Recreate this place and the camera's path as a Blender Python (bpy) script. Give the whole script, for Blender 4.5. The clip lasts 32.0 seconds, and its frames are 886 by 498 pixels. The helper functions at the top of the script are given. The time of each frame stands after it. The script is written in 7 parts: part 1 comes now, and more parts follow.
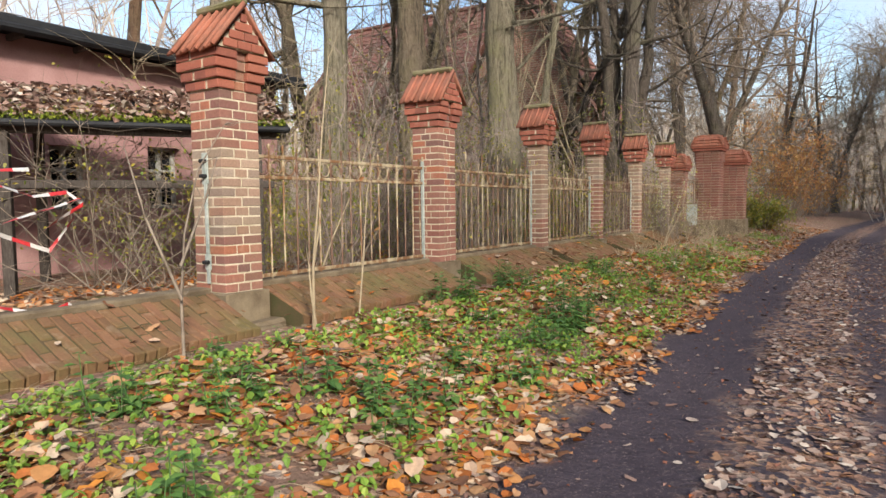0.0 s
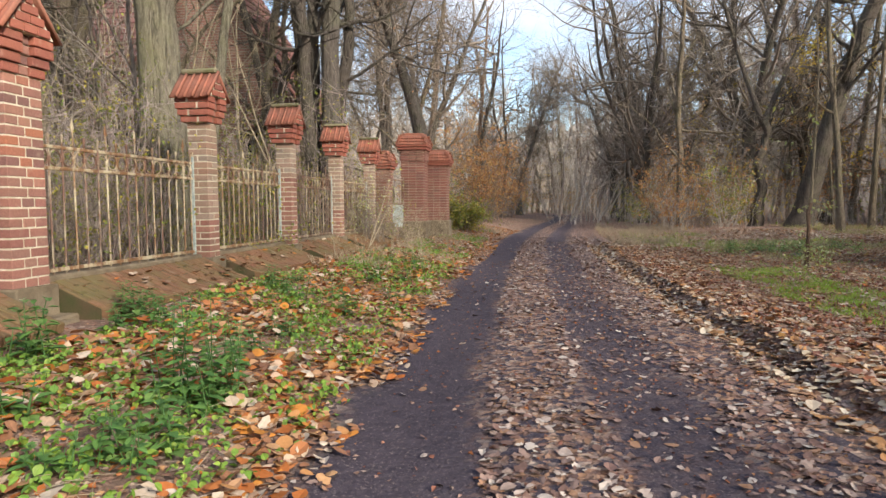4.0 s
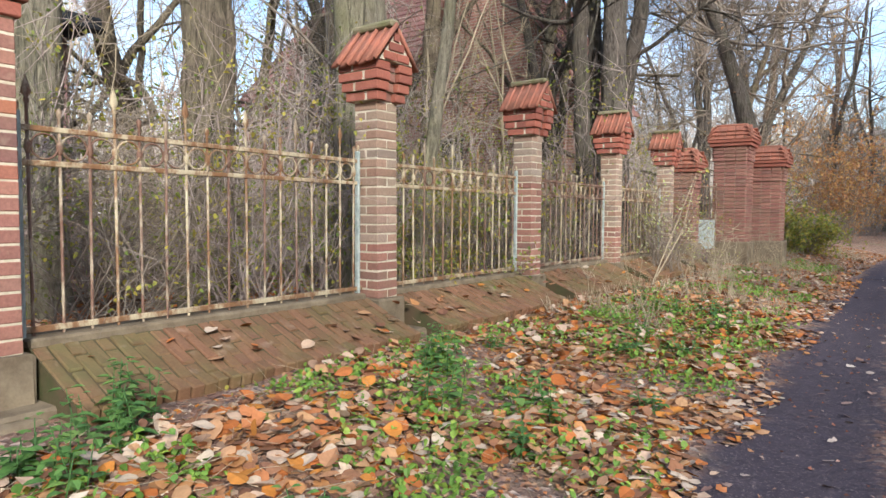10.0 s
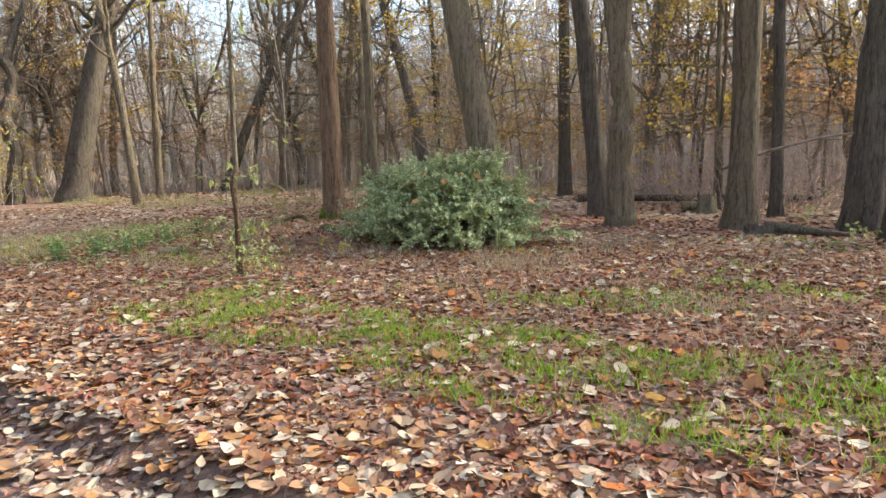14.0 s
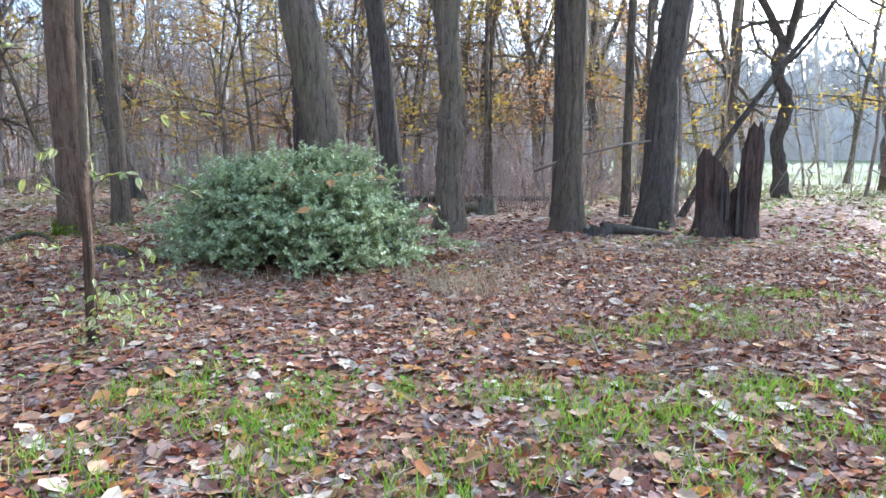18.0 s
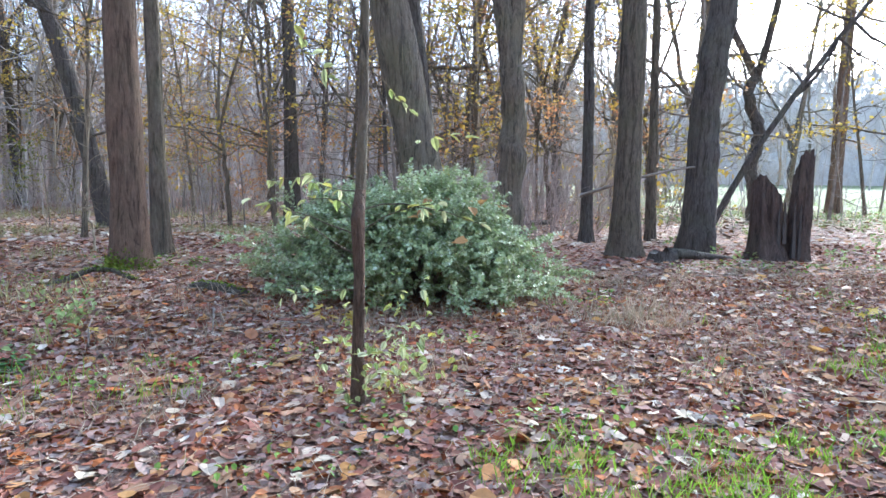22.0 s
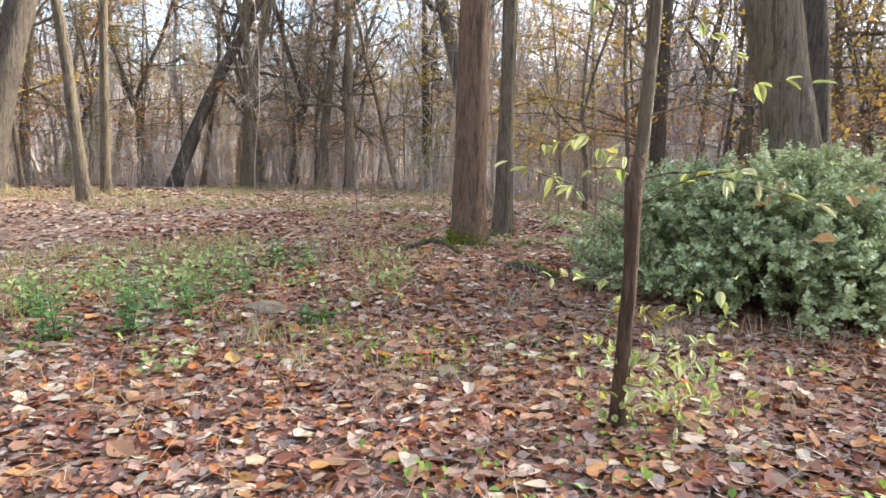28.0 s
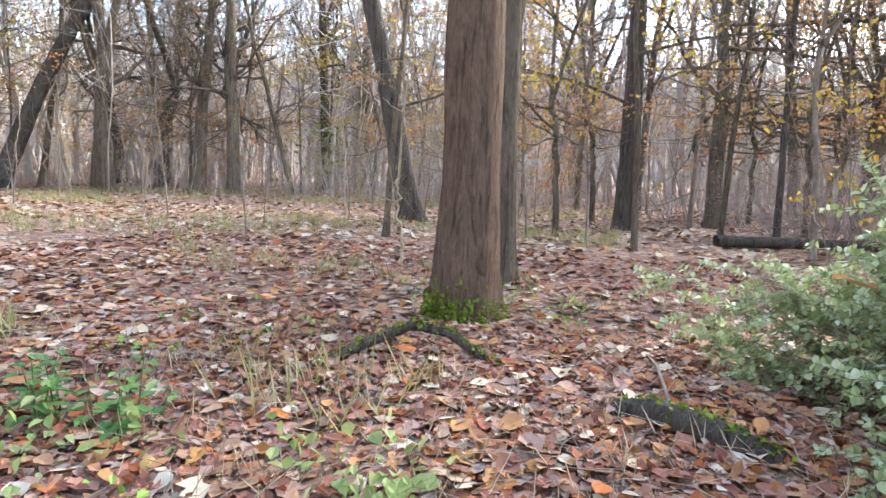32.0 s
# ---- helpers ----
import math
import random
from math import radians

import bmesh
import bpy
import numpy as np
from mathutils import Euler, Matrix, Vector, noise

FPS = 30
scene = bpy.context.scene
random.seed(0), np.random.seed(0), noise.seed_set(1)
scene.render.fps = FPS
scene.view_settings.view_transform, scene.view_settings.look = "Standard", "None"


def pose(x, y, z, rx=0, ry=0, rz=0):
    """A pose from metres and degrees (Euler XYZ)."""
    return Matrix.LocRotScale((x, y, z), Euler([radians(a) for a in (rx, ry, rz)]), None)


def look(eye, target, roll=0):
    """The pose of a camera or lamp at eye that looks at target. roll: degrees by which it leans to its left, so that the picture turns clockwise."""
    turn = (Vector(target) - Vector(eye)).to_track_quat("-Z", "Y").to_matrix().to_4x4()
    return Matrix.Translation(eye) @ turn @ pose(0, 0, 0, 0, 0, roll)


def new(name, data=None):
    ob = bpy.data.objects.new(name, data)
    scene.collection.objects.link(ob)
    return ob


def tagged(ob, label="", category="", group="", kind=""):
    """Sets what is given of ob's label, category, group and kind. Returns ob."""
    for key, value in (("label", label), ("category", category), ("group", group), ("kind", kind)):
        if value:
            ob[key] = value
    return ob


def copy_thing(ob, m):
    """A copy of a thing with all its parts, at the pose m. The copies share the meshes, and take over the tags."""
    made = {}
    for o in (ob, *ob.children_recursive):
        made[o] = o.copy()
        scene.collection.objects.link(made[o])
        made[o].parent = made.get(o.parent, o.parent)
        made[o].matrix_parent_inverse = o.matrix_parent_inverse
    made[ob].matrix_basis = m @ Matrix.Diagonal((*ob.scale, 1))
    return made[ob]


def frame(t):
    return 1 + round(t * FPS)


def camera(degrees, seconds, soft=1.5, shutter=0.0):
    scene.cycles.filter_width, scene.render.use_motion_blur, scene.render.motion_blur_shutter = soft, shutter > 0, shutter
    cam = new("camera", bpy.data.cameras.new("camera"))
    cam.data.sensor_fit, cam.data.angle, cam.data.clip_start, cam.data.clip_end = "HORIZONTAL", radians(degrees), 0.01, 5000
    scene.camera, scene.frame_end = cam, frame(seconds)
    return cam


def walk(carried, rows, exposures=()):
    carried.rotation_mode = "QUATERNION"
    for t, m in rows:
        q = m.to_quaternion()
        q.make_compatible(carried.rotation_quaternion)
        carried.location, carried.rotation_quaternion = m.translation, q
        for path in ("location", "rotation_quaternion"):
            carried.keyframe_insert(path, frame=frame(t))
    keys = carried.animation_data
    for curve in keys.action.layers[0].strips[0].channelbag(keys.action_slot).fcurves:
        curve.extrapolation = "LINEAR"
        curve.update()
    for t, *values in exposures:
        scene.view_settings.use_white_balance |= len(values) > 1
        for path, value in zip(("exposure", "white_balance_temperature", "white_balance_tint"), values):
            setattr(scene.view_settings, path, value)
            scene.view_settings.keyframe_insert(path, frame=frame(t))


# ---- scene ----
cam = camera(69.1, 32.0)
PATH = [
    (0, (4.215, -6.598, 0.98), (3.127, -4.925, 0.846), -0.7),
    (0.5, (4.243, -6.369, 1.001), (3.304, -4.607, 0.873), -0.5),
    (1, (4.184, -6.092, 1.023), (3.449, -4.237, 0.888), 0.1),
    (1.5, (4.163, -5.715, 1.033), (3.72, -3.77, 0.896), 0.6),
    (2, (4.194, -5.49, 1.039), (3.91, -3.515, 0.903), 0.6),
    (2.5, (4.191, -5.361, 1.0), (3.967, -3.378, 0.867), 0.5),
    (4.5, (3.771, -4.105, 0.902), (3.414, -2.142, 0.769), -1.0),
    (5, (3.737, -3.809, 0.883), (3.227, -1.879, 0.765), -1.2),
    (5.5, (3.626, -3.541, 0.887), (2.874, -1.691, 0.774), -0.9),
    (6, (3.602, -3.321, 0.91), (2.637, -1.574, 0.786), -0.5),
    (6.5, (3.636, -3.088, 0.931), (2.412, -1.511, 0.814), -0.5),
    (7, (3.575, -2.831, 0.954), (2.099, -1.487, 0.825), -0.1),
    (7.5, (3.512, -2.579, 1.013), (1.94, -1.353, 0.854), 0.6),
    (8, (3.489, -2.333, 1.012), (1.902, -1.127, 0.854), 0.5),
    (8.5, (3.436, -2.065, 1.002), (1.85, -0.857, 0.85), 0.5),
    (9, (3.329, -1.768, 1.025), (1.838, -0.443, 0.882), 0.8),
    (9.5, (3.322, -1.402, 1.026), (1.986, 0.082, 0.9), 0.6),
    (10, (3.476, -1.142, 0.997), (2.309, 0.479, 0.891), 0.4),
    (10.5, (3.732, -1.055, 0.974), (2.914, 0.767, 0.883), 0.4),
    (11, (3.897, -0.746, 0.968), (3.368, 1.181, 0.895), 0.5),
    (11.5, (3.935, -0.173, 0.952), (3.606, 1.798, 0.892), 0.0),
    (12, (3.896, 0.41, 1.03), (4.012, 2.405, 0.965), -0.1),
    (12.5, (4.066, 0.823, 1.017), (4.742, 2.703, 0.924), -1.1),
    (13, (4.022, 1.142, 1.024), (5.126, 2.803, 0.869), -1.4),
    (13.5, (4.123, 1.596, 0.991), (5.564, 2.964, 0.764), -1.6),
    (14, (4.295, 1.94, 0.985), (5.91, 3.087, 0.707), -1.8),
    (14.5, (4.362, 2.246, 0.99), (6.081, 3.214, 0.659), -1.8),
    (15, (4.489, 2.686, 0.967), (6.319, 3.393, 0.576), -1.7),
    (15.5, (4.594, 3.12, 0.986), (6.498, 3.572, 0.574), -1.6),
    (17.5, (4.708, 5.1, 0.994), (6.682, 5.186, 0.681), -0.0),
    (18, (4.816, 5.374, 0.997), (6.792, 5.453, 0.698), 0.0),
    (18.5, (4.922, 5.662, 1.013), (6.903, 5.721, 0.74), 0.1),
    (19, (4.847, 5.901, 1.03), (6.83, 5.976, 0.785), -0.1),
    (19.5, (4.936, 6.188, 1.027), (6.922, 6.245, 0.797), -0.0),
    (20, (5.031, 6.504, 1.023), (7.019, 6.539, 0.81), 0.1),
    (20.5, (5.093, 6.89, 0.993), (7.082, 6.852, 0.79), 0.1),
    (21, (5.22, 7.126, 1.006), (7.206, 6.993, 0.804), 0.1),
    (21.5, (5.215, 7.409, 1.009), (7.193, 7.208, 0.793), 0.1),
    (22, (5.282, 7.604, 1.017), (7.258, 7.402, 0.788), 0.3),
    (22.5, (5.339, 7.769, 1.02), (7.321, 7.652, 0.777), 0.6),
    (23, (5.264, 7.932, 1.009), (7.244, 7.813, 0.756), 0.4),
    (23.5, (5.251, 7.954, 1.033), (7.227, 7.773, 0.78), -0.0),
    (24, (5.257, 7.868, 1.036), (7.229, 7.663, 0.779), 0.2),
    (24.5, (5.244, 7.78, 1.022), (7.228, 7.805, 0.767), 0.4),
    (26.5, (5.015, 7.155, 0.943), (6.997, 7.185, 0.675), 0.0),
    (27, (5.245, 7.046, 0.937), (7.211, 7.301, 0.672), 0.4),
    (27.5, (5.519, 7.075, 0.919), (7.381, 7.757, 0.66), 0.8),
    (28, (5.962, 7.195, 0.881), (7.725, 8.102, 0.618), 1.2),
    (28.5, (6.265, 7.342, 0.889), (8.003, 8.295, 0.628), 1.3),
    (29, (6.71, 7.596, 0.887), (8.471, 8.51, 0.627), 1.3),
    (29.5, (7.179, 7.822, 0.883), (9.02, 8.561, 0.63), 1.4),
    (30, (7.525, 8.123, 0.869), (9.407, 8.752, 0.619), 1.8),
    (30.5, (7.877, 8.437, 0.864), (9.795, 8.947, 0.615), 1.7),
    (31, (8.216, 8.676, 0.887), (10.147, 9.132, 0.638), 1.8),
    (31.5, (8.483, 9.015, 0.909), (10.406, 9.501, 0.652), 1.8),
    (32, (8.872, 9.301, 0.886), (10.765, 9.893, 0.63), 1.9),
]
walk(cam, [(t, look(eye, target, roll)) for t, eye, target, roll in PATH],
     exposures=[(0, 0.88, 6600, 10), (1, 0.92, 6200, 9), (2.5, 1.14, 6100, 8), (5, 1.16, 6700, 10), (8, 1.26, 6600, 10), (9, 1.32, 6000, 8),
                (10, 1.3, 5900, 8), (11, 1.44, 5600, 8), (12, 1.42, 5800, 8), (13, 1.75, 6500, 8), (14, 2.1, 6800, 8), (15, 2.25, 6100, 7), (18, 2.5, 5250, 8),
                (21, 2.55, 5150, 8), (24, 2.46, 5350, 9), (27, 2.62, 5750, 8), (28, 2.58, 6400, 10), (29, 2.6, 6600, 11), (30, 2.65, 6000, 9), (31, 2.6, 6000, 9),
                (32, 2.98, 6000, 10)])

# ---- light ----
world = bpy.data.worlds.new("sky")
scene.world = world
world.use_nodes = True
SUN_AZ, SUN_EL = radians(128), radians(27)
wn = world.node_tree
bg = wn.nodes["Background"]
sky = wn.nodes.new("ShaderNodeTexSky")
sky.sky_type = "NISHITA"
sky.sun_disc = False
sky.sun_elevation, sky.sun_rotation = SUN_EL, SUN_AZ
sky.air_density, sky.dust_density, sky.ozone_density = 1.0, 1.5, 1.0
tc = wn.nodes.new("ShaderNodeTexCoord")
mp = wn.nodes.new("ShaderNodeMapping")
mp.inputs["Scale"].default_value = (1.0, 1.0, 2.2)
cl = wn.nodes.new("ShaderNodeTexNoise")
cl.inputs["Scale"].default_value, cl.inputs["Detail"].default_value, cl.inputs["Roughness"].default_value = 2.3, 8, 0.55
cr = wn.nodes.new("ShaderNodeValToRGB")
cr.color_ramp.elements[0].position, cr.color_ramp.elements[1].position = 0.47, 0.66
cm = wn.nodes.new("ShaderNodeMixRGB")
cm.inputs[2].default_value = (3.5, 3.7, 4.1, 1)
wn.links.new(tc.outputs["Generated"], mp.inputs["Vector"])
wn.links.new(mp.outputs["Vector"], cl.inputs["Vector"])
wn.links.new(cl.outputs["Fac"], cr.inputs["Fac"])
wn.links.new(cr.outputs["Color"], cm.inputs[0])
wn.links.new(sky.outputs["Color"], cm.inputs[1])
wn.links.new(cm.outputs["Color"], bg.inputs["Color"])
bg.inputs["Strength"].default_value = 0.15
sun = new("sun", bpy.data.lights.new("sun", "SUN"))
sun.data.energy, sun.data.angle, sun.data.color = 3.0, radians(7.0), (1.0, 0.93, 0.82)
sun.matrix_world = look((0, 0, 30), (-math.sin(SUN_AZ) * math.cos(SUN_EL), -math.cos(SUN_AZ) * math.cos(SUN_EL), 30 - math.sin(SUN_EL)))


# ---- materials ----
def srgb(h):
    """Linear colour from a hex code."""
    c = [int(h[i:i + 2], 16) / 255 for i in (0, 2, 4)]
    return tuple(v / 12.92 if v <= 0.04045 else ((v + 0.055) / 1.055) ** 2.4 for v in c) + (1,)


class Nodes:
    """A small shorthand for building a material's node tree."""

    def __init__(self, name, rough=0.8, metal=0.0, spec=0.3):
        self.mat = bpy.data.materials.new(name)
        self.mat.use_nodes = True
        self.t = self.mat.node_tree
        self.b = self.t.nodes["Principled BSDF"]
        self.b.inputs["Roughness"].default_value = rough
        self.b.inputs["Metallic"].default_value = metal
        self.b.inputs["Specular IOR Level"].default_value = spec
        self.co = self.t.nodes.new("ShaderNodeTexCoord").outputs["Object"]

    def link(self, a, b):
        self.t.links.new(a, b)

    def node(self, kind, **inputs):
        n = self.t.nodes.new(kind)
        for key, value in inputs.items():
            n.inputs[key].default_value = value
        return n

    def world_co(self):
        return self.node("ShaderNodeNewGeometry").outputs["Position"]

    def noise(self, scale, detail=4, rough=0.6, co=None, stretch=None, distort=0.0):
        n = self.node("ShaderNodeTexNoise", Scale=scale, Detail=detail, Roughness=rough, Distortion=distort)
        co = co or self.co
        if stretch:
            m = self.node("ShaderNodeMapping", Scale=stretch)
            self.link(co, m.inputs["Vector"])
            co = m.outputs["Vector"]
        self.link(co, n.inputs["Vector"])
        return n.outputs["Fac"]

    def ramp(self, fac, stops, ease="LINEAR"):
        r = self.t.nodes.new("ShaderNodeValToRGB")
        r.color_ramp.interpolation = ease
        e = r.color_ramp.elements
        while len(e) < len(stops):
            e.new(0.5)
        for el, (p, c) in zip(e, stops):
            el.position, el.color = p, c if len(c) == 4 else (*c, 1)
        self.link(fac, r.inputs["Fac"])
        return r.outputs["Color"]

    def mix(self, fac, a, b, kind="MIX"):
        m = self.t.nodes.new("ShaderNodeMixRGB")
        m.blend_type = kind
        for sock, v in zip(m.inputs, (fac, a, b)):
            if isinstance(v, (int, float, tuple)):
                sock.default_value = v
            else:
                self.link(v, sock)
        return m.outputs["Color"]

    def math(self, op, a, b=0.0):
        m = self.t.nodes.new("ShaderNodeMath")
        m.operation = op
        for sock, v in zip(m.inputs, (a, b)):
            if isinstance(v, (int, float)):
                sock.default_value = v
            else:
                self.link(v, sock)
        return m.outputs[0]

    def bump(self, height, strength=0.4, dist=0.01):
        n = self.node("ShaderNodeBump", Strength=strength, Distance=dist)
        self.link(height, n.inputs["Height"])
        self.link(n.outputs["Normal"], self.b.inputs["Normal"])

    def done(self, color):
        self.link(color, self.b.inputs["Base Color"])
        return self.mat


def g(v):
    return (v, v, v, 1)


def m_brick(name, cols, moss=0.3, green="6f6a52"):
    n = Nodes(name, 0.85)
    info = n.node("ShaderNodeObjectInfo").outputs["Random"]
    base = n.ramp(info, [(i / (len(cols) - 1), srgb(c)) for i, c in enumerate(cols)])
    w = n.world_co()
    grain = n.noise(60, 4, 0.7, w)
    base = n.mix(0.45, base, n.ramp(grain, [(0.25, g(0.25)), (0.7, g(1.0))]), "MULTIPLY")
    stain = n.ramp(n.noise(2.2, 4, 0.6, w), [(0.45, g(0)), (0.7, g(1))])
    base = n.mix(n.math("MULTIPLY", stain, moss), base, srgb(green))
    bloom = n.ramp(n.noise(7, 3, 0.6, w), [(0.6, g(0)), (0.75, g(1))])
    base = n.mix(n.math("MULTIPLY", bloom, 0.25), base, srgb("b9a58e"))
    n.bump(grain, 0.5, 0.004)
    return n.done(base)


def m_plain(name, a, b, scale=6, rough=0.85, fine=70, bump=0.4, dist=0.004, metal=0.0, stretch=None, lo=0.35, hi=0.65, world_space=True):
    n = Nodes(name, rough, metal)
    w = n.world_co() if world_space else n.co
    c = n.mix(n.ramp(n.noise(scale, 5, 0.6, w, stretch), [(lo, g(0)), (hi, g(1))]), srgb(a), srgb(b))
    f = n.noise(fine, 4, 0.7, w, stretch)
    c = n.mix(0.4, c, n.ramp(f, [(0.25, g(0.35)), (0.7, g(1))]), "MULTIPLY")
    n.bump(f, bump, dist)
    return n.done(c)


def m_bark(name, a, b, green, scale=1.0, moss=0.5):
    """Furrowed bark: noise drawn out along the trunk, with green algae in patches."""
    n = Nodes(name, 0.9, 0, 0.2)
    fur = n.noise(30 * scale, 6, 0.75, None, (1, 1, 0.24), 0.9)
    c = n.ramp(fur, [(0.22, srgb(a)), (0.75, srgb(b))])
    c = n.mix(0.5, c, n.ramp(n.noise(4, 5, 0.7), [(0.3, g(0.5)), (0.7, g(1))]), "MULTIPLY")
    patch = n.ramp(n.noise(1.7, 3, 0.6), [(0.45, g(0)), (0.68, g(1))])
    c = n.mix(n.math("MULTIPLY", patch, moss), c, srgb(green))
    tint = n.node("ShaderNodeObjectInfo").outputs["Random"]
    c = n.mix(0.35, c, n.ramp(tint, [(0, srgb("8a7f78")), (0.5, srgb("ffffff")), (1, srgb("b5a48c"))]), "MULTIPLY")
    deep = n.noise(13 * scale, 5, 0.7, None, (1, 1, 0.11), 1.4)
    c = n.mix(0.85, c, n.ramp(deep, [(0.36, g(0.34)), (0.5, g(1))]), "MULTIPLY")
    n.bump(n.math("ADD", fur, n.math("MULTIPLY", deep, 1.6)), 1.0, 0.06)
    return n.done(c)


def m_leaf(name, cols, rough=0.6, trans=0.0, vein=True):
    """Leaves: each island its own colour."""
    n = Nodes(name, rough, 0, 0.1 if rough > 0.65 else 0.25)
    r = n.node("ShaderNodeNewGeometry").outputs["Random Per Island"]
    c = n.ramp(r, [(i / max(1, len(cols) - 1), srgb(k)) for i, k in enumerate(cols)], "CONSTANT" if len(cols) > 6 else "LINEAR")
    f = n.noise(45, 3, 0.6, n.world_co())
    c = n.mix(0.35, c, n.ramp(f, [(0.3, g(0.4)), (0.65, g(1))]), "MULTIPLY")
    if trans:
        n.b.inputs["Transmission Weight"].default_value = 0.0
        tr = n.node("ShaderNodeBsdfTranslucent")
        n.link(c, tr.inputs["Color"])
        mx = n.node("ShaderNodeMixShader", Fac=trans)
        n.link(n.b.outputs["BSDF"], mx.inputs[1])
        n.link(tr.outputs["BSDF"], mx.inputs[2])
        n.link(mx.outputs["Shader"], n.t.nodes["Material Output"].inputs["Surface"])
    return n.done(c)


def m_rust(name, paint, rust, amount):
    n = Nodes(name, 0.65, 0.0, 0.4)
    w = n.world_co()
    f = n.ramp(n.noise(9, 6, 0.7, w, (1, 1, 0.5)), [(amount - 0.08, g(0)), (amount + 0.06, g(1))])
    fine = n.noise(90, 3, 0.7, w)
    c = n.mix(f, srgb(rust), srgb(paint))
    c = n.mix(0.4, c, n.ramp(fine, [(0.3, g(0.45)), (0.65, g(1))]), "MULTIPLY")
    n.bump(fine, 0.4, 0.002)
    return n.done(c)


RED = m_brick("red_brick", ["855c50", "9c6e60", "8d6257", "a87664", "7a5852", "9a6a5e", "a86a50"], 0.25)
GREYED = m_brick("weathered_brick", ["9d8a78", "a5836e", "8f7d70", "ad9480", "9a7462", "a89a8a"], 0.35)
PINKB = m_brick("pale_red_brick", ["97675a", "a07262", "8d5f54", "a97b69", "876459"], 0.4)
SLOPEB = m_brick("mossy_brick", ["7a5a44", "866046", "74573e", "8e674c", "7c5f42", "70583c"], 0.7, "62603a")
CORBEL = m_brick("corbel_brick", ["935648", "a96653", "9c5d4c", "875246"], 0.12)
MORTAR = m_plain("mortar", "d2c5ae", "b5a88f", 8, bump=0.2)
STONE = m_plain("plinth_stone", "695b48", "8a7b64", 5, bump=0.6, dist=0.01)
TILE = m_plain("clay_tile", "ab6c56", "8f6250", 7, 0.8)
RIDGE = m_plain("ridge_mortar", "8d8068", "6f7048", 9)
IRON = m_rust("flaking_white_iron", "b5a688", "7d5a3c", 0.515)
RUSTY = m_rust("rusty_iron", "a0927a", "6e5040", 0.56)
ZINC = m_plain("white_painted_post", "b6bcb4", "8f9a94", 14, 0.5)
PLASTER = m_plain("pink_plaster", "b08a86", "9c7672", 1.6, 0.9, 50)
TAR = m_plain("tar_paper", "1c1d20", "2b2c2e", 5, 0.7)
WOODW = m_plain("white_window_wood", "b8b8b0", "8f8f86", 12, 0.6)
GLASSD = m_plain("dark_window", "15181a", "22262a", 3, 0.12, 30, 0.0)
ROOFT = m_plain("roof_tile", "93675c", "7c564e", 3, 0.85, 40)
OLDWOOD = m_plain("weathered_board", "3b342e", "57504a", 10, 0.9, 60, stretch=(1, 8, 1))
BARK = m_bark("grey_bark", "564a3d", "ad9d87", "85815c", 1.0, 0.45)
BARK_D = m_bark("dark_bark", "463e37", "8c8176", "717356", 1.0, 0.35)
ROTWOOD = m_bark("rotten_wood", "443730", "7d695d", "5e5a46", 0.8, 0.3)
BARK_R = m_bark("reddish_bark", "64503f", "ab8d76", "7c7056", 1.3, 0.4)
BARK_P = m_bark("pale_bark", "645d4e", "beb49c", "9a9770", 0.8, 0.6)
TWIG = m_plain("twig_bark", "74675b", "9a8c7c", 8, 0.9, 60)
# grey twigs made paler, the colour standing in for haze
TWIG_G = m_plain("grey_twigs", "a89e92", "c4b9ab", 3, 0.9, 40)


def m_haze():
    """Far woods: grey-brown paled to paint in haze, thinning to sky gaps towards tops."""
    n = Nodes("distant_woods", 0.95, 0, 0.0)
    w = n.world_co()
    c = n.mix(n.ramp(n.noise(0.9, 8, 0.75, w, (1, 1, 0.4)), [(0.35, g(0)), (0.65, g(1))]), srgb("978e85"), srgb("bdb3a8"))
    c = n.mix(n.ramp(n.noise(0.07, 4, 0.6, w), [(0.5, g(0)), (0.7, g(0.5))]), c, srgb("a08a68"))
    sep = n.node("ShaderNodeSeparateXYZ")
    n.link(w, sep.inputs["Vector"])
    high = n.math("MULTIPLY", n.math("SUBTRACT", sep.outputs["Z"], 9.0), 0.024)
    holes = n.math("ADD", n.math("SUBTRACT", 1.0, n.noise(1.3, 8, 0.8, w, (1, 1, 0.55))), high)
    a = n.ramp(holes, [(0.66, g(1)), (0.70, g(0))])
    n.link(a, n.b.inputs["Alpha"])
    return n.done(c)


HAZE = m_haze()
TWIG_M = m_plain("purplish_twig", "98877e", "b3a298", 8, 0.9, 60)


def m_house():
    n = Nodes("house_brick", 0.9)
    w = n.world_co()
    m = n.node("ShaderNodeMapping", Rotation=(radians(90), 0, 0))
    n.link(n.co, m.inputs["Vector"])
    b = n.node("ShaderNodeTexBrick", Scale=1.0)
    b.inputs["Color1"].default_value, b.inputs["Color2"].default_value, b.inputs["Mortar"].default_value = srgb("b08272"), srgb("9c6e60"), srgb("b8a898")
    b.inputs["Brick Width"].default_value, b.inputs["Row Height"].default_value, b.inputs["Mortar Size"].default_value = 0.25, 0.077, 0.008
    n.link(m.outputs["Vector"], b.inputs["Vector"])
    c = n.mix(0.5, b.outputs["Color"], n.ramp(n.noise(1.4, 5, 0.65, w), [(0.3, g(0.55)), (0.7, g(1))]), "MULTIPLY")
    return n.done(c)


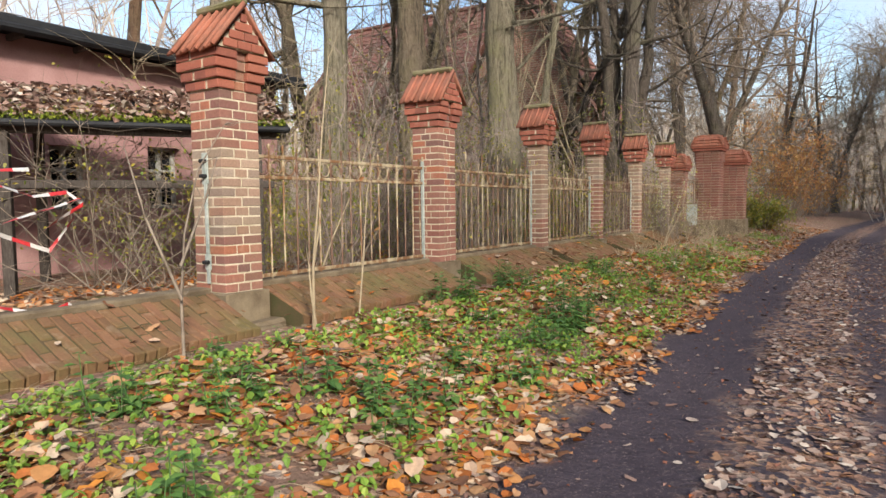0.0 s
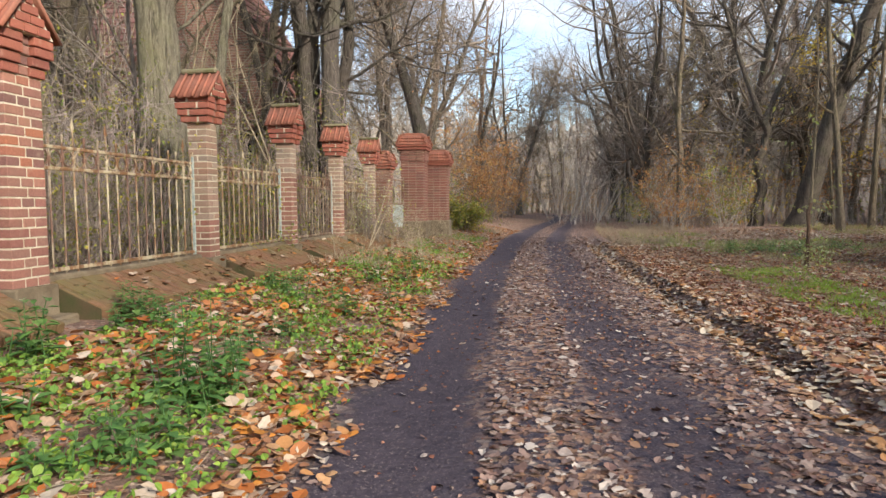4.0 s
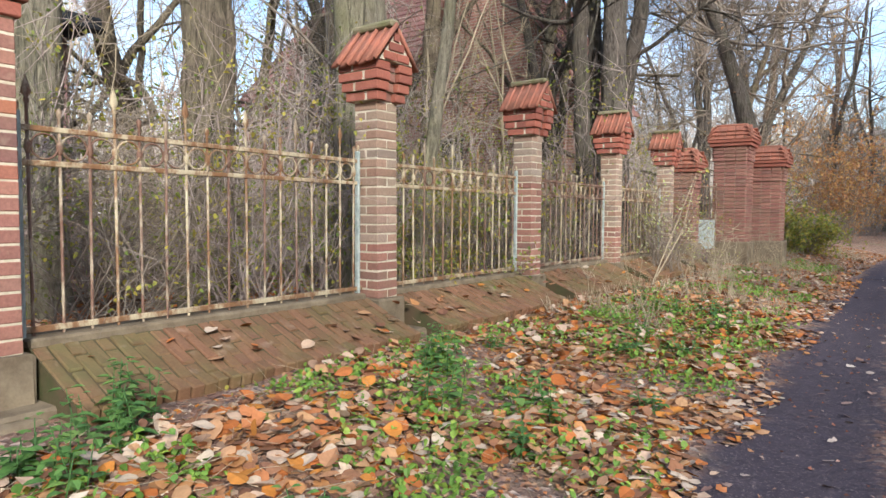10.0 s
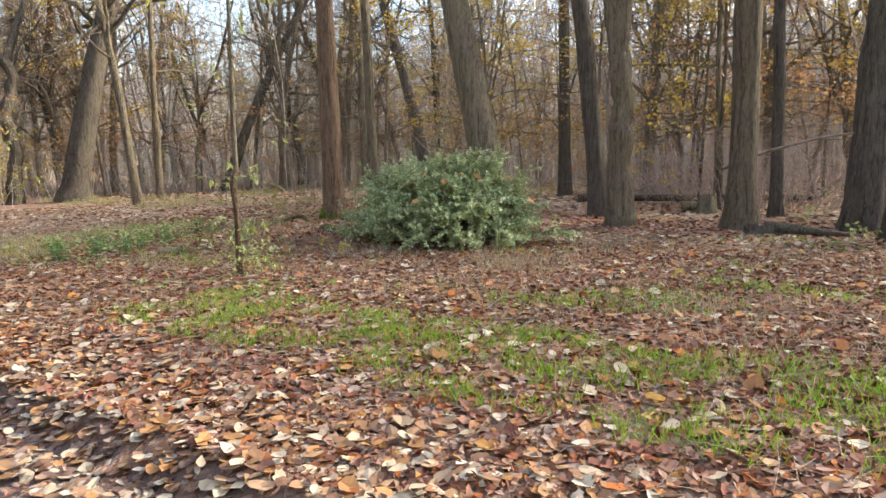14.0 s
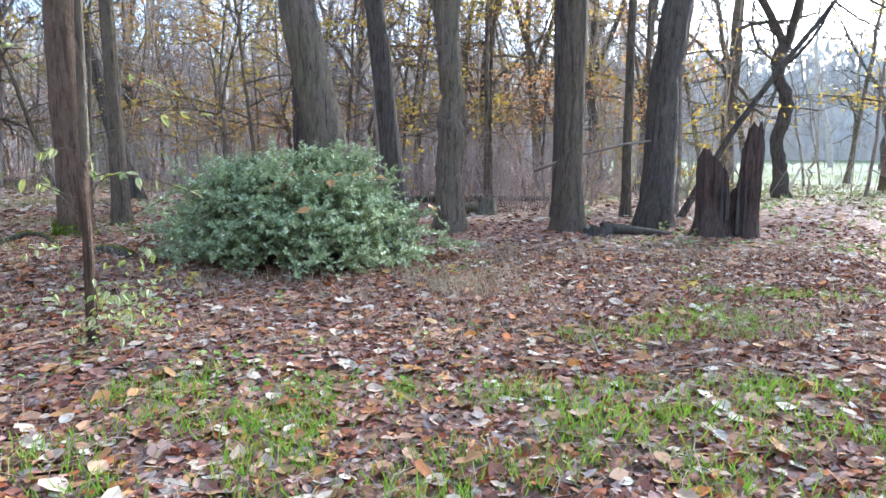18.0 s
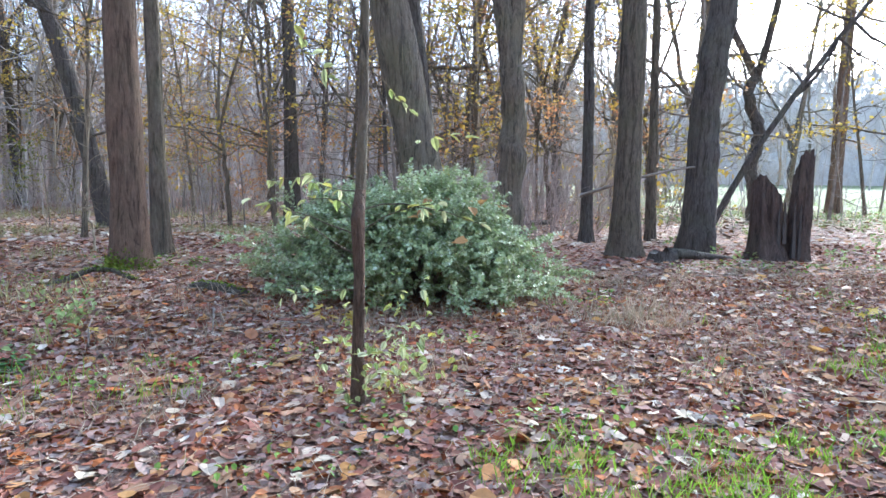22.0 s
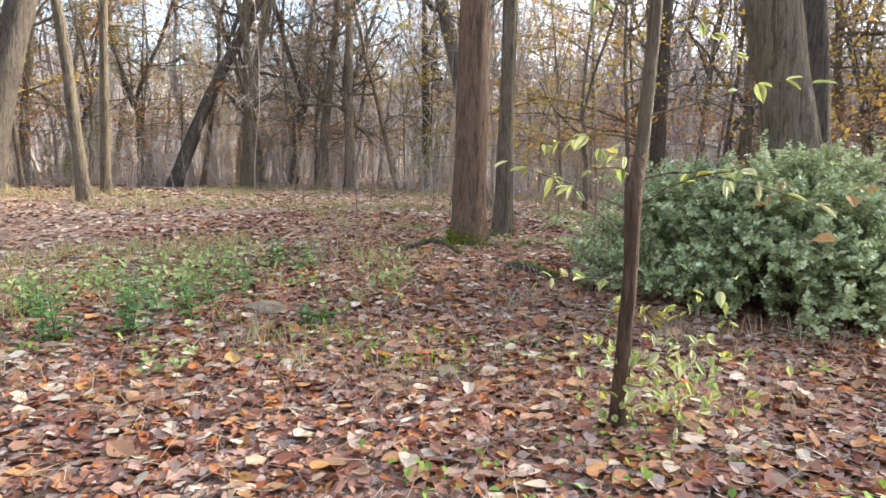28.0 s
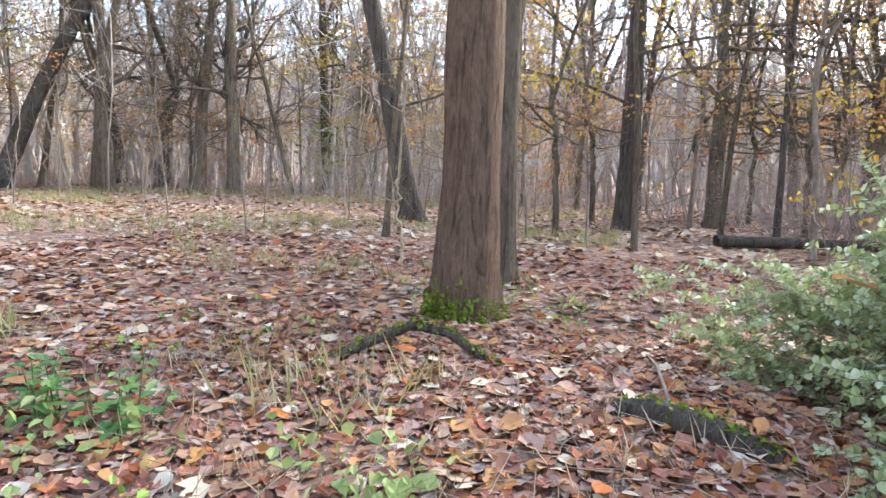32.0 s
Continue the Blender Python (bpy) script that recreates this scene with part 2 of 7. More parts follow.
HOUSEB = m_house()
TWIG_P = m_plain("pale_twig", "988870", "b3a386", 8, 0.9, 60)
LITTER = m_leaf("leaf_litter", ["8a6046", "a67a58", "bb9e84", "b27f50", "c0aa92", "7c5844", "b26c3c", "b48a66", "967860", "c4b098", "8c644a", "b48a62", "bc7c3a", "a66234", "ac7048", "baa48c"], 0.75)
LITTER_W = m_leaf("pale_litter", ["a07e5e", "b9a68b", "a98e74", "bdac92", "8c6a50", "b39c84", "98755c", "c6b8a2", "83634f", "b88658", "ae8c6e", "b8a690", "a0764f", "8f6c54"], 0.8)
LITTER_B = m_leaf("brown_litter", ["83584a", "966a56", "a07f70", "905c46", "976f5e", "a18a7d", "724b3e", "9c623e", "8b6454", "a07656", "905435", "85594a", "9f8272", "957868", "7b5747", "a18c7e", "a07544", "884a32"], 0.85)
LANELEAF = m_leaf("lane_leaf", ["7a5f54", "977c6f", "b19e90", "886a5f", "a28b7c", "bdae9f", "6f574e", "9c785e", "8d756a", "a99584"], 0.75)
GREEN = m_leaf("herb_green", ["74963c", "8cab47", "688c40", "a2b84f", "60843e"], 0.5, 0.3)
NETTLE = m_leaf("nettle_green", ["55783c", "6a8e48", "4c703e", "7c9a52"], 0.5, 0.3)
MOSSLEAF = m_leaf("moss_tuft", ["66742c", "7c8834", "566628", "8e923c"], 0.8, 0.15)
GRASS = m_leaf("grass_blade", ["84a834", "9aba40", "6f9432", "b0c24e"], 0.5, 0.35)
STRAW = m_leaf("dry_grass", ["bfa98c", "ac9880", "c9b89c", "9c8c72", "9f9a78"], 0.7, 0.2)
EVERG = m_leaf("evergreen_leaf", ["86945e", "a0ae78", "919f6a", "b8c294", "a8b484", "d2d9ba"], 0.4, 0.35)
YELLOW = m_leaf("yellow_leaf", ["c8a544", "b69446", "d6bc54", "a89246", "b8aa54"], 0.55, 0.45)
ORANGE = m_leaf("orange_leaf", ["b68454", "c69a60", "ae7c56", "ceac68", "a27454", "c78a5c"], 0.55, 0.45)
LIME = m_leaf("lime_leaf", ["a6b45a", "c4c884", "96a860", "d6d6a8", "b4bc78", "c9bf5a"], 0.5, 0.4)
HEDGE = m_leaf("hedge_leaf", ["8c943c", "728440", "a89a40", "66783a", "b8a84a", "9a8a48"], 0.55, 0.3)
PALEGRASS = m_leaf("clearing_grass", ["b4ac7c", "a3a468", "c0b48a", "949a5c", "b0a06c"], 0.7, 0.25)
SOFTGREEN = m_leaf("soft_green_herb", ["8a9c5c", "9fae68", "788c54", "b0b478", "8f9a60"], 0.6, 0.3)
JOINT = m_plain("mossy_joint", "5c4c38", "4a4a2c", 6)
TAPE_W = m_plain("white_tape", "d8d4d0", "c4c0bc", 9, 0.4, 30, 0.1)
TAPE_R = m_plain("red_tape", "b02a2e", "c23a3c", 9, 0.4, 30, 0.1)


def m_ground():
    """Soil bands across the lane: verge, wheel tracks, leafy middle, rutted edge, woodland floor."""
    n = Nodes("ground", 0.9, 0, 0.25)
    w = n.world_co()
    sep = n.node("ShaderNodeSeparateXYZ")
    n.link(w, sep.inputs["Vector"])
    wob = n.math("MULTIPLY", n.math("SUBTRACT", n.noise(1.6, 5, 0.65, w), 0.5), 0.7)
    along = sep.outputs["X"]
    for y0, y1, to0, to1 in ((10.0, 60.0, 0.0, 3.0), (-6.0, 6.0, 0.28, 0.0), (60.0, 84.0, 0.0, -8.0)):
        swing = n.node("ShaderNodeMapRange")
        swing.interpolation_type = "SMOOTHSTEP"
        for key, value in (("From Min", y0), ("From Max", y1), ("To Min", to0), ("To Max", to1)):
            swing.inputs[key].default_value = value
        n.link(sep.outputs["Y"], swing.inputs["Value"])
        along = n.math("SUBTRACT", along, swing.outputs["Result"])
    x = n.math("DIVIDE", n.math("ADD", n.math("ADD", along, wob), 2.0), 14.0)

    def at(v):
        return (v + 2.0) / 14.0

    leafy = n.ramp(x, [(at(2.45), g(1)), (at(2.75), g(0.0)), (at(3.3), g(0.0)), (at(3.55), g(0.95)), (at(3.95), g(0.95)), (at(4.15), g(0.05)),
                       (at(4.55), g(0.08)), (at(4.9), g(0.95)), (at(5.4), g(0.95)), (at(5.75), g(0.9)), (at(6.2), g(1))])
    vor = n.node("ShaderNodeTexVoronoi", Scale=21.0, Randomness=1.0)
    warp = n.node("ShaderNodeTexNoise", Scale=14.0, Detail=3.0)
    n.link(w, warp.inputs["Vector"])
    va = n.t.nodes.new("ShaderNodeVectorMath")
    va.operation = "MULTIPLY_ADD"
    va.inputs[1].default_value = (0.09, 0.09, 0.09)
    n.link(warp.outputs["Color"], va.inputs[0])
    n.link(w, va.inputs[2])
    n.link(va.outputs[0], vor.inputs["Vector"])
    cell = n.node("ShaderNodeSeparateColor")
    n.link(vor.outputs["Color"], cell.inputs["Color"])
    leafcol = n.ramp(cell.outputs[0], [(0, srgb("7a5a4c")), (0.25, srgb("9a7866")), (0.45, srgb("aa856a")), (0.6, srgb("8a6c5e")), (0.85, srgb("b8a290")), (1, srgb("a07052"))])
    soil = n.mix(n.noise(9, 6, 0.7, w), srgb("2e2730"), srgb("594e54"))
    earth = n.mix(n.noise(6, 5, 0.7, w), srgb("6b5446"), srgb("8a7060"))
    speck = n.ramp(n.noise(55, 4, 0.75, w), [(0.56, g(0)), (0.66, g(1))])
    soil = n.mix(n.math("MULTIPLY", speck, 0.55), soil, srgb("9a8a80"))
    under = n.mix(n.ramp(x, [(at(2.3), g(1)), (at(2.7), g(0)), (at(5.0), g(0)), (at(6.0), g(1))]), soil, earth)
    keep = n.ramp(n.math("ADD", cell.outputs[1], n.math("MULTIPLY", n.math("SUBTRACT", n.noise(3, 4, 0.6, w), 0.5), 0.8)), [(0.30, g(0)), (0.45, g(1))])
    cover = n.math("MULTIPLY", leafy, keep)
    c = n.mix(cover, under, leafcol)
    green = n.ramp(n.noise(0.9, 5, 0.7, w), [(0.55, g(0)), (0.7, g(1))])
    verge = n.ramp(x, [(at(0.2), g(0.5)), (at(2.4), g(0.5)), (at(2.8), g(0)), (at(6.4), g(0)), (at(6.9), g(0.4)), (at(7.6), g(0.35)), (at(8.4), g(0.12))])
    c = n.mix(n.math("MULTIPLY", green, verge), c, n.mix(n.noise(30, 3, 0.7, w), srgb("3f5a22"), srgb("7a9440")))
    field = 1.0
    for axis_out, v0, v1 in (("X", 18.0, 25.0), ("Y", 1.0, -5.0)):
        edge = n.node("ShaderNodeMapRange")
        edge.inputs["From Min"].default_value, edge.inputs["From Max"].default_value = v0, v1
        n.link(sep.outputs[axis_out], edge.inputs["Value"])
        field = n.math("MULTIPLY", edge.outputs["Result"], field)
    c = n.mix(n.math("MULTIPLY", field, 0.85), c, n.mix(n.noise(1.2, 6, 0.7, w), srgb("66784a"), srgb("93986c")))
    h = n.math("ADD", n.noise(16, 6, 0.7, w), n.math("MULTIPLY", n.math("MULTIPLY", vor.outputs["Distance"], cover), 1.5))
    n.bump(h, 0.9, 0.045)
    return n.done(c)


GROUND = m_ground()


# ---- building blocks ----
def mesh_of(name, verts, faces, smooth=False):
    me = bpy.data.meshes.new(name)
    me.from_pydata(verts, [], faces)
    if smooth:
        me.polygons.foreach_set("use_smooth", [True] * len(me.polygons))
    me.update()
    return me


def obj(name, me, material, parent=None, m=None, label=""):
    """One mesh object, at the pose m under its parent."""
    if material and not me.materials:
        me.materials.append(material)
    ob = new(name, me)
    if parent:
        ob.parent = parent
    if m is not None:
        ob.matrix_local = m
    if label:
        ob["label"] = label
    return ob


def part(name, bm, material, parent=None, label="", m=None):
    me = bpy.data.meshes.new(name)
    bm.to_mesh(me)
    bm.free()
    return obj(name, me, material, parent, m, label)


def thing(name, m, label, category, group="", kind=""):
    e = new(name)
    e.matrix_basis = m
    e.empty_display_size = 0.1
    return tagged(e, label, category, group, kind)


def box_data(sx, sy, sz, bev=0.0, jit=0.0, rng=random):
    """A box with its corners cut by bev, centred, as verts and faces."""
    bm = bmesh.new()
    bmesh.ops.create_cube(bm, size=1)
    for v in bm.verts:
        v.co = Vector((v.co.x * sx, v.co.y * sy, v.co.z * sz))
    if bev:
        bmesh.ops.bevel(bm, geom=bm.edges[:], offset=bev, segments=1, affect="EDGES")
    for v in bm.verts:
        v.co += Vector((rng.uniform(-jit, jit), rng.uniform(-jit, jit), rng.uniform(-jit, jit)))
    return bm


def bm_box(sx, sy, sz, bev=0.0, at=(0, 0, 0), jit=0.0):
    bm = box_data(sx, sy, sz, bev, jit)
    bmesh.ops.translate(bm, verts=bm.verts, vec=at)
    return bm


def box_mesh(name, sx, sy, sz, bev=0.0, jit=0.0):
    bm = box_data(sx, sy, sz, bev, jit)
    me = bpy.data.meshes.new(name)
    bm.to_mesh(me)
    bm.free()
    return me


def add_tube(V, F, pts, radii, sides=6, cap=True):
    """A tapered tube through pts, added to the lists V and F."""
    start = len(V)
    up = Vector((0.31, 0.17, 0.93))
    side = None
    for i, p in enumerate(pts):
        d = (pts[min(i + 1, len(pts) - 1)] - pts[max(i - 1, 0)]).normalized()
        if side is None:
            side = d.cross(up if abs(d.dot(up)) < 0.95 else Vector((1, 0, 0))).normalized()
        else:
            side = (side - d * side.dot(d)).normalized()
        other = d.cross(side)
        for k in range(sides):
            a = 2 * math.pi * k / sides
            V.append(p + (side * math.cos(a) + other * math.sin(a)) * radii[i])
    for i in range(len(pts) - 1):
        for k in range(sides):
            a, b = start + i * sides + k, start + i * sides + (k + 1) % sides
            F.append((a, b, b + sides, a + sides))
    if cap and sides > 2:
        F.append(tuple(start + (len(pts) - 1) * sides + k for k in range(sides)))


def add_leaf(V, F, p, d, n, size, wide=0.6, fold=0.12):
    """One pointed leaf of two folded halves from its stalk p along d."""
    s = d.cross(n).normalized()
    i = len(V)
    w, h = size * wide * 0.5, size * fold
    a, b = p + d * size * 0.3 + n * h, p + d * size * 0.68 + n * h * 0.5
    V += [p, a + s * w, b + s * w * 0.75, p + d * size - n * h, b - s * w * 0.75, a - s * w]
    F += [(i, i + 1, i + 2, i + 3), (i, i + 3, i + 4, i + 5)]


def add_oval(V, F, p, d, n, size, wide=0.55):
    """A rounded, cupped leaf from its stalk p along d."""
    s = d.cross(n).normalized()
    i = len(V)
    prof = ((0.12, 0.25), (0.3, 0.46), (0.52, 0.5), (0.74, 0.38), (0.9, 0.18))
    mid = [p] + [p + d * size * f - n * size * 0.22 * f * f for f, _ in prof] + [p + d * size - n * size * 0.25]
    V += mid
    for sg in (-1, 1):
        V += [c + s * sg * w * wide * size * 2 * 0.5 + n * size * 0.08 for c, (f, w) in zip(mid[1:6], prof)]
    for k in (7, 12):
        F += [(i, i + 1, i + k), (i + 5, i + 6, i + k + 4)] + [(i + j, i + j + 1, i + k + j, i + k + j - 1) for j in range(1, 5)]


def rand_dir(rng, flat=1.0):
    while True:
        v = Vector((rng.uniform(-1, 1), rng.uniform(-1, 1), rng.uniform(-1, 1) * flat))
        if 0.1 < v.length < 1:
            return v.normalized()


def limb(V, F, rng, p, d, length, r, sides, steps, wander, lift, tips, taper=0.35):
    """A wandering limb. Adds (place, way, radius) along it to tips."""
    pts, radii = [p.copy()], [r]
    for i in range(steps):
        d = (d + rand_dir(rng) * wander + Vector((0, 0, lift))).normalized()
        p = p + d * (length / steps)
        pts.append(p.copy())
        f = (i + 1) / steps
        radii.append(r * (1 - f) + r * taper * f)
        tips.append((p.copy(), d.copy(), radii[-1], f))
    add_tube(V, F, pts, radii, sides, False)
    return p, d


def twigs(V, F, rng, tips, count, length, r, levels, wander=0.25, lift=0.04, spread=0.9, start=0.25, ends=None, flat=1.0):
    """Side branches in levels off the places in tips."""
    here = [t for t in tips if t[3] >= start]
    for lev in range(levels):
        out = []
        for _ in range(count[lev]):
            p, d, pr, f = rng.choice(here)
            way = (d * (1 - spread * 0.5) + rand_dir(rng) * spread).normalized()
            way = Vector((way.x, way.y, way.z * flat + 0.1 * (1 - flat))).normalized()
            ln = length[lev] * rng.uniform(0.6, 1.3)
            rr = min(pr * 0.7, r[lev]) * rng.uniform(0.7, 1.2)
            limb(V, F, rng, p, way, ln, rr, 4 if lev == 0 else 3, (6, 4, 2)[lev], wander, lift, out)
        here = out
        if ends is not None:
            ends += out
    return here


def flare(f):
    """The swelling of a trunk towards its foot."""
    return 1 + 0.42 * math.exp(-f * 34)


def make_tree(seed, height, r, lean=(0, 0), fork=0.0, crown=(18, 80, 260), lens=(2.8, 1.6, 0.9), leafmat=None, leaves=0, bark=None,
              crown_start=0.35, sides=12, name="tree", label="", category="tree", group="", leafsize=0.09, wig=0.05, twigmat=None, lr=0.06, split=0.2, gnarl=0.24, flat=1.0, fork_way=None):
    """A bare or thinly leaved tree: trunk, crown of limbs, and leaves, under one Empty at its foot."""
    rng = random.Random(seed)
    e = thing(name, pose(0, 0, 0), label, category, group)
    V, F, tips = [], [], []
    n = 30
    pts, radii = [], []
    slope = Vector((lean[0], lean[1], 0))
    wob = Vector((0, 0, 0))
    top = height if not fork else height * fork
    for i in range(n + 1):
        f = (i / n) ** 1.6
        h = top * f
        wob = wob + Vector((rng.uniform(-wig, wig), rng.uniform(-wig, wig), 0)) * (0.3 + f) * min(1.0, 0.25 + 1.2 * f)
        pts.append(Vector((0, 0, h - 0.12)) + slope * (h / height) * (0.6 + 0.4 * h / height) + wob)
        fr = f * (top / height)
        radii.append(r * (1 - 0.72 * fr) * flare(fr) * rng.uniform(0.95, 1.05))
        if f > 0:
            d = (pts[i] - pts[i - 1]).normalized()
            if fr > crown_start or (fork and f > 0.9):
                tips.append((pts[i].copy(), d, radii[i], fr))
    add_tube(V, F, pts, radii, sides)
    turn, lobes = rng.uniform(0, 6.28), rng.choice((4, 5, 6))
    for i, c in enumerate(pts):
        for k in range(sides):
            v = V[i * sides + k]
            a = 2 * math.pi * k / sides
            out = 1 + 0.09 * noise.noise(Vector((math.cos(a) * 1.6, math.sin(a) * 1.6, c.z * 0.9 + seed))) + 0.04 * noise.noise(Vector((math.cos(a) * 4, math.sin(a) * 4, c.z * 2.5 + seed)))
            out += 0.22 * math.sin(lobes * a + turn) * math.exp(-max(0.0, c.z) * 5)
            V[i * sides + k] = c + (v - c) * out
    if fork:
        for s in (-1, 1):
            a = rng.uniform(0, 6.28) if fork_way is None else radians(fork_way)
            d = Vector((math.cos(a) * split * s, math.sin(a) * split * s, 1)).normalized()
            limb(V, F, rng, pts[-1] - Vector((0, 0, 0.1)), d, height * (1 - fork), radii[-1] * 0.75, max(8, sides - 4), 9, 0.10, 0.02, tips)
    obj("trunk", mesh_of("trunk", V, F, True), bark, e)
    V, F, ends = [], [], []
    twigs(V, F, rng, tips, crown, lens, (min(lr, r * 0.4), min(lr * 0.35, r * 0.14), 0.008), 3, gnarl, 0.05 * flat, 0.95, crown_start, ends, flat)
    obj("crown", mesh_of("crown", V, F, True), twigmat or bark, e)
    if leaves:
        V, F = [], []
        for _ in range(leaves * 3):
            p, d, _, _ = rng.choice(ends)
            if noise.noise(p * 0.8 + Vector((seed, 0, 0))) < 0.12:
                continue
            q, w, s = p + rand_dir(rng, flat) * 0.25, rand_dir(rng, 0.3 + 0.7 * flat), leafsize * rng.uniform(0.7, 1.3)
            t = w.cross(rand_dir(rng)).normalized() * s * 0.32
            i = len(V)
            V += [q, q + w * s * 0.45 + t, q + w * s, q + w * s * 0.4 - t]
            F.append((i, i + 1, i + 2, i + 3))
        obj("foliage", mesh_of("foliage", V, F), leafmat, e)
    return e


# ---- ground ----
def smooth_step(a, b, v):
    t = min(1.0, max(0.0, (v - a) / (b - a)))
    return t * t * (3 - 2 * t)


def bend(y):
    """How far the lane has swung to the right at y."""
    return 3.0 * smooth_step(10.0, 60.0, y) + 0.28 * smooth_step(6.0, -6.0, y) - 8.0 * smooth_step(60.0, 84.0, y)


def ground_z(x, y):
    """Height of the ground: verge above the lane, ruts, the woodland floor."""
    x = x - bend(y)
    z = -0.22 * smooth_step(0.9, 2.7, x)
    z -= 0.035 * math.exp(-((x - 3.05) / 0.35) ** 2) + 0.035 * math.exp(-((x - 4.4) / 0.3) ** 2)
    z += 0.06 * math.exp(-((x - 5.72) / 0.13) ** 2) - 0.05 * math.exp(-((x - 5.48) / 0.12) ** 2)
    z += 0.16 * smooth_step(8.8, 12.0, x) * smooth_step(6.0, 9.5, y) * (1 - smooth_step(15, 24, x))
    z += 0.05 * noise.noise(Vector((x * 0.35, y * 0.35, 3.1))) * (1 - 0.5 * smooth_step(40, 60, abs(x) + abs(y)))
    if 5.0 < x < 20 or x < 2.5:
        z += 0.022 * noise.noise(Vector((x * 1.9, y * 1.9, 0.4)))
    z += 0.012 * noise.noise(Vector((x * 6.0, y * 6.0, 1.7)))
    return z


def axis(lo, hi, fine, far):
    """Grid lines, fine between lo and hi and growing to far."""
    vals = list(np.arange(lo, hi + 1e-6, fine))
    step, v = fine, hi
    while v < far:
        step *= 1.35
        v += step
        vals.append(v)
    step, v = fine, lo
    while v > -far:
        step *= 1.35
        v -= step
        vals.insert(0, v)
    return vals


gx, gy = axis(-0.4, 13.0, 0.085, 900), axis(-6.0, 13.0, 0.11, 900)
V = [(x, y, ground_z(x, y)) for y in gy for x in gx]
W = len(gx)
F = [(j * W + i, j * W + i + 1, (j + 1) * W + i + 1, (j + 1) * W + i) for j in range(len(gy) - 1) for i in range(W - 1)]
tagged(obj("ground", mesh_of("ground", V, F, True), GROUND), "leaf-strewn woodland ground with a dark earth lane", "ground", kind="structure")


# ---- the brick pillars of the fence ----
COURSE = 0.077
BR_Q = [box_mesh("brick", 0.1195, 0.183, 0.0655, 0.005, 0.0015) for _ in range(3)]   # three-quarter brick, long side along y
BR_T = [box_mesh("brick", 0.183, 0.1195, 0.0655, 0.005, 0.0015) for _ in range(3)]   # the same, long side along x


def own(me, material):
    """A mesh's copy that carries another material."""
    c = me.copy()
    c.materials.clear()
    c.materials.append(material)
    return c


def brick_set(material):
    return [own(m, material) for m in BR_Q], [own(m, material) for m in BR_T]


def course(parent, z, turn, half, meshes, rng, name="brick"):
    """One course of six three-quarter bricks, their joints crossed from course to course by turn."""
    q, t = meshes
    k = half / 0.19
    for i in range(3):
        for s in (-1, 1):
            if turn:
                m = pose((i - 1) * 0.1285 * k, s * 0.0965 * k, z, 0, 0, rng.uniform(-0.6, 0.6))
                me = rng.choice(q)
            else:
                m = pose(s * 0.0965 * k, (i - 1) * 0.1285 * k, z, 0, 0, rng.uniform(-0.6, 0.6))
                me = rng.choice(t)
            b = new(name, me)
            b.parent = parent
            b.matrix_local = m @ Matrix.Diagonal((k, k, 1, 1))


def tile_mesh():
    """A clay roof tile with a rolled long side, 0.1 wide, lying in the plane and running along -y."""
    V, F = [], []
    prof = [(-0.05, 0.0), (-0.03, 0.003), (0.0, 0.004), (0.022, 0.006), (0.032, 0.018), (0.045, 0.022), (0.054, 0.014), (0.056, 0.004)]
    for y, dz in ((0.0, 0.0), (-0.22, 0.0), (-0.45, -0.004)):
        V += [Vector((x, y, z + dz)) for x, z in prof]
        V += [Vector((x, y, z + dz - 0.016)) for x, z in prof]
    n = len(prof)
    for j in range(2):
        a, b = j * 2 * n, (j + 1) * 2 * n
        for i in range(n - 1):
            F.append((a + i, a + i + 1, b + i + 1, b + i))
            F.append((a + n + i + 1, a + n + i, b + n + i, b + n + i + 1))
        F.append((a, b, b + n, a + n))
        F.append((a + n - 1, a + 2 * n - 1, b + 2 * n - 1, b + n - 1))
    e = 4 * n
    for i in range(n - 1):
        F.append((e + i, e + i + 1, e + n + i + 1, e + n + i))
        F.append((i + 1, i, n + i, n + i + 1))
    return mesh_of("tile", V, F, True)


def prism(pts, x0, x1):
    """A prism along x over a closed outline of (y, z)."""
    bm = bmesh.new()
    a = [bm.verts.new((x0, y, z)) for y, z in pts]
    b = [bm.verts.new((x1, y, z)) for y, z in pts]
    bm.faces.new(a[::-1])
    bm.faces.new(b)
    for i in range(len(pts)):
        j = (i + 1) % len(pts)
        bm.faces.new((a[i], a[j], b[j], b[i]))
    bmesh.ops.recalc_face_normals(bm, faces=bm.faces)
    return bm


RED_SET, GREY_SET, PINK_SET, CORB_SET = brick_set(RED), brick_set(GREYED), brick_set(PINKB), brick_set(CORBEL)


FULL = {}


def slim_course(parent, z, turn, material, rng):
    """One course of two whole bricks side by side, for the one-brick pillars."""
    if material.name not in FULL:
        FULL[material.name] = [own(box_mesh("brick", 0.247, 0.1195, 0.0655, 0.006, 0.002), material) for _ in range(3)]
    for s in (-1, 1):
        b = new("brick", rng.choice(FULL[material.name]))
        b.parent = parent
        b.matrix_local = pose(0, 0, z, 0, 0, 90 * turn + rng.uniform(-0.7, 0.7)) @ pose(rng.uniform(-0.003, 0.003), s * 0.0635, 0)


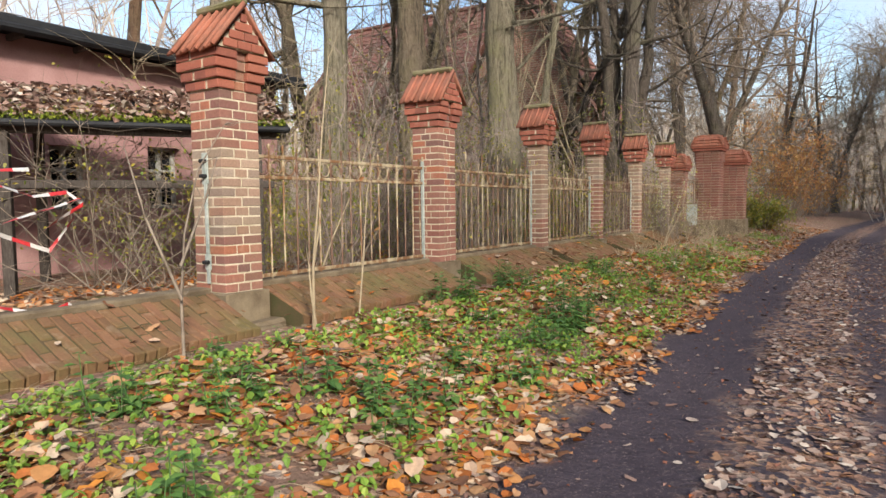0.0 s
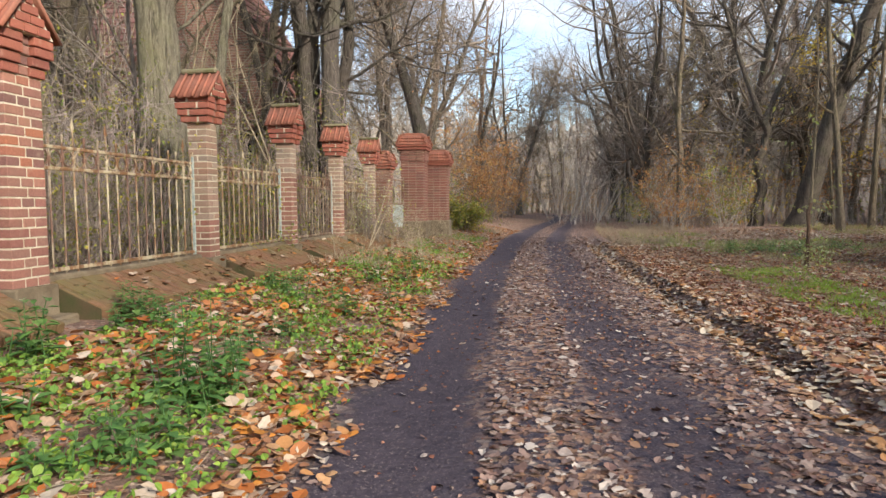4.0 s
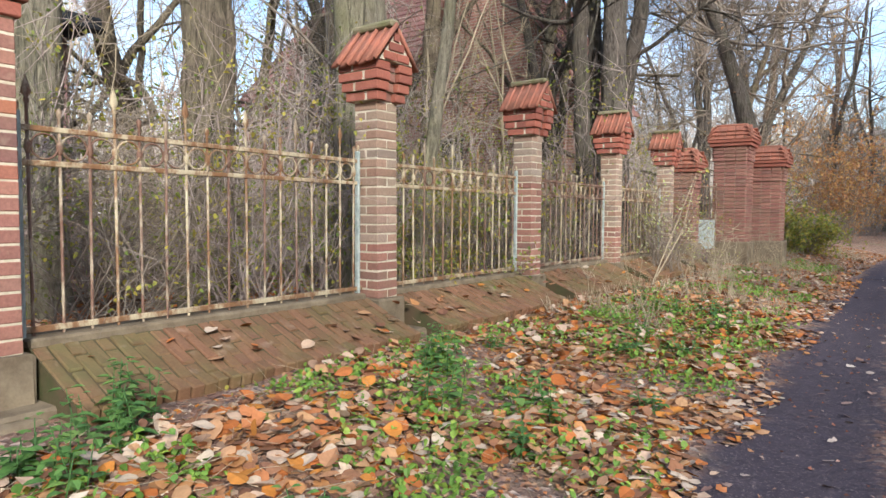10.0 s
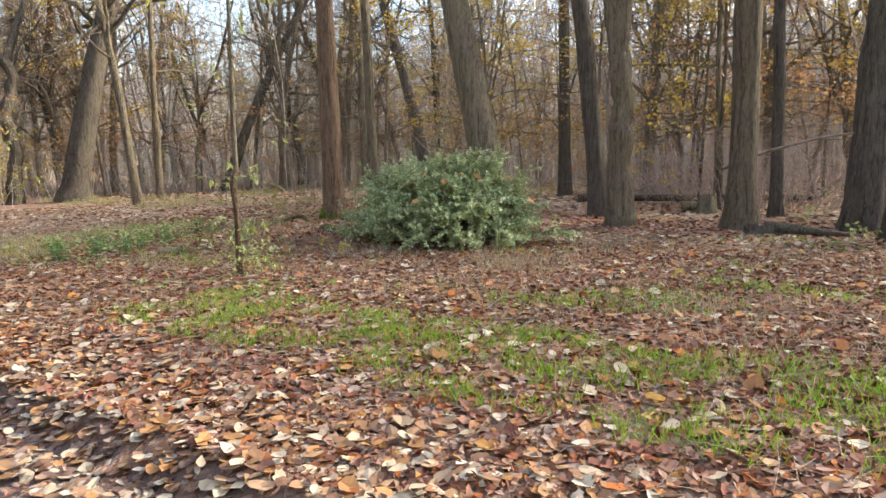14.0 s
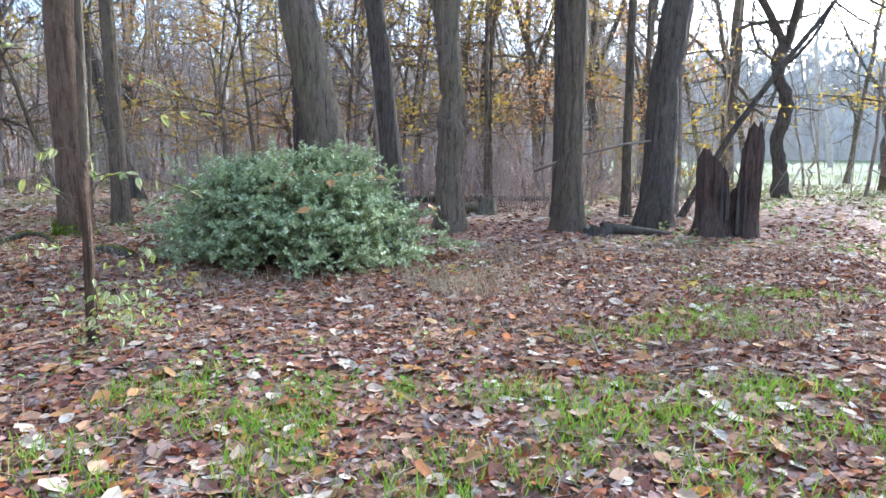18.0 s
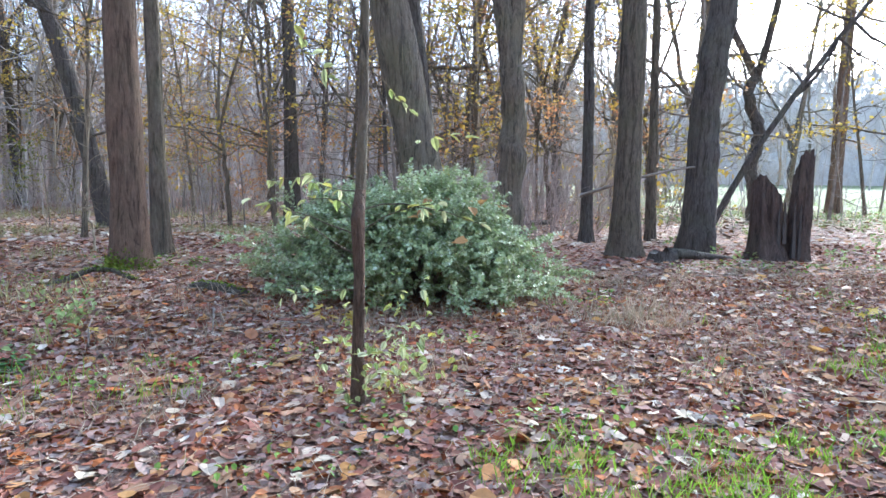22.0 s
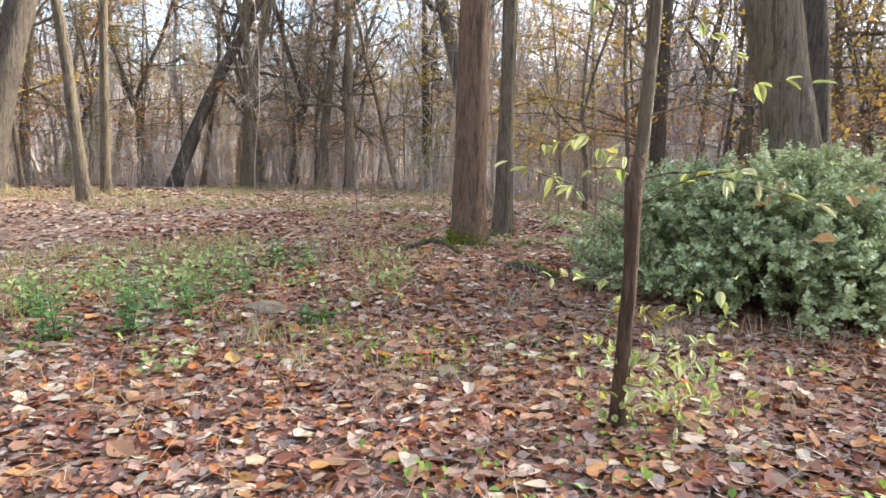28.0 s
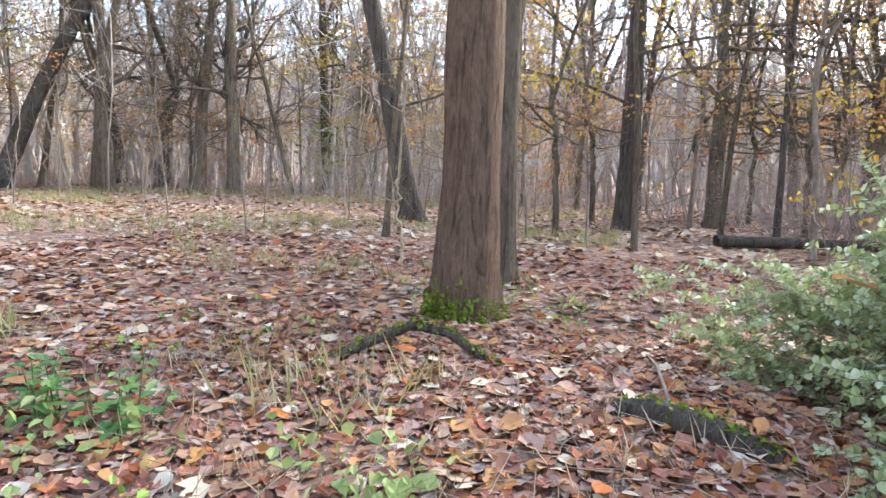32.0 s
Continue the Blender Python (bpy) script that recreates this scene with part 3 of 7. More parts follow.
def pillar(y, sets, label, seed, courses=21, lean=0.0, x=-0.19, slim=False):
    """A brick pillar: plinth, shaft, stepped corbel, gable, tiled cap."""
    rng = random.Random(seed)
    half = 0.125 if slim else 0.19
    x += 0.045 if slim else 0.0
    e = thing("brick_pillar", pose(x, y, 0, lean, 0, rng.uniform(-1, 1)), label, "pillar", "pillars of the fence")
    part("plinth", bm_box(2 * half + 0.07, 2 * half + 0.06, 0.29, 0.012, (0.02, 0, 0.16), 0.006), STONE, e, "weathered stone plinth")
    part("foot", bm_box(0.62, 2 * half + 0.14, 0.26, 0.02, (0.08, 0, -0.07), 0.012), STONE, e, "crumbling plinth foot")
    part("footing", bm_box(0.1, 2 * half - 0.06, 0.2, 0.03, (0.41, 0.03, -0.07), 0.014), STONE, e, "crumbling mortar footing")
    z0 = 0.30
    part("mortar_core", bm_box(2 * half - 0.012, 2 * half - 0.012, courses * COURSE + 0.3, 0.0, (0, 0, z0 + courses * COURSE / 2 + 0.14)), MORTAR, e)
    for i in range(courses):
        pick = sets[min(len(sets) - 1, i * len(sets) // courses)]
        if slim:
            slim_course(e, z0 + COURSE * (i + 0.5), i % 2, pick[0][0].materials[0], rng)
        else:
            course(e, z0 + COURSE * (i + 0.5), i % 2, 0.19, pick, rng)
    zt = z0 + courses * COURSE
    for i, h in enumerate((0.175, 0.2, 0.218, 0.218) if slim else (0.212, 0.235, 0.258, 0.258)):
        z = zt + COURSE * (i + 0.5)
        inner = 0.055
        for side in (-1, 1):
            for j in range(3):
                b = new("corbel_brick", rng.choice(CORB_SET[0]))
                b.parent = e
                off = 0.02 if i % 2 else -0.02
                b.matrix_local = pose((j - 1) * 2 * h / 3 + (off if j == 1 else 0), side * (h + inner) / 2, z, 0, 0, rng.uniform(-0.5, 0.5)) @ Matrix.Diagonal(((2 * h / 3 - 0.006) / 0.1195, (h - inner) / 0.183, 1.03, 1))
        for side in (-1, 1):
            b = new("corbel_brick", rng.choice(RED_SET[0]))
            b.parent = e
            b.matrix_local = pose(side * max(h - 0.1, half - 0.05), 0, z) @ Matrix.Diagonal((0.95, 0.5, 1, 1))
        part("mortar_bed", bm_box(2 * h - 0.11, h * 1.93, COURSE * 0.92, 0, (0, 0, z)), MORTAR, e)
    zc = zt + 4 * COURSE
    rise, hw, gw = (0.29, 0.25, 0.205) if slim else (0.36, 0.30, 0.245)
    for s in (-1, 1):
        xf = s * (gw - 0.01)
        part("gable", prism([(-gw, zc - 0.002), (gw, zc - 0.002), (0.0, zc + rise * 0.82)], xf - 0.03, xf + 0.03), MORTAR, e)
        rows = 3 if slim else 4
        for r in range(rows):
            w = gw * (1 - (r + 0.75) / (rows + 0.3))
            k = max(1, round(w / 0.075))
            for i in range(k):
                b = new("gable_brick", rng.choice(CORB_SET[0]))
                b.parent = e
                b.matrix_local = pose(xf + s * 0.012, -w + 2 * w * (i + 0.5) / k, zc + rise * 0.8 / rows * (r + 0.5)) @ Matrix.Diagonal((0.55, 2 * w / k / 0.183 * 0.94, 0.95, 1))
    part("cap_core", prism([(-gw + 0.01, zc), (gw - 0.01, zc), (0.0, zc + rise * 0.8)], 0.03 - gw, gw - 0.03), MORTAR, e)
    ang = math.degrees(math.atan2(rise, hw))
    n = 5 if slim else 6
    for s in (-1, 1):
        for i in range(n):
            t = new("roof_tile", TILES[0])
            t.parent = e
            at = -s * (i - (n - 1) / 2) * 0.1
            t.matrix_local = pose(at, 0, zc + rise + rng.uniform(-0.006, 0.006), 0, 0, 180 if s > 0 else 0) @ pose(0, 0, 0, ang + rng.uniform(-1, 1), 0, rng.uniform(-1.5, 1.5)) @ Matrix.Diagonal((1, 0.92 if slim else 1.08, 1.3, 1))
    part("ridge", bm_box(n * 0.1 - 0.04, 0.10, 0.06, 0.02, (0, 0, zc + rise + 0.02), 0.006), RIDGE, e, "mossy mortar ridge")
    return e


TILES = [tile_mesh()]
TILES[0].materials.append(TILE)
PY = [-3.09, 0.0, 2.935, 5.57, 8.20, 10.85]
pillar(PY[0], [RED_SET, RED_SET, GREY_SET, GREY_SET, GREY_SET, RED_SET, RED_SET], "red brick gate pillar with grey weathered middle and tiled cap", 1)
pillar(PY[1], [PINK_SET, RED_SET, RED_SET, RED_SET], "dark red brick pillar with stepped corbel and tiled cap", 2)
pillar(PY[2], [PINK_SET, GREY_SET, GREY_SET, GREY_SET], "grey weathered brick pillar with red tiled cap", 3, lean=0.6, slim=True)
pillar(PY[3], [PINK_SET, PINK_SET, GREY_SET], "pale brick pillar with orange tiled cap beside ivy", 4, slim=True)
pillar(PY[4], [PINK_SET, GREY_SET, GREY_SET], "slim pale brick pillar with red tiled cap", 5, slim=True)
pillar(PY[5], [GREY_SET], "brick pillar half hidden in branches", 6, slim=True)


def gate_pillar(x, y, w, top, seed, label):
    """A stout gate pillar with stepped bands and a hipped, tiled head."""
    rng = random.Random(seed)
    e = thing("gate_pillar", pose(x, y, 0), label, "pillar", "gate pillars")
    part("plinth", bm_box(w + 0.12, w + 0.12, 0.55, 0.02, (0, 0, 0.2), 0.006), STONE, e)
    part("mortar_core", bm_box(w - 0.03, w - 0.03, top - 0.75, 0, (0, 0, 0.4 + (top - 0.75) / 2)), MORTAR, e)
    n = int((top - 0.85) / COURSE)
    k = max(2, round(w / 0.2))
    for i in range(n):
        grow_out = 0.03 if i > n - 5 else 0.0
        for side in range(4):
            a = math.radians(90 * side)
            for j in range(k):
                off = (j + 0.5) / k - 0.5
                me = rng.choice(PINK_SET[0])
                b = new("brick", me)
                b.parent = e
                b.matrix_local = pose(0, 0, 0.47 + COURSE * (i + 0.5), 0, 0, 90 * side) @ pose(w / 2 - 0.05 + grow_out, off * (w - 0.02) + (0.03 if i % 2 else -0.03) * (0 if k > 2 else 0.4), 0) @ Matrix.Diagonal((0.9, (w / k) / 0.183 * 0.93, 1, 1))
    zt = 0.47 + n * COURSE
    for i, (ww, h) in enumerate(((w + 0.16, 0.07), (w + 0.22, 0.07))):
        part("band", bm_box(ww, ww, h, 0.01, (0, 0, zt + 0.035 + i * 0.075), 0.002), CORBEL, e)
    zt += 0.15
    for row in range(3):
        ww = w + 0.26 - row * 0.06
        for side in range(4):
            m = 5
            for j in range(m):
                b = new("roof_tile", rng.choice(TILE_B))
                b.parent = e
                b.matrix_local = pose(0, 0, zt + 0.05 + row * 0.085, 0, 0, 90 * side) @ pose(ww / 2 - 0.06, (j - 2) * ww / m, 0, 0, 48, 0) @ Matrix.Diagonal((1, ww / m / 0.12 * 0.97, 1, 1))
        part("cap_core", bm_box(ww - 0.2, ww - 0.2, 0.1, 0, (0, 0, zt + 0.05 + row * 0.085)), MORTAR, e)
    part("coping", bm_box(w - 0.05, w - 0.05, 0.06, 0.015, (0, 0, zt + 0.29), 0.004), TILE, e, "flat tiled coping")
    return e


TILE_B = [own(box_mesh("roof_tile", 0.15, 0.12, 0.025, 0.004, 0.002), TILE) for _ in range(2)]
gate_pillar(-0.15, 12.05, 0.5, 2.3, 21, "low red brick gate pillar with tiled head")
gate_pillar(0.42, 13.75, 0.66, 2.92, 22, "tall red brick gate pillar with tiled head")
gate_pillar(0.95, 14.75, 0.6, 2.5, 23, "red brick gate pillar with stepped tiled head")


# ---- low brick wall under the fence, with its sloping brick top ----
SLB = [own(box_mesh("brick", 0.252, 0.068, 0.06, 0.007, 0.003), SLOPEB) for _ in range(3)]


def low_wall(y0, y1, seed):
    rng = random.Random(seed)
    e = thing("low_wall", pose(0, 0, 0), "low mossy brick wall with a sloping brick top", "wall", "low walls of the fence", "structure")
    ln, mid = y1 - y0, (y0 + y1) / 2
    part("core", prism_y([(-0.34, -0.2), (0.39, -0.2), (0.39, 0.098), (-0.10, 0.307), (-0.34, 0.3)], y0, y1), JOINT, e)
    part("coping", bm_box(0.22, ln, 0.07, 0.012, (-0.21, mid, 0.315), 0.004), STONE, e, "mossy stone coping")
    n = int(ln / 0.077)
    ang = math.degrees(math.atan2(0.205, 0.48))
    for i in range(n):
        for t, k in ((0.13, 1.0), (0.385, 0.9)) if i % 2 else ((0.062, 0.45), (0.255, 1.0), (0.448, 0.45)):
            b = new("brick", rng.choice(SLB))
            b.parent = e
            b.matrix_local = pose(-0.10 + t * math.cos(radians(ang)), y0 + (i + 0.5) * ln / n, 0.285 - t * math.sin(radians(ang)) + rng.uniform(-0.006, 0.006), rng.uniform(-2, 2), ang + rng.uniform(-1.5, 1.5), rng.uniform(-1.2, 1.2)) @ Matrix.Diagonal((k, 1, 1, 1))
    part("foot_course", bm_box(0.06, ln, 0.2, 0.008, (0.395, mid, -0.075), 0.004), STONE, e, "pale mortared foot course")
    for i in range(n):
        b = new("kerb_brick", rng.choice(KERB))
        b.parent = e
        b.matrix_local = pose(0.405 + rng.uniform(-0.006, 0.006), y0 + (i + 0.5) * ln / n, 0.066 + rng.uniform(-0.006, 0.004), 0, ang * 0.6, rng.uniform(-1.5, 1.5))
    return e


def prism_y(pts, y0, y1):
    bm = bmesh.new()
    a = [bm.verts.new((x, y0, z)) for x, z in pts]
    b = [bm.verts.new((x, y1, z)) for x, z in pts]
    bm.faces.new(a)
    bm.faces.new(b[::-1])
    for i in range(len(pts)):
        j = (i + 1) % len(pts)
        bm.faces.new((a[j], a[i], b[i], b[j]))
    bmesh.ops.recalc_face_normals(bm, faces=bm.faces)
    return bm


KERB = [own(box_mesh("brick", 0.12, 0.068, 0.085, 0.009, 0.004), SLOPEB) for _ in range(3)]
for i in range(5):
    low_wall(PY[i] + (0.25 if i < 2 else 0.18), PY[i + 1] - (0.25 if i < 1 else 0.18), 40 + i)
low_wall(-7.6, PY[0] - 0.25, 39)
low_wall(PY[5] + 0.18, 11.75, 46)


# ---- iron fence panels ----
def bar_mesh(z0, z1, r=0.0085, sides=8):
    V, F = [], []
    add_tube(V, F, [Vector((0, 0, z0)), Vector((0, 0, z1))], [r, r], sides)
    return mesh_of("bar", V, F, True)


def lathe(name, prof, sides=8, flat=1.0):
    V, F = [], []
    for z, r in prof:
        for k in range(sides):
            a = 2 * math.pi * k / sides
            V.append((math.cos(a) * r * flat, math.sin(a) * r, z))
    for i in range(len(prof) - 1):
        for k in range(sides):
            a, b = i * sides + k, i * sides + (k + 1) % sides
            F.append((a, b, b + sides, a + sides))
    return mesh_of(name, V, F, True)


def ring_mesh(rad=0.066, r=0.006):
    V, F = [], []
    n = 20
    for i in range(n):
        a = 2 * math.pi * i / n
        for k in range(6):
            b = 2 * math.pi * k / 6
            q = rad + math.cos(b) * r
            V.append((math.sin(b) * r * 1.4, math.cos(a) * q, math.sin(a) * q))
    for i in range(n):
        for k in range(6):
            F.append((i * 6 + k, i * 6 + (k + 1) % 6, (i + 1) % n * 6 + (k + 1) % 6, (i + 1) % n * 6 + k))
    return mesh_of("ring", V, F, True)


BAR_M, RING_M = bar_mesh(0.215, 1.44), ring_mesh()
TALL_M = lathe("finial", [(1.43, 0.009), (1.55, 0.008), (1.565, 0.016), (1.585, 0.010), (1.61, 0.026), (1.64, 0.02), (1.70, 0.001)], 8, 0.35)
KNOB_M = lathe("finial", [(1.43, 0.009), (1.49, 0.008), (1.505, 0.014), (1.53, 0.015), (1.545, 0.004)], 8)
COLL_M = lathe("collar", [(1.30, 0.011), (1.325, 0.018), (1.345, 0.018), (1.37, 0.011)], 8)
for me in (BAR_M, RING_M, TALL_M, KNOB_M, COLL_M):
    me.materials.append(IRON)
RUST_SET = [own(m, RUSTY) for m in (BAR_M, RING_M, TALL_M, KNOB_M, COLL_M)]
PLAIN_SET = [BAR_M, RING_M, TALL_M, KNOB_M, COLL_M]


def fence_panel(y0, y1, rusty, label, seed, sag=0.0):
    rng = random.Random(seed)
    e = thing("iron_fence", pose(-0.19, 0, 0), label, "fence", "iron fence panels")
    mid, ln = (y0 + y1) / 2, y1 - y0
    mat_r = RUSTY if rusty > 0.5 else IRON
    for z, h in ((1.43, 0.03), (1.25, 0.03), (0.385, 0.035)):
        part("rail", bm_box(0.022, ln, h, 0.004, (0, mid, z), 0.001), mat_r, e)
    for s, yy in ((-1, y0 + 0.045), (1, y1 - 0.045)):
        part("post", bm_box(0.035, 0.03, 1.22, 0.004, (0, yy, 0.90)), ZINC, e, "white painted end post")
        obj("post_finial", KNOB_M, None, e, pose(0, yy, 0.02))
    n = round((ln - 0.2) / 0.1525)
    for i in range(n + 1):
        y = y0 + 0.1 + (ln - 0.2) * i / n
        st = RUST_SET if rng.random() < rusty else PLAIN_SET
        b = obj("bar", st[0], None, e, pose(rng.uniform(-0.003, 0.003), y, 0, rng.uniform(-0.4, 0.4), rng.uniform(-0.4, 0.4), 0))
        obj("finial", st[2] if i % 3 == 0 else st[3], None, b, pose(0, 0, 0))
        obj("collar", st[4], None, b, pose(0, 0, 0))
        if i < n:
            obj("ring", st[1], None, e, pose(0, y + (ln - 0.2) / n / 2, 1.34))
    return e


LBL = ["white iron fence panel with rust and spear finials", "rusty white iron fence panel between brick pillars", "flaking iron fence panel overgrown with twigs", "pale iron fence panel with rust stains", "rusted iron fence panel half hidden by twigs"]
for i, ru in enumerate((0.35, 0.5, 0.15, 0.6, 0.2)):
    fence_panel(PY[i] + (0.21 if i < 2 else 0.145), PY[i + 1] - (0.21 if i < 1 else 0.145), ru, LBL[i], 60 + i)
hp = thing("hinge_post", pose(-0.19, PY[0] - 0.205, 0), "white painted hinge strip on the brick gate pillar", "post")
part("strip", bm_box(0.035, 0.018, 1.05, 0.004, (0, 0, 0.9)), ZINC, hp)
for z in (1.36, 1.24, 0.55):
    part("hinge_pin", bm_box(0.06, 0.05, 0.03, 0.008, (0, -0.02, z)), TAR, hp, "dark iron hinge")
    part("hinge_plate", bm_box(0.075, 0.014, 0.13, 0.006, (0, 0, z)), ZINC, hp)

gt = thing("iron_gate", pose(0.1, 12.85, 0, 0, 0, -12), "narrow iron gate with a grey sheet panel", "gate")
for yy in (-0.42, 0.42):
    part("stile", bm_box(0.03, 0.03, 1.5, 0.004, (0, yy, 0.95)), RUSTY, gt)
for zz in (0.3, 0.95, 1.62):
    part("rail", bm_box(0.025, 0.84, 0.03, 0.004, (0, 0, zz)), RUSTY, gt)
part("panel", bm_box(0.012, 0.8, 0.6, 0.003, (0, 0, 0.63)), ZINC, gt, "grey sheet panel")
for k in range(5):
    part("bar", bm_box(0.014, 0.014, 0.66, 0.002, (0, -0.28 + k * 0.14, 1.29)), RUSTY, gt)


# ---- buildings behind the fence ----
def wall_with_holes(x, y0, y1, z0, z1, holes, thick):
    """An upright wall in the plane x with holes (y0, y1, z0, z1) through it."""
    bm = bmesh.new()
    ys = sorted({y0, y1, *[h[0] for h in holes], *[h[1] for h in holes]})
    zs = sorted({z0, z1, *[h[2] for h in holes], *[h[3] for h in holes]})
    for a, b in zip(ys, ys[1:]):
        for c, d in zip(zs, zs[1:]):
            my, mz = (a + b) / 2, (c + d) / 2
            if any(h[0] < my < h[1] and h[2] < mz < h[3] for h in holes):
                continue
            r = bmesh.ops.create_cube(bm, size=1)
            for v in r["verts"]:
                v.co = Vector((x + v.co.x * thick, my + v.co.y * (b - a), mz + v.co.z * (d - c)))
    bmesh.ops.remove_doubles(bm, verts=bm.verts, dist=0.0005)
    return bm


def window(parent, x, y0, y1, z0, z1):
    w = obj("window", box_mesh("pane", 0.02, y1 - y0, z1 - z0), GLASSD, parent, pose(x - 0.12, (y0 + y1) / 2, (z0 + z1) / 2))
    for yy in (y0 + 0.04, (y0 + y1) / 2, y1 - 0.04):
        obj("frame", box_mesh("frame", 0.06, 0.08, z1 - z0, 0.008), WOODW, w, pose(0.05, yy - (y0 + y1) / 2, 0))
    for zz in (z0 + 0.03, z0 + (z1 - z0) * 0.62, z1 - 0.03):
        obj("frame", box_mesh("frame", 0.055, y1 - y0, 0.05, 0.008), WOODW, w, pose(0.05, 0, zz - (z0 + z1) / 2))
    return w


hs = thing("outbuilding", pose(0, 0, 0), "low derelict outbuilding with pinkish plaster and tarred flat roof", "building")
wins = [(-1.52, -0.92, 1.0, 2.0), (0.12, 0.78, 1.0, 2.08), (-6.2, -5.4, 1.0, 2.0), (1.5, 2.1, 1.2, 2.1)]
part("wall", wall_with_holes(-6.45, -12, 3.1, -0.3, 3.55, wins, 0.3), PLASTER, hs, "pinkish plastered wall")
part("wall", bm_box(6, 0.3, 3.85, 0, (-9.6, 3.25, 1.62)), PLASTER, hs)
part("wall", bm_box(0.3, 15.0, 3.85, 0, (-12.45, -4.4, 1.62)), PLASTER, hs)
for w in wins:
    window(hs, -6.45, *w)
part("roof", bm_box(7.1, 15.9, 0.16, 0.03, (-9.4, -4.4, 3.66), 0.01), TAR, hs, "black tar paper roof")
part("gutter", bm_box(0.16, 15.9, 0.14, 0.05, (-5.85, -4.4, 3.56), 0.012), TAR, hs, "sagging black gutter")
for i in range(16):
    part("eave_board", bm_box(0.6, 0.07, 0.09, 0.01, (-6.2, -11.5 + i * 0.95, 3.5), 0.006), OLDWOOD, hs)

# shed roof close behind the fence, moss and leaves on it
sh = thing("shed", pose(-1.95, -0.75, 0, 0, 0, -35.8), "open shed with a sagging mossy roof under fallen leaves", "shed")
part("roof", bm_box(2.3, 6.4, 0.07, 0.02, (-1.1, -3.15, 2.02), 0.012), TAR, sh, "tarred roof boards")
sh.children[0].matrix_local = pose(0, 0, 1.98, 0, 17, 0) @ pose(0, 0, -2.04)
V, F = [], []
rng = random.Random(5)
for i in range(5200):
    u = rng.random() ** 1.6 * 0.9
    p = Vector((-u + 0.02, -rng.uniform(0, 6.3), 2.0 + u * 0.31 + rng.uniform(0, 0.05)))
    add_leaf(V, F, p, rand_dir(rng), rand_dir(rng), rng.uniform(0.03, 0.06), 0.7)
obj("moss_edge", mesh_of("moss_edge", V, F), MOSSLEAF, sh, label="hanging green moss along the eave")
V, F = [], []
for i in range(5200):
    u = rng.random() * 2.1
    p = Vector((-u, -rng.uniform(0, 6.3), 2.03 + u * 0.31 + rng.uniform(0, 0.08)))
    n = (Vector((0, 0, 1)) + rand_dir(rng) * 0.7).normalized()
    d = n.cross(rand_dir(rng)).normalized()
    add_leaf(V, F, p, d, n, rng.uniform(0.07, 0.12), 0.8)
obj("fallen_leaves", mesh_of("fallen_leaves", V, F), LANELEAF, sh, label="pale brown fallen leaves on the roof")
for xx, yy in ((-0.15, -0.35), (-0.15, -3.1), (-0.15, -6.0), (-2.0, -0.35), (-2.0, -3.1), (-2.0, -6.0)):
    part("post", bm_box(0.12, 0.12, 2.2 if xx > -1 else 2.9, 0.01, (xx, yy, 0.85 if xx > -1 else 1.2), 0.004), OLDWOOD, sh)
part("beam", bm_box(0.1, 6.2, 0.14, 0.01, (-0.15, -3.15, 1.93)), OLDWOOD, sh)
part("rail", bm_box(0.06, 6.0, 0.1, 0.01, (-0.15, -3.15, 1.28), 0.004), OLDWOOD, sh)


def gable_mesh(half, z0, z1, y, thick):
    bm = bmesh.new()
    v = [bm.verts.new(p) for p in ((-half, y, z0), (half, y, z0), (0, y, z1))]
    bm.faces.new(v)
    r = bmesh.ops.extrude_face_region(bm, geom=bm.faces[:])
    bmesh.ops.translate(bm, verts=[q for q in r["geom"] if isinstance(q, bmesh.types.BMVert)], vec=(0, thick, 0))
    bmesh.ops.recalc_face_normals(bm, faces=bm.faces)
    return bm


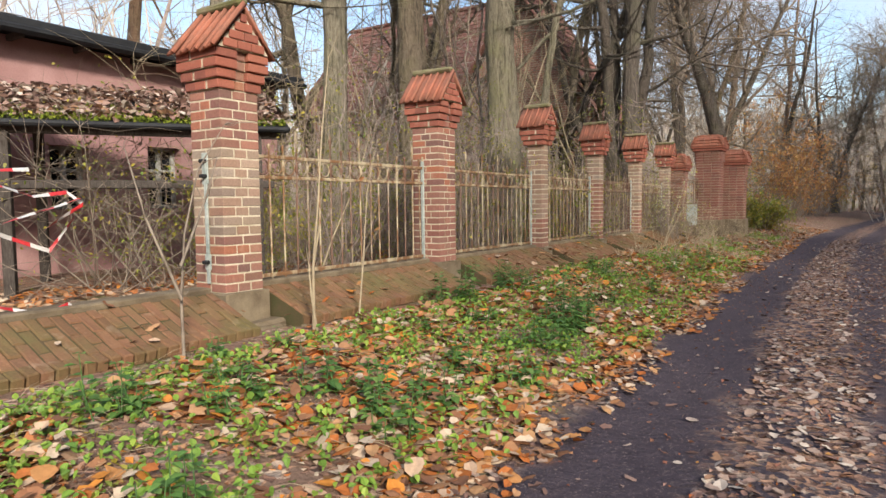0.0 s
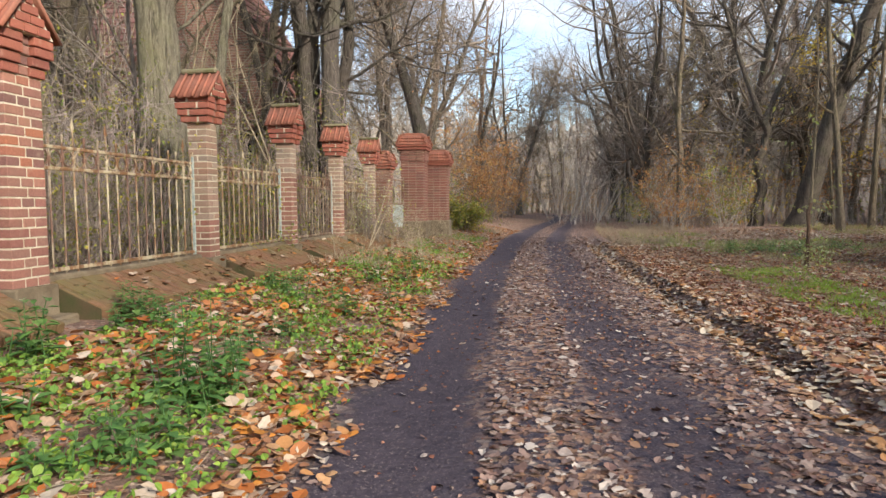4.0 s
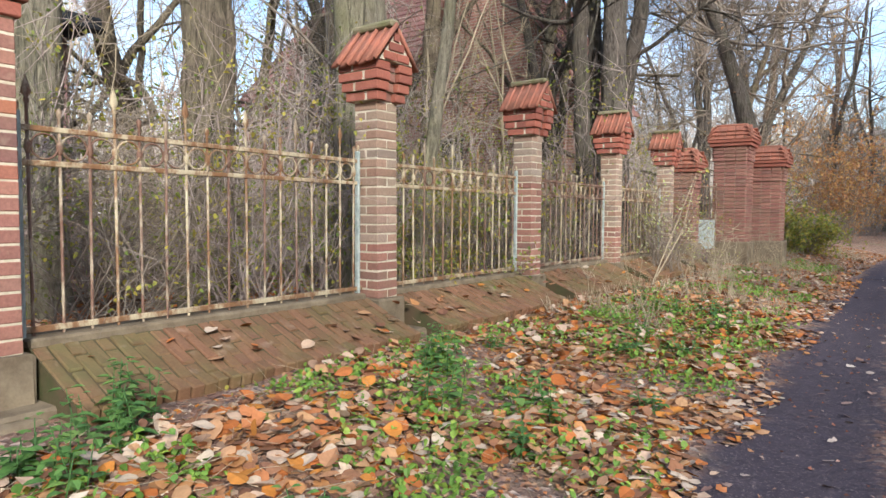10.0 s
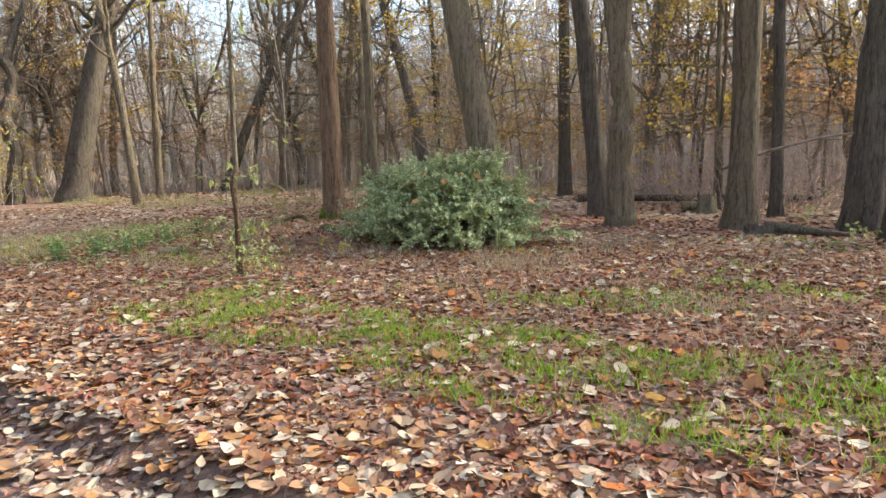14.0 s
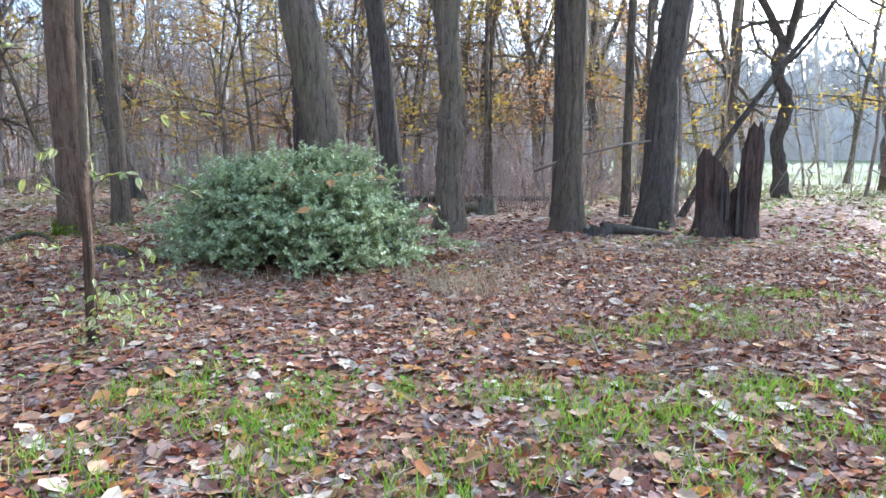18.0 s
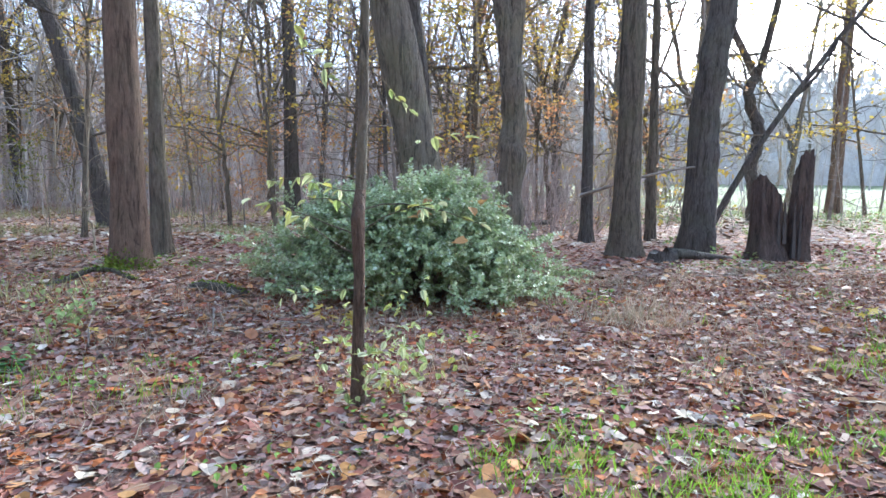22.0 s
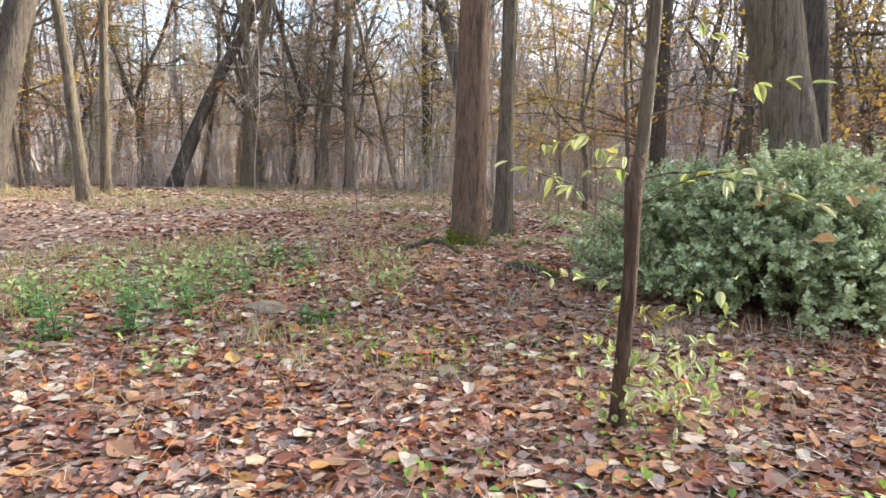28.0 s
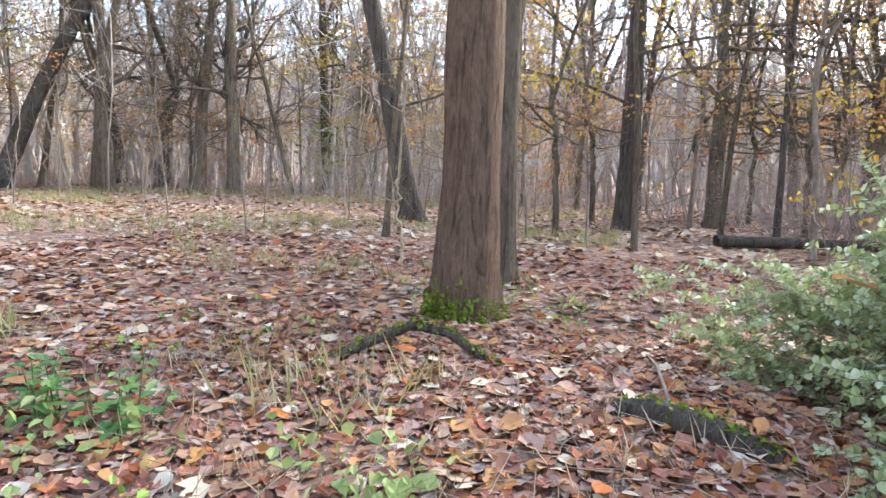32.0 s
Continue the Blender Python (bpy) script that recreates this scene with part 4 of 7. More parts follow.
def house_wing(x, y, turn, half, length, eave, ridge, label, holes):
    """A brick wing with its gable to local -y and a tiled roof with the ridge along local y."""
    e = thing("brick_house", pose(x, y, 0, 0, 0, turn), label, "house", "wings of the brick house")
    part("wall", wall_with_holes(0, -half, half, -0.3, eave, holes, 0.4), HOUSEB, e, m=pose(0, 0.2, 0, 0, 0, -90))
    for h in holes:
        window(e, 0, *h).matrix_local = pose(0, 0.2, 0, 0, 0, -90) @ pose(-0.12, (h[0] + h[1]) / 2, (h[2] + h[3]) / 2)
    part("gable", gable_mesh(half, eave, ridge, 0, 0.4), HOUSEB, e)
    part("gable", gable_mesh(half, eave, ridge, length - 0.4, 0.4), HOUSEB, e)
    for s in (-1, 1):
        part("wall", bm_box(0.4, length - 0.42, eave + 0.3, 0, (s * (half - 0.2), length / 2 + 0.2, eave / 2 - 0.15)), HOUSEB, e)
    part("wall", bm_box(2 * half - 0.82, 0.4, eave + 0.3, 0, (0, length - 0.2, eave / 2 - 0.15)), HOUSEB, e)
    slope = math.hypot(half + 0.35, (ridge - eave) * (half + 0.35) / half)
    ang = math.degrees(math.atan2(ridge - eave, half))
    me = box_mesh("tile_course", 0.36, length + 0.7, 0.05, 0.008)
    for s in (-1, 1):
        n = int(slope / 0.32)
        for i in range(n):
            f = (i + 0.5) / n
            obj("tile_course", me, ROOFT, e, pose(s * (half + 0.35) * (1 - f), length / 2 - 0.1, eave - (ridge - eave) * 0.35 / half + (ridge + (ridge - eave) * 0.35 / half - eave) * f + 0.1, 0, s * (ang - 5), 0))
    part("ridge", bm_box(0.3, length + 0.75, 0.16, 0.05, (0, length / 2 - 0.1, ridge + 0.16)), ROOFT, e)
    for s in (-1, 1):
        bm = bm_box(slope, 0.14, 0.22, 0.01)
        part("verge_board", bm, OLDWOOD, e, m=pose(s * half / 2 * 1.05, -0.16, (eave + ridge) / 2 - 0.02, 0, s * ang, 0))
    return e


house_wing(-5.5, 13.2, 0, 2.6, 3.0, 4.1, 8.1, "gabled red brick house with tiled roof behind trees", [(-1.7, -0.7, 1.4, 3.1), (0.7, 1.7, 1.4, 3.1)])
house_wing(-7.9, 18.2, 90, 3.9, 9, 5.2, 9.4, "red brick house wing with dark red tiled roof", [(-2.6, -1.5, 1.4, 3.3), (1.2, 2.3, 1.4, 3.3)])


# ---- trees ----
def put(ob, x, y, turn=0.0, s=1.0, tilt=(0, 0)):
    ob.matrix_basis = pose(x, y, ground_z(x, y), tilt[0], tilt[1], turn) @ Matrix.Diagonal((s, s, s, 1))
    return ob


# trees along the inside of the fence
put(make_tree(11, 15, 0.24, (0.3, 0.2), 0, (18, 90, 304), bark=BARK_P, label="grey smooth-barked tree behind the iron fence", crown_start=0.25), -3.3, 1.6)
put(make_tree(12, 17, 0.30, (-0.4, 0.4), 0.45, (18, 90, 304), bark=BARK, label="tall furrowed tree behind the iron fence", crown_start=0.3), -2.6, 3.0)
put(make_tree(13, 17, 0.33, (0.2, -0.5), 0.5, (18, 90, 304), bark=BARK_P, label="pale mottled tree behind the iron fence", crown_start=0.25), -1.37, 4.09)
for i, (x, y, lx, ly, r) in enumerate(((-0.68, 9.45, 0.1, 0.6, 0.25), (-0.95, 9.25, -0.9, -0.6, 0.16), (-0.6, 9.75, 0.7, 1.1, 0.16), (-1.0, 9.7, -0.8, 0.9, 0.15))):
    put(make_tree(140 + i, 17, r, (lx, ly), 0.4 if i else 0, (12, 60, 200), (2.4, 1.7, 1.0), bark=BARK_D, label="thick dark trunk of a clump behind the fence", group="clump of dark trunks", crown_start=0.22, sides=14), x, y)
put(make_tree(15, 11, 0.09, (1.9, 0.6), 0, (14, 40, 90), (1.6, 1, 0.6), bark=BARK_P, label="slender leaning pale tree behind the fence", crown_start=0.3), -1.4, 5.0)
put(make_tree(16, 12, 0.12, (0.3, 0.2), 0, (14, 40, 90), (1.8, 1, 0.6), bark=BARK_P, label="slim pale tree behind the iron fence", crown_start=0.3), -4.2, -0.1)
put(make_tree(17, 17, 0.36, (0.5, 0.0), 0.14, (80, 800, 5600), (4.6, 2.6, 1.3), lr=0.06, split=0.3, gnarl=0.4, twigmat=TWIG, bark=BARK_D, leafmat=ORANGE, leaves=1500, leafsize=0.08, label="spreading almost bare tree beside the lane", crown_start=0.25, sides=14), -0.6, 22.0)
put(make_tree(18, 14, 0.2, (0.5, 0.8), 0.3, (16, 75, 266), (3, 1.6, 0.9), bark=BARK, label="bare tree behind the fence", crown_start=0.2), -5.5, 7.5)

# the named trees of the wood
put(make_tree(31, 17, 0.185, (0.15, 0.1), 0, (14, 66, 209), bark=BARK_R, label="straight reddish-brown trunk with mossy foot", crown_start=0.42, sides=16, wig=0.02), 12.75, 10.35)
put(make_tree(32, 14, 0.11, (-0.3, 0.2), 0, (12, 36, 90), (2, 1.1, 0.7), bark=BARK, label="slim grey tree beside the straight trunk", crown_start=0.4, wig=0.05), 13.95, 10.4)
put(make_tree(33, 17, 0.245, (-0.5, 5.0), 0, (16, 75, 228), bark=BARK, label="thick leaning tree behind the evergreen bush", crown_start=0.4, sides=16), 12.75, 6.85)
put(make_tree(34, 16, 0.2, (0.0, 0.2), 0.18, (18, 75, 247), bark=BARK, label="forked tree with two upright stems", crown_start=0.3, sides=14, split=0.16, fork_way=100), 14.6, 5.65)
put(make_tree(35, 16, 0.21, (0.1, -0.1), 0, (16, 75, 228), bark=BARK, label="straight grey tree in leaf litter", crown_start=0.35, sides=14, wig=0.02), 14.7, 3.85)
put(make_tree(36, 15, 0.26, (0.3, -1.3), 0.5, (16, 75, 228), bark=BARK_D, label="dark crooked tree beside a rotten stump", crown_start=0.3, sides=14, wig=0.09), 15.4, 2.35)
put(make_tree(37, 18, 0.18, (0.1, 0.1), 0, (12, 60, 190), bark=BARK_D, label="dark straight pine trunk", crown_start=0.55, sides=12, wig=0.01), 21.2, 9.65)
put(make_tree(38, 14, 0.2, (-1.5, 3.9), 0, (16, 80, 240), bark=BARK_D, label="dark slanting tree in the wood", crown_start=0.28, wig=0.08, gnarl=0.34), 20.0, 13.4)
put(make_tree(39, 13, 0.13, (-0.8, 0.9), 0, (12, 60, 190), (2.2, 1.3, 0.7), bark=BARK, label="slim grey tree at the edge of the clearing", crown_start=0.3), 14.6, 20.2)
put(make_tree(40, 13, 0.12, (0.2, -0.3), 0, (12, 60, 190), (2.2, 1.3, 0.7), bark=BARK, label="slim grey tree at the edge of the clearing", crown_start=0.3), 16.6, 22.3)
put(make_tree(41, 16, 0.44, (4.6, -2.3), 0, (18, 90, 266), bark=BARK_D, label="strongly leaning dark tree", crown_start=0.3, sides=14, lr=0.14, gnarl=0.34), 15.0, 25.0)
put(make_tree(43, 17, 0.45, (-1.5, 0.5), 0.3, (40, 220, 1000), (4.8, 2.6, 1.3), bark=BARK_D, twigmat=TWIG, label="stout dark oak with crooked limbs", crown_start=0.22, sides=14, lr=0.10, gnarl=0.36, split=0.35), 16.4, 39.5)
put(make_tree(44, 16, 0.34, (-2.5, -1.0), 0.35, (40, 220, 1000), (4.8, 2.6, 1.3), bark=BARK_D, twigmat=TWIG, label="dark oak with crooked limbs over the lane", crown_start=0.22, sides=12, lr=0.085, gnarl=0.36, split=0.4), 12.6, 46)
put(make_tree(45, 16, 0.3, (-2.0, 1.0), 0.3, (40, 220, 1000), (4.8, 2.6, 1.3), bark=BARK_D, twigmat=TWIG, label="dark oak with crooked limbs at the bend", crown_start=0.22, sides=12, lr=0.085, gnarl=0.36, split=0.4), 12.2, 58)
put(make_tree(46, 14, 0.2, (0.2, 2.2), 0, (14, 60, 200), bark=BARK_D, label="dark leaning tree behind the forked one", crown_start=0.35, sides=12), 16.2, 6.6)
put(make_tree(47, 14, 0.26, (6.2, -5.0), 0, (16, 70, 220), bark=BARK_D, label="leaning dark tree beyond the clearing", crown_start=0.3, sides=12, gnarl=0.32, lr=0.1), 23.0, 27.5)

for i, (x, y, lx, ly, r, fk) in enumerate(((25.0, 25.8, 0.8, -0.4, 0.2, 0), (29.5, 29.3, -1.2, 0.6, 0.26, 0.3), (26.4, 21.8, 0.3, 0.5, 0.2, 0), (31.5, 21.2, -0.6, 0.4, 0.2, 0), (35.0, 21.0, -1.6, 1.0, 0.3, 0.35),
                                           (31.5, 28.8, 1.5, -1.0, 0.17, 0), (24.2, 24.6, 0.5, 0.5, 0.2, 0.3), (28.6, 9.6, 0.8, -0.8, 0.12, 0))):
    put(make_tree(160 + i, 14, r, (lx, ly), fk, (18, 90, 300), (2.8, 1.7, 0.9), bark=BARK_D if i % 2 else BARK, label="crooked bare tree beyond the woodland clearing", group="crooked trees", crown_start=0.2, sides=10, wig=0.11, gnarl=0.38, lr=0.07), x, y)
for i, (x, y, r) in enumerate(((17.1, 2.4, 0.09), (17.0, 3.7, 0.11), (18.4, 5.0, 0.06), (19.6, 7.4, 0.05))):
    put(make_tree(168 + i, 15, r, (0.3 - 0.2 * i, 0.2), 0, (14, 60, 220), (2.0, 1.2, 0.7), bark=BARK_D if i % 2 else BARK, label="slender upright tree behind the evergreen bush", group="slender trees", crown_start=0.38, sides=10, wig=0.05, gnarl=0.3), x, y)
put(make_tree(48, 7, 0.07, (0.2, -5.4), 0, (12, 40, 120), (1.6, 1.0, 0.6), bark=BARK_D, label="slim bent tree bowing over a rotten stump", crown_start=0.3, sides=8), 16.9, 1.5)

# the wood at large: a few kinds, copied
KINDS = [
    make_tree(51, 15, 0.17, (1.4, 0.8), 0, (16, 80, 442), bark=BARK, wig=0.12, gnarl=0.36, crown_start=0.2, label="bare grey tree in the autumn wood", group="trees of the wood", sides=9),
    make_tree(52, 14, 0.2, (-1.6, 0.9), 0.3, (18, 90, 476), bark=BARK_D, wig=0.12, gnarl=0.38, split=0.35, crown_start=0.2, label="bare dark forked tree in the autumn wood", group="trees of the wood", sides=9),
    make_tree(53, 12, 0.1, (0.9, -1.4), 0, (14, 70, 391), (2.2, 1.4, 0.8), bark=BARK, wig=0.13, gnarl=0.36, crown_start=0.18, label="bare slim tree in the autumn wood", group="trees of the wood", sides=8),
    make_tree(54, 17, 0.23, (0.3, 0.2), 0, (12, 66, 360), bark=BARK_R, label="straight tall trunk in the autumn wood", group="trees of the wood", sides=9, crown_start=0.5, wig=0.02),
    make_tree(55, name="young_tree", height=8, r=0.06, lean=(0.6, 0.5), fork=0, crown=(16, 70, 240), lens=(2.4, 1.2, 0.6), bark=BARK, leafmat=YELLOW, leaves=1500, leafsize=0.09, label="young tree with yellow autumn leaves", group="young trees of the wood", sides=6, crown_start=0.2, flat=0.25, lr=0.03),
    make_tree(56, name="young_tree", height=9, r=0.07, lean=(-0.6, 0.3), fork=0.3, crown=(18, 80, 260), lens=(2.6, 1.3, 0.6), bark=BARK, leafmat=ORANGE, leaves=1700, leafsize=0.085, label="young tree with orange autumn leaves", group="young trees of the wood", sides=6, crown_start=0.22, flat=0.25, lr=0.03),
    make_tree(57, name="sapling", height=7, r=0.045, lean=(0.4, -0.5), fork=0, crown=(10, 40, 120), lens=(1.2, 0.8, 0.5), bark=TWIG, label="thin bare sapling in the wood", group="saplings of the wood", sides=5, crown_start=0.12, wig=0.08),
    make_tree(58, name="sapling", height=6, r=0.035, lean=(-0.6, 0.4), fork=0.3, crown=(12, 60, 228), lens=(1.1, 0.8, 0.5), bark=TWIG_P, label="thin pale sapling in the wood", group="saplings of the wood", sides=5, crown_start=0.1, wig=0.09),
]
rng = random.Random(77)
taken = [(12.75, 10.35), (13.95, 10.25), (12.9, 7.05), (14.6, 5.65), (14.7, 3.85), (15.4, 2.35), (14.5, 1.65), (21.2, 9.65), (22.5, 14.2), (14.6, 20.2), (16.6, 22.3), (8.62, 7.72), (17, 3), (17.1, 4.2), (16.2, 5.2), (18.4, 5.0)]


def clear(x, y, gap):
    return all((x - a) ** 2 + (y - b) ** 2 > gap * gap for a, b in taken)


def open_side(x, y):
    """The thin, sunlit edge of the wood to the south-east."""
    return x > 14 and -58 < math.degrees(math.atan2(y - 6, x - 10)) < -22


def wood(count, x0, x1, y0, y1, weights, gap, inside):
    made = 0
    for _ in range(count * 12):
        if made >= count:
            break
        x, y = rng.uniform(x0, x1), rng.uniform(y0, y1)
        if not inside(x, y):
            continue
        x += bend(y) if y > 30 and x < 20 else 0.0
        if not clear(x, y, gap) or (open_side(x, y) and rng.random() < 0.45):
            continue
        taken.append((x, y))
        k = rng.choices(range(len(KINDS)), weights)[0]
        s = rng.uniform(0.8, 1.2)
        c = copy_thing(KINDS[k], pose(0, 0, 0))
        c.matrix_basis = pose(x, y, ground_z(x, y), rng.uniform(-8, 8), rng.uniform(-8, 8), rng.uniform(0, 360)) @ Matrix.Diagonal((s, s, s * rng.uniform(0.9, 1.1), 1))
        made += 1


def in_wood(x, y):
    if x < 15.5 + 0.0 and -6 < y < 19:
        return False
    if 13 < x < 26 and 8.5 < y < 24:
        return False
    return x > 9.0


wood(95, 9, 46, -10, 62, (6, 6, 5, 2, 5, 5, 5, 5), 1.6, in_wood)
wood(46, 16, 34, -8, 34, (2, 2, 3, 0, 4, 4, 7, 7), 0.9, in_wood)
wood(14, 26, 70, -50, -14, (5, 4, 5, 4, 1, 1, 3, 3), 4.0, lambda x, y: True)
wood(34, 8.5, 34, 50, 110, (5, 5, 5, 4, 1, 3, 3, 2), 2.2, lambda x, y: x > 8.5)
wood(14, 4, 13, 68, 86, (5, 5, 5, 0, 2, 4, 3, 2), 1.5, lambda x, y: True)
wood(16, -3, 9, 70, 90, (5, 5, 5, 0, 2, 3, 3, 2), 1.6, lambda x, y: True)
wood(12, 18, 34, -14, -3, (4, 4, 5, 2, 3, 3, 5, 5), 1.6, lambda x, y: True)
wood(34, -24, 0.5, 19, 90, (6, 6, 4, 2, 2, 4, 3, 3), 2.0, lambda x, y: not (-19 < x < -2.5 and y < 27))
wood(44, -11, -1.6, 3.5, 12.5, (1, 1, 3, 0, 0, 0, 8, 9), 0.7, lambda x, y: True)
wood(12, -22, -13.5, -12, 6, (4, 4, 5, 1, 0, 0, 6, 6), 1.6, lambda x, y: True)
for _ in range(26):
    x, y = rng.uniform(14.5, 25), rng.uniform(8.0, 25)
    if clear(x, y, 0.8):
        taken.append((x, y))
        put(copy_thing(KINDS[rng.choice((6, 7))], pose(0, 0, 0)), x, y, rng.uniform(0, 360), rng.uniform(0.25, 0.5))
for x, y, k in ((19.5, 8.2, 4), (21.6, 6.6, 5), (23.2, 10.4, 5), (25, 13, 4), (26.4, 17, 5), (28.2, 20.4, 4), (22, 3.4, 4), (20, 1.2, 5), (25.2, 7, 5), (18.3, 4.9, 4), (27, 23.4, 5), (17.0, 9.4, 4), (18.8, 10.6, 5), (16.8, 12.6, 4), (19.4, 5.6, 4), (24.4, 28.6, 4), (21.5, 27.5, 5), (29.5, 14.6, 5)):
    put(copy_thing(KINDS[k], pose(0, 0, 0)), x, y, rng.uniform(0, 360), rng.uniform(0.7, 0.95))
for k in KINDS:
    k.matrix_basis = pose(0, 0, 0)
for k, (x, y) in zip(KINDS, ((27, 40), (33, 30), (30, -9), (26, -8), (19, 1.5), (24, 5.5), (18.2, 7.2), (19.5, 12.6))):
    put(k, x, y, rng.uniform(0, 360))

# oaks with crooked limbs along the wood side of the lane
OAKS = [ob for ob in scene.collection.all_objects if ob.parent is None and ob.name.startswith("tree") and "crooked limbs" in ob.get("label", "")]
rng = random.Random(55)
for i, (x, y) in enumerate(((15.5, 33), (10.6, 37), (14, 40.5), (11.0, 43), (18.5, 33), (11.2, 50), (14.4, 53), (11.6, 64), (20.5, 36), (-2.2, 30), (-0.6, 46), (9.6, 40), (10.4, 51))):
    c = put(copy_thing(OAKS[i % len(OAKS)], pose(0, 0, 0)), x, y, rng.uniform(0, 360), rng.uniform(0.75, 1.0))
    c["label"] = "crooked bare oak beside the far lane"
    c["group"] = "oaks beside the lane"

spread = next(ob for ob in scene.collection.all_objects if ob.parent is None and ob.get("label", "").startswith("spreading almost bare"))
for x, y, sc in ((2.4, 54, 0.8), (-3.4, 27, 0.8)):
    put(copy_thing(spread, pose(0, 0, 0)), x, y, rng.uniform(0, 360), sc)["group"] = "spreading trees beside the lane"

# thickets between the trees: one belt of bare stems and twigs, laid out several times
def thicket_mesh(seed, width, depth, stems, hmin, hmax, name):
    rng = random.Random(seed)
    V, F = [], []
    for _ in range(stems):
        x, y = rng.uniform(-width / 2, width / 2), rng.uniform(-depth / 2, depth / 2)
        h = rng.uniform(hmin, hmax) * rng.uniform(0.5, 1)
        base = Vector((x, y, -0.3))
        d = Vector((rng.uniform(-0.4, 0.4), rng.uniform(-0.4, 0.4), 1)).normalized()
        r = 0.005 + h * 0.0035
        pts = [base]
        for k in range(4):
            d = (d + rand_dir(rng) * 0.2).normalized()
            pts.append(pts[-1] + d * h / 4)
        add_tube(V, F, pts, [r, r * 0.85, r * 0.65, r * 0.45, r * 0.2], 3, False)
        for k in range(int(5 + h * 1.7)):
            i = rng.randint(1, 3)
            p = pts[i].lerp(pts[i + 1], rng.random())
            w = (rand_dir(rng) + Vector((0, 0, 0.5))).normalized()
            ln = rng.uniform(0.25, 0.3 + h * 0.2)
            q = p + w * ln
            add_tube(V, F, [p, p.lerp(q, 0.5) + rand_dir(rng) * ln * 0.1, q + Vector((0, 0, ln * 0.1))], [r * 0.4, r * 0.3, r * 0.12], 3, False)
    return mesh_of(name, V, F)


def young_wood(seed, width, depth, count, name):
    """Slim crooked trunks with forked branches, too many and too far to tell apart."""
    rng = random.Random(seed)
    V, F = [], []
    for _ in range(count):
        base = Vector((rng.uniform(-width / 2, width / 2), rng.uniform(-depth / 2, depth / 2), -0.4))
        h, r = rng.uniform(5, 17), rng.choice((0.025, 0.03, 0.04, 0.05, 0.08, 0.13)) * rng.uniform(0.8, 1.2)
        d = Vector((rng.uniform(-0.3, 0.3), rng.uniform(-0.3, 0.3), 1)).normalized()
        if rng.random() < 0.22:
            d = Vector((rng.uniform(-0.7, 0.7), rng.uniform(-0.7, 0.7), 1)).normalized()
        pts = [base]
        for k in range(8):
            d = (d + rand_dir(rng) * 0.3 + Vector((0, 0, 0.09))).normalized()
            pts.append(pts[-1] + d * h / 8)
        add_tube(V, F, pts, [r * (1 - 0.11 * k) for k in range(9)], 5 if r > 0.06 else 4, False)
        for k in range(18):
            i = rng.randint(1, 7)
            p = pts[i].lerp(pts[i + 1], rng.random())
            w = (rand_dir(rng) + Vector((0, 0, 0.25))).normalized()
            ln = rng.uniform(0.5, 2.6)
            m = p + w * ln * 0.5 + rand_dir(rng) * ln * 0.18
            q = m + (w + rand_dir(rng) * 0.8).normalized() * ln * 0.5
            add_tube(V, F, [p, m, q], [min(r * 0.35, 0.03), min(r * 0.22, 0.018), 0.004], 3, False)
            for t in range(3):
                u = p.lerp(q, rng.random()) if t < 2 else m.lerp(q, rng.random())
                add_tube(V, F, [u, u + (w + rand_dir(rng)).normalized() * ln * 0.4], [0.008, 0.003], 3, False)
    return mesh_of(name, V, F)


BELT = [young_wood(1, 18, 8, 36, "young_wood"), thicket_mesh(2, 16, 6, 150, 0.8, 4.0, "thicket"), young_wood(3, 18, 8, 36, "young_wood")]
# belts in TWIG_G carry the painted haze too
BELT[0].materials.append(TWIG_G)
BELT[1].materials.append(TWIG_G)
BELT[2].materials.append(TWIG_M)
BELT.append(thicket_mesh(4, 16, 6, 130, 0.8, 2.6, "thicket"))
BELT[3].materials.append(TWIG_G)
rng = random.Random(9)
for i, (x, y, a, k) in enumerate(((33, 2, 90, 0), (39, 15, 90, 0), (38, 27, 70, 2), (34, 17, 95, 2), (31, 30, 60, 0), (24, 38, 30, 2), (14, 44, 10, 0), (40, 9, 90, 2), (38, 26, 80, 0), (42, 38, 50, 2), (28, 48, 20, 0), (15, 56, 10, 2), (47, -2, 90, 2),
                                  (50, 20, 90, 0), (14, 72, 0, 0), (3, 70, 5, 2), (4, 80, -8, 0), (-9, 38, 0, 0), (-9, 52, 10, 2), (-12, 70, 0, 0), (-17, 11, 90, 2), (-17, -7, 90, 0), (24, 31, 40, 1), (27, 6, 80, 1), (29, 20, 70, 1), (34, 10, 90, 1), (13, 37, 10, 1), (33, 36, 50, 1), (-7, 33, 10, 1), (-10.2, 8, 90, 1), (-14.5, 8.5, 90, 0), (25, 1, 80, 1),
                                  (27, 13, 80, 3), (27.5, 25, 60, 3), (22, 29.5, 25, 3), (20, 35, 20, 3))):
    b = tagged(obj(BELT[k].name.split(".")[0], BELT[k], None), "tangle of bare grey stems and twigs" if k % 2 else "bare young trees standing close in the wood", "thicket" if k % 2 else "trees", kind="stuff")
    b.matrix_basis = pose(x, y, 0, 0, 0, a)

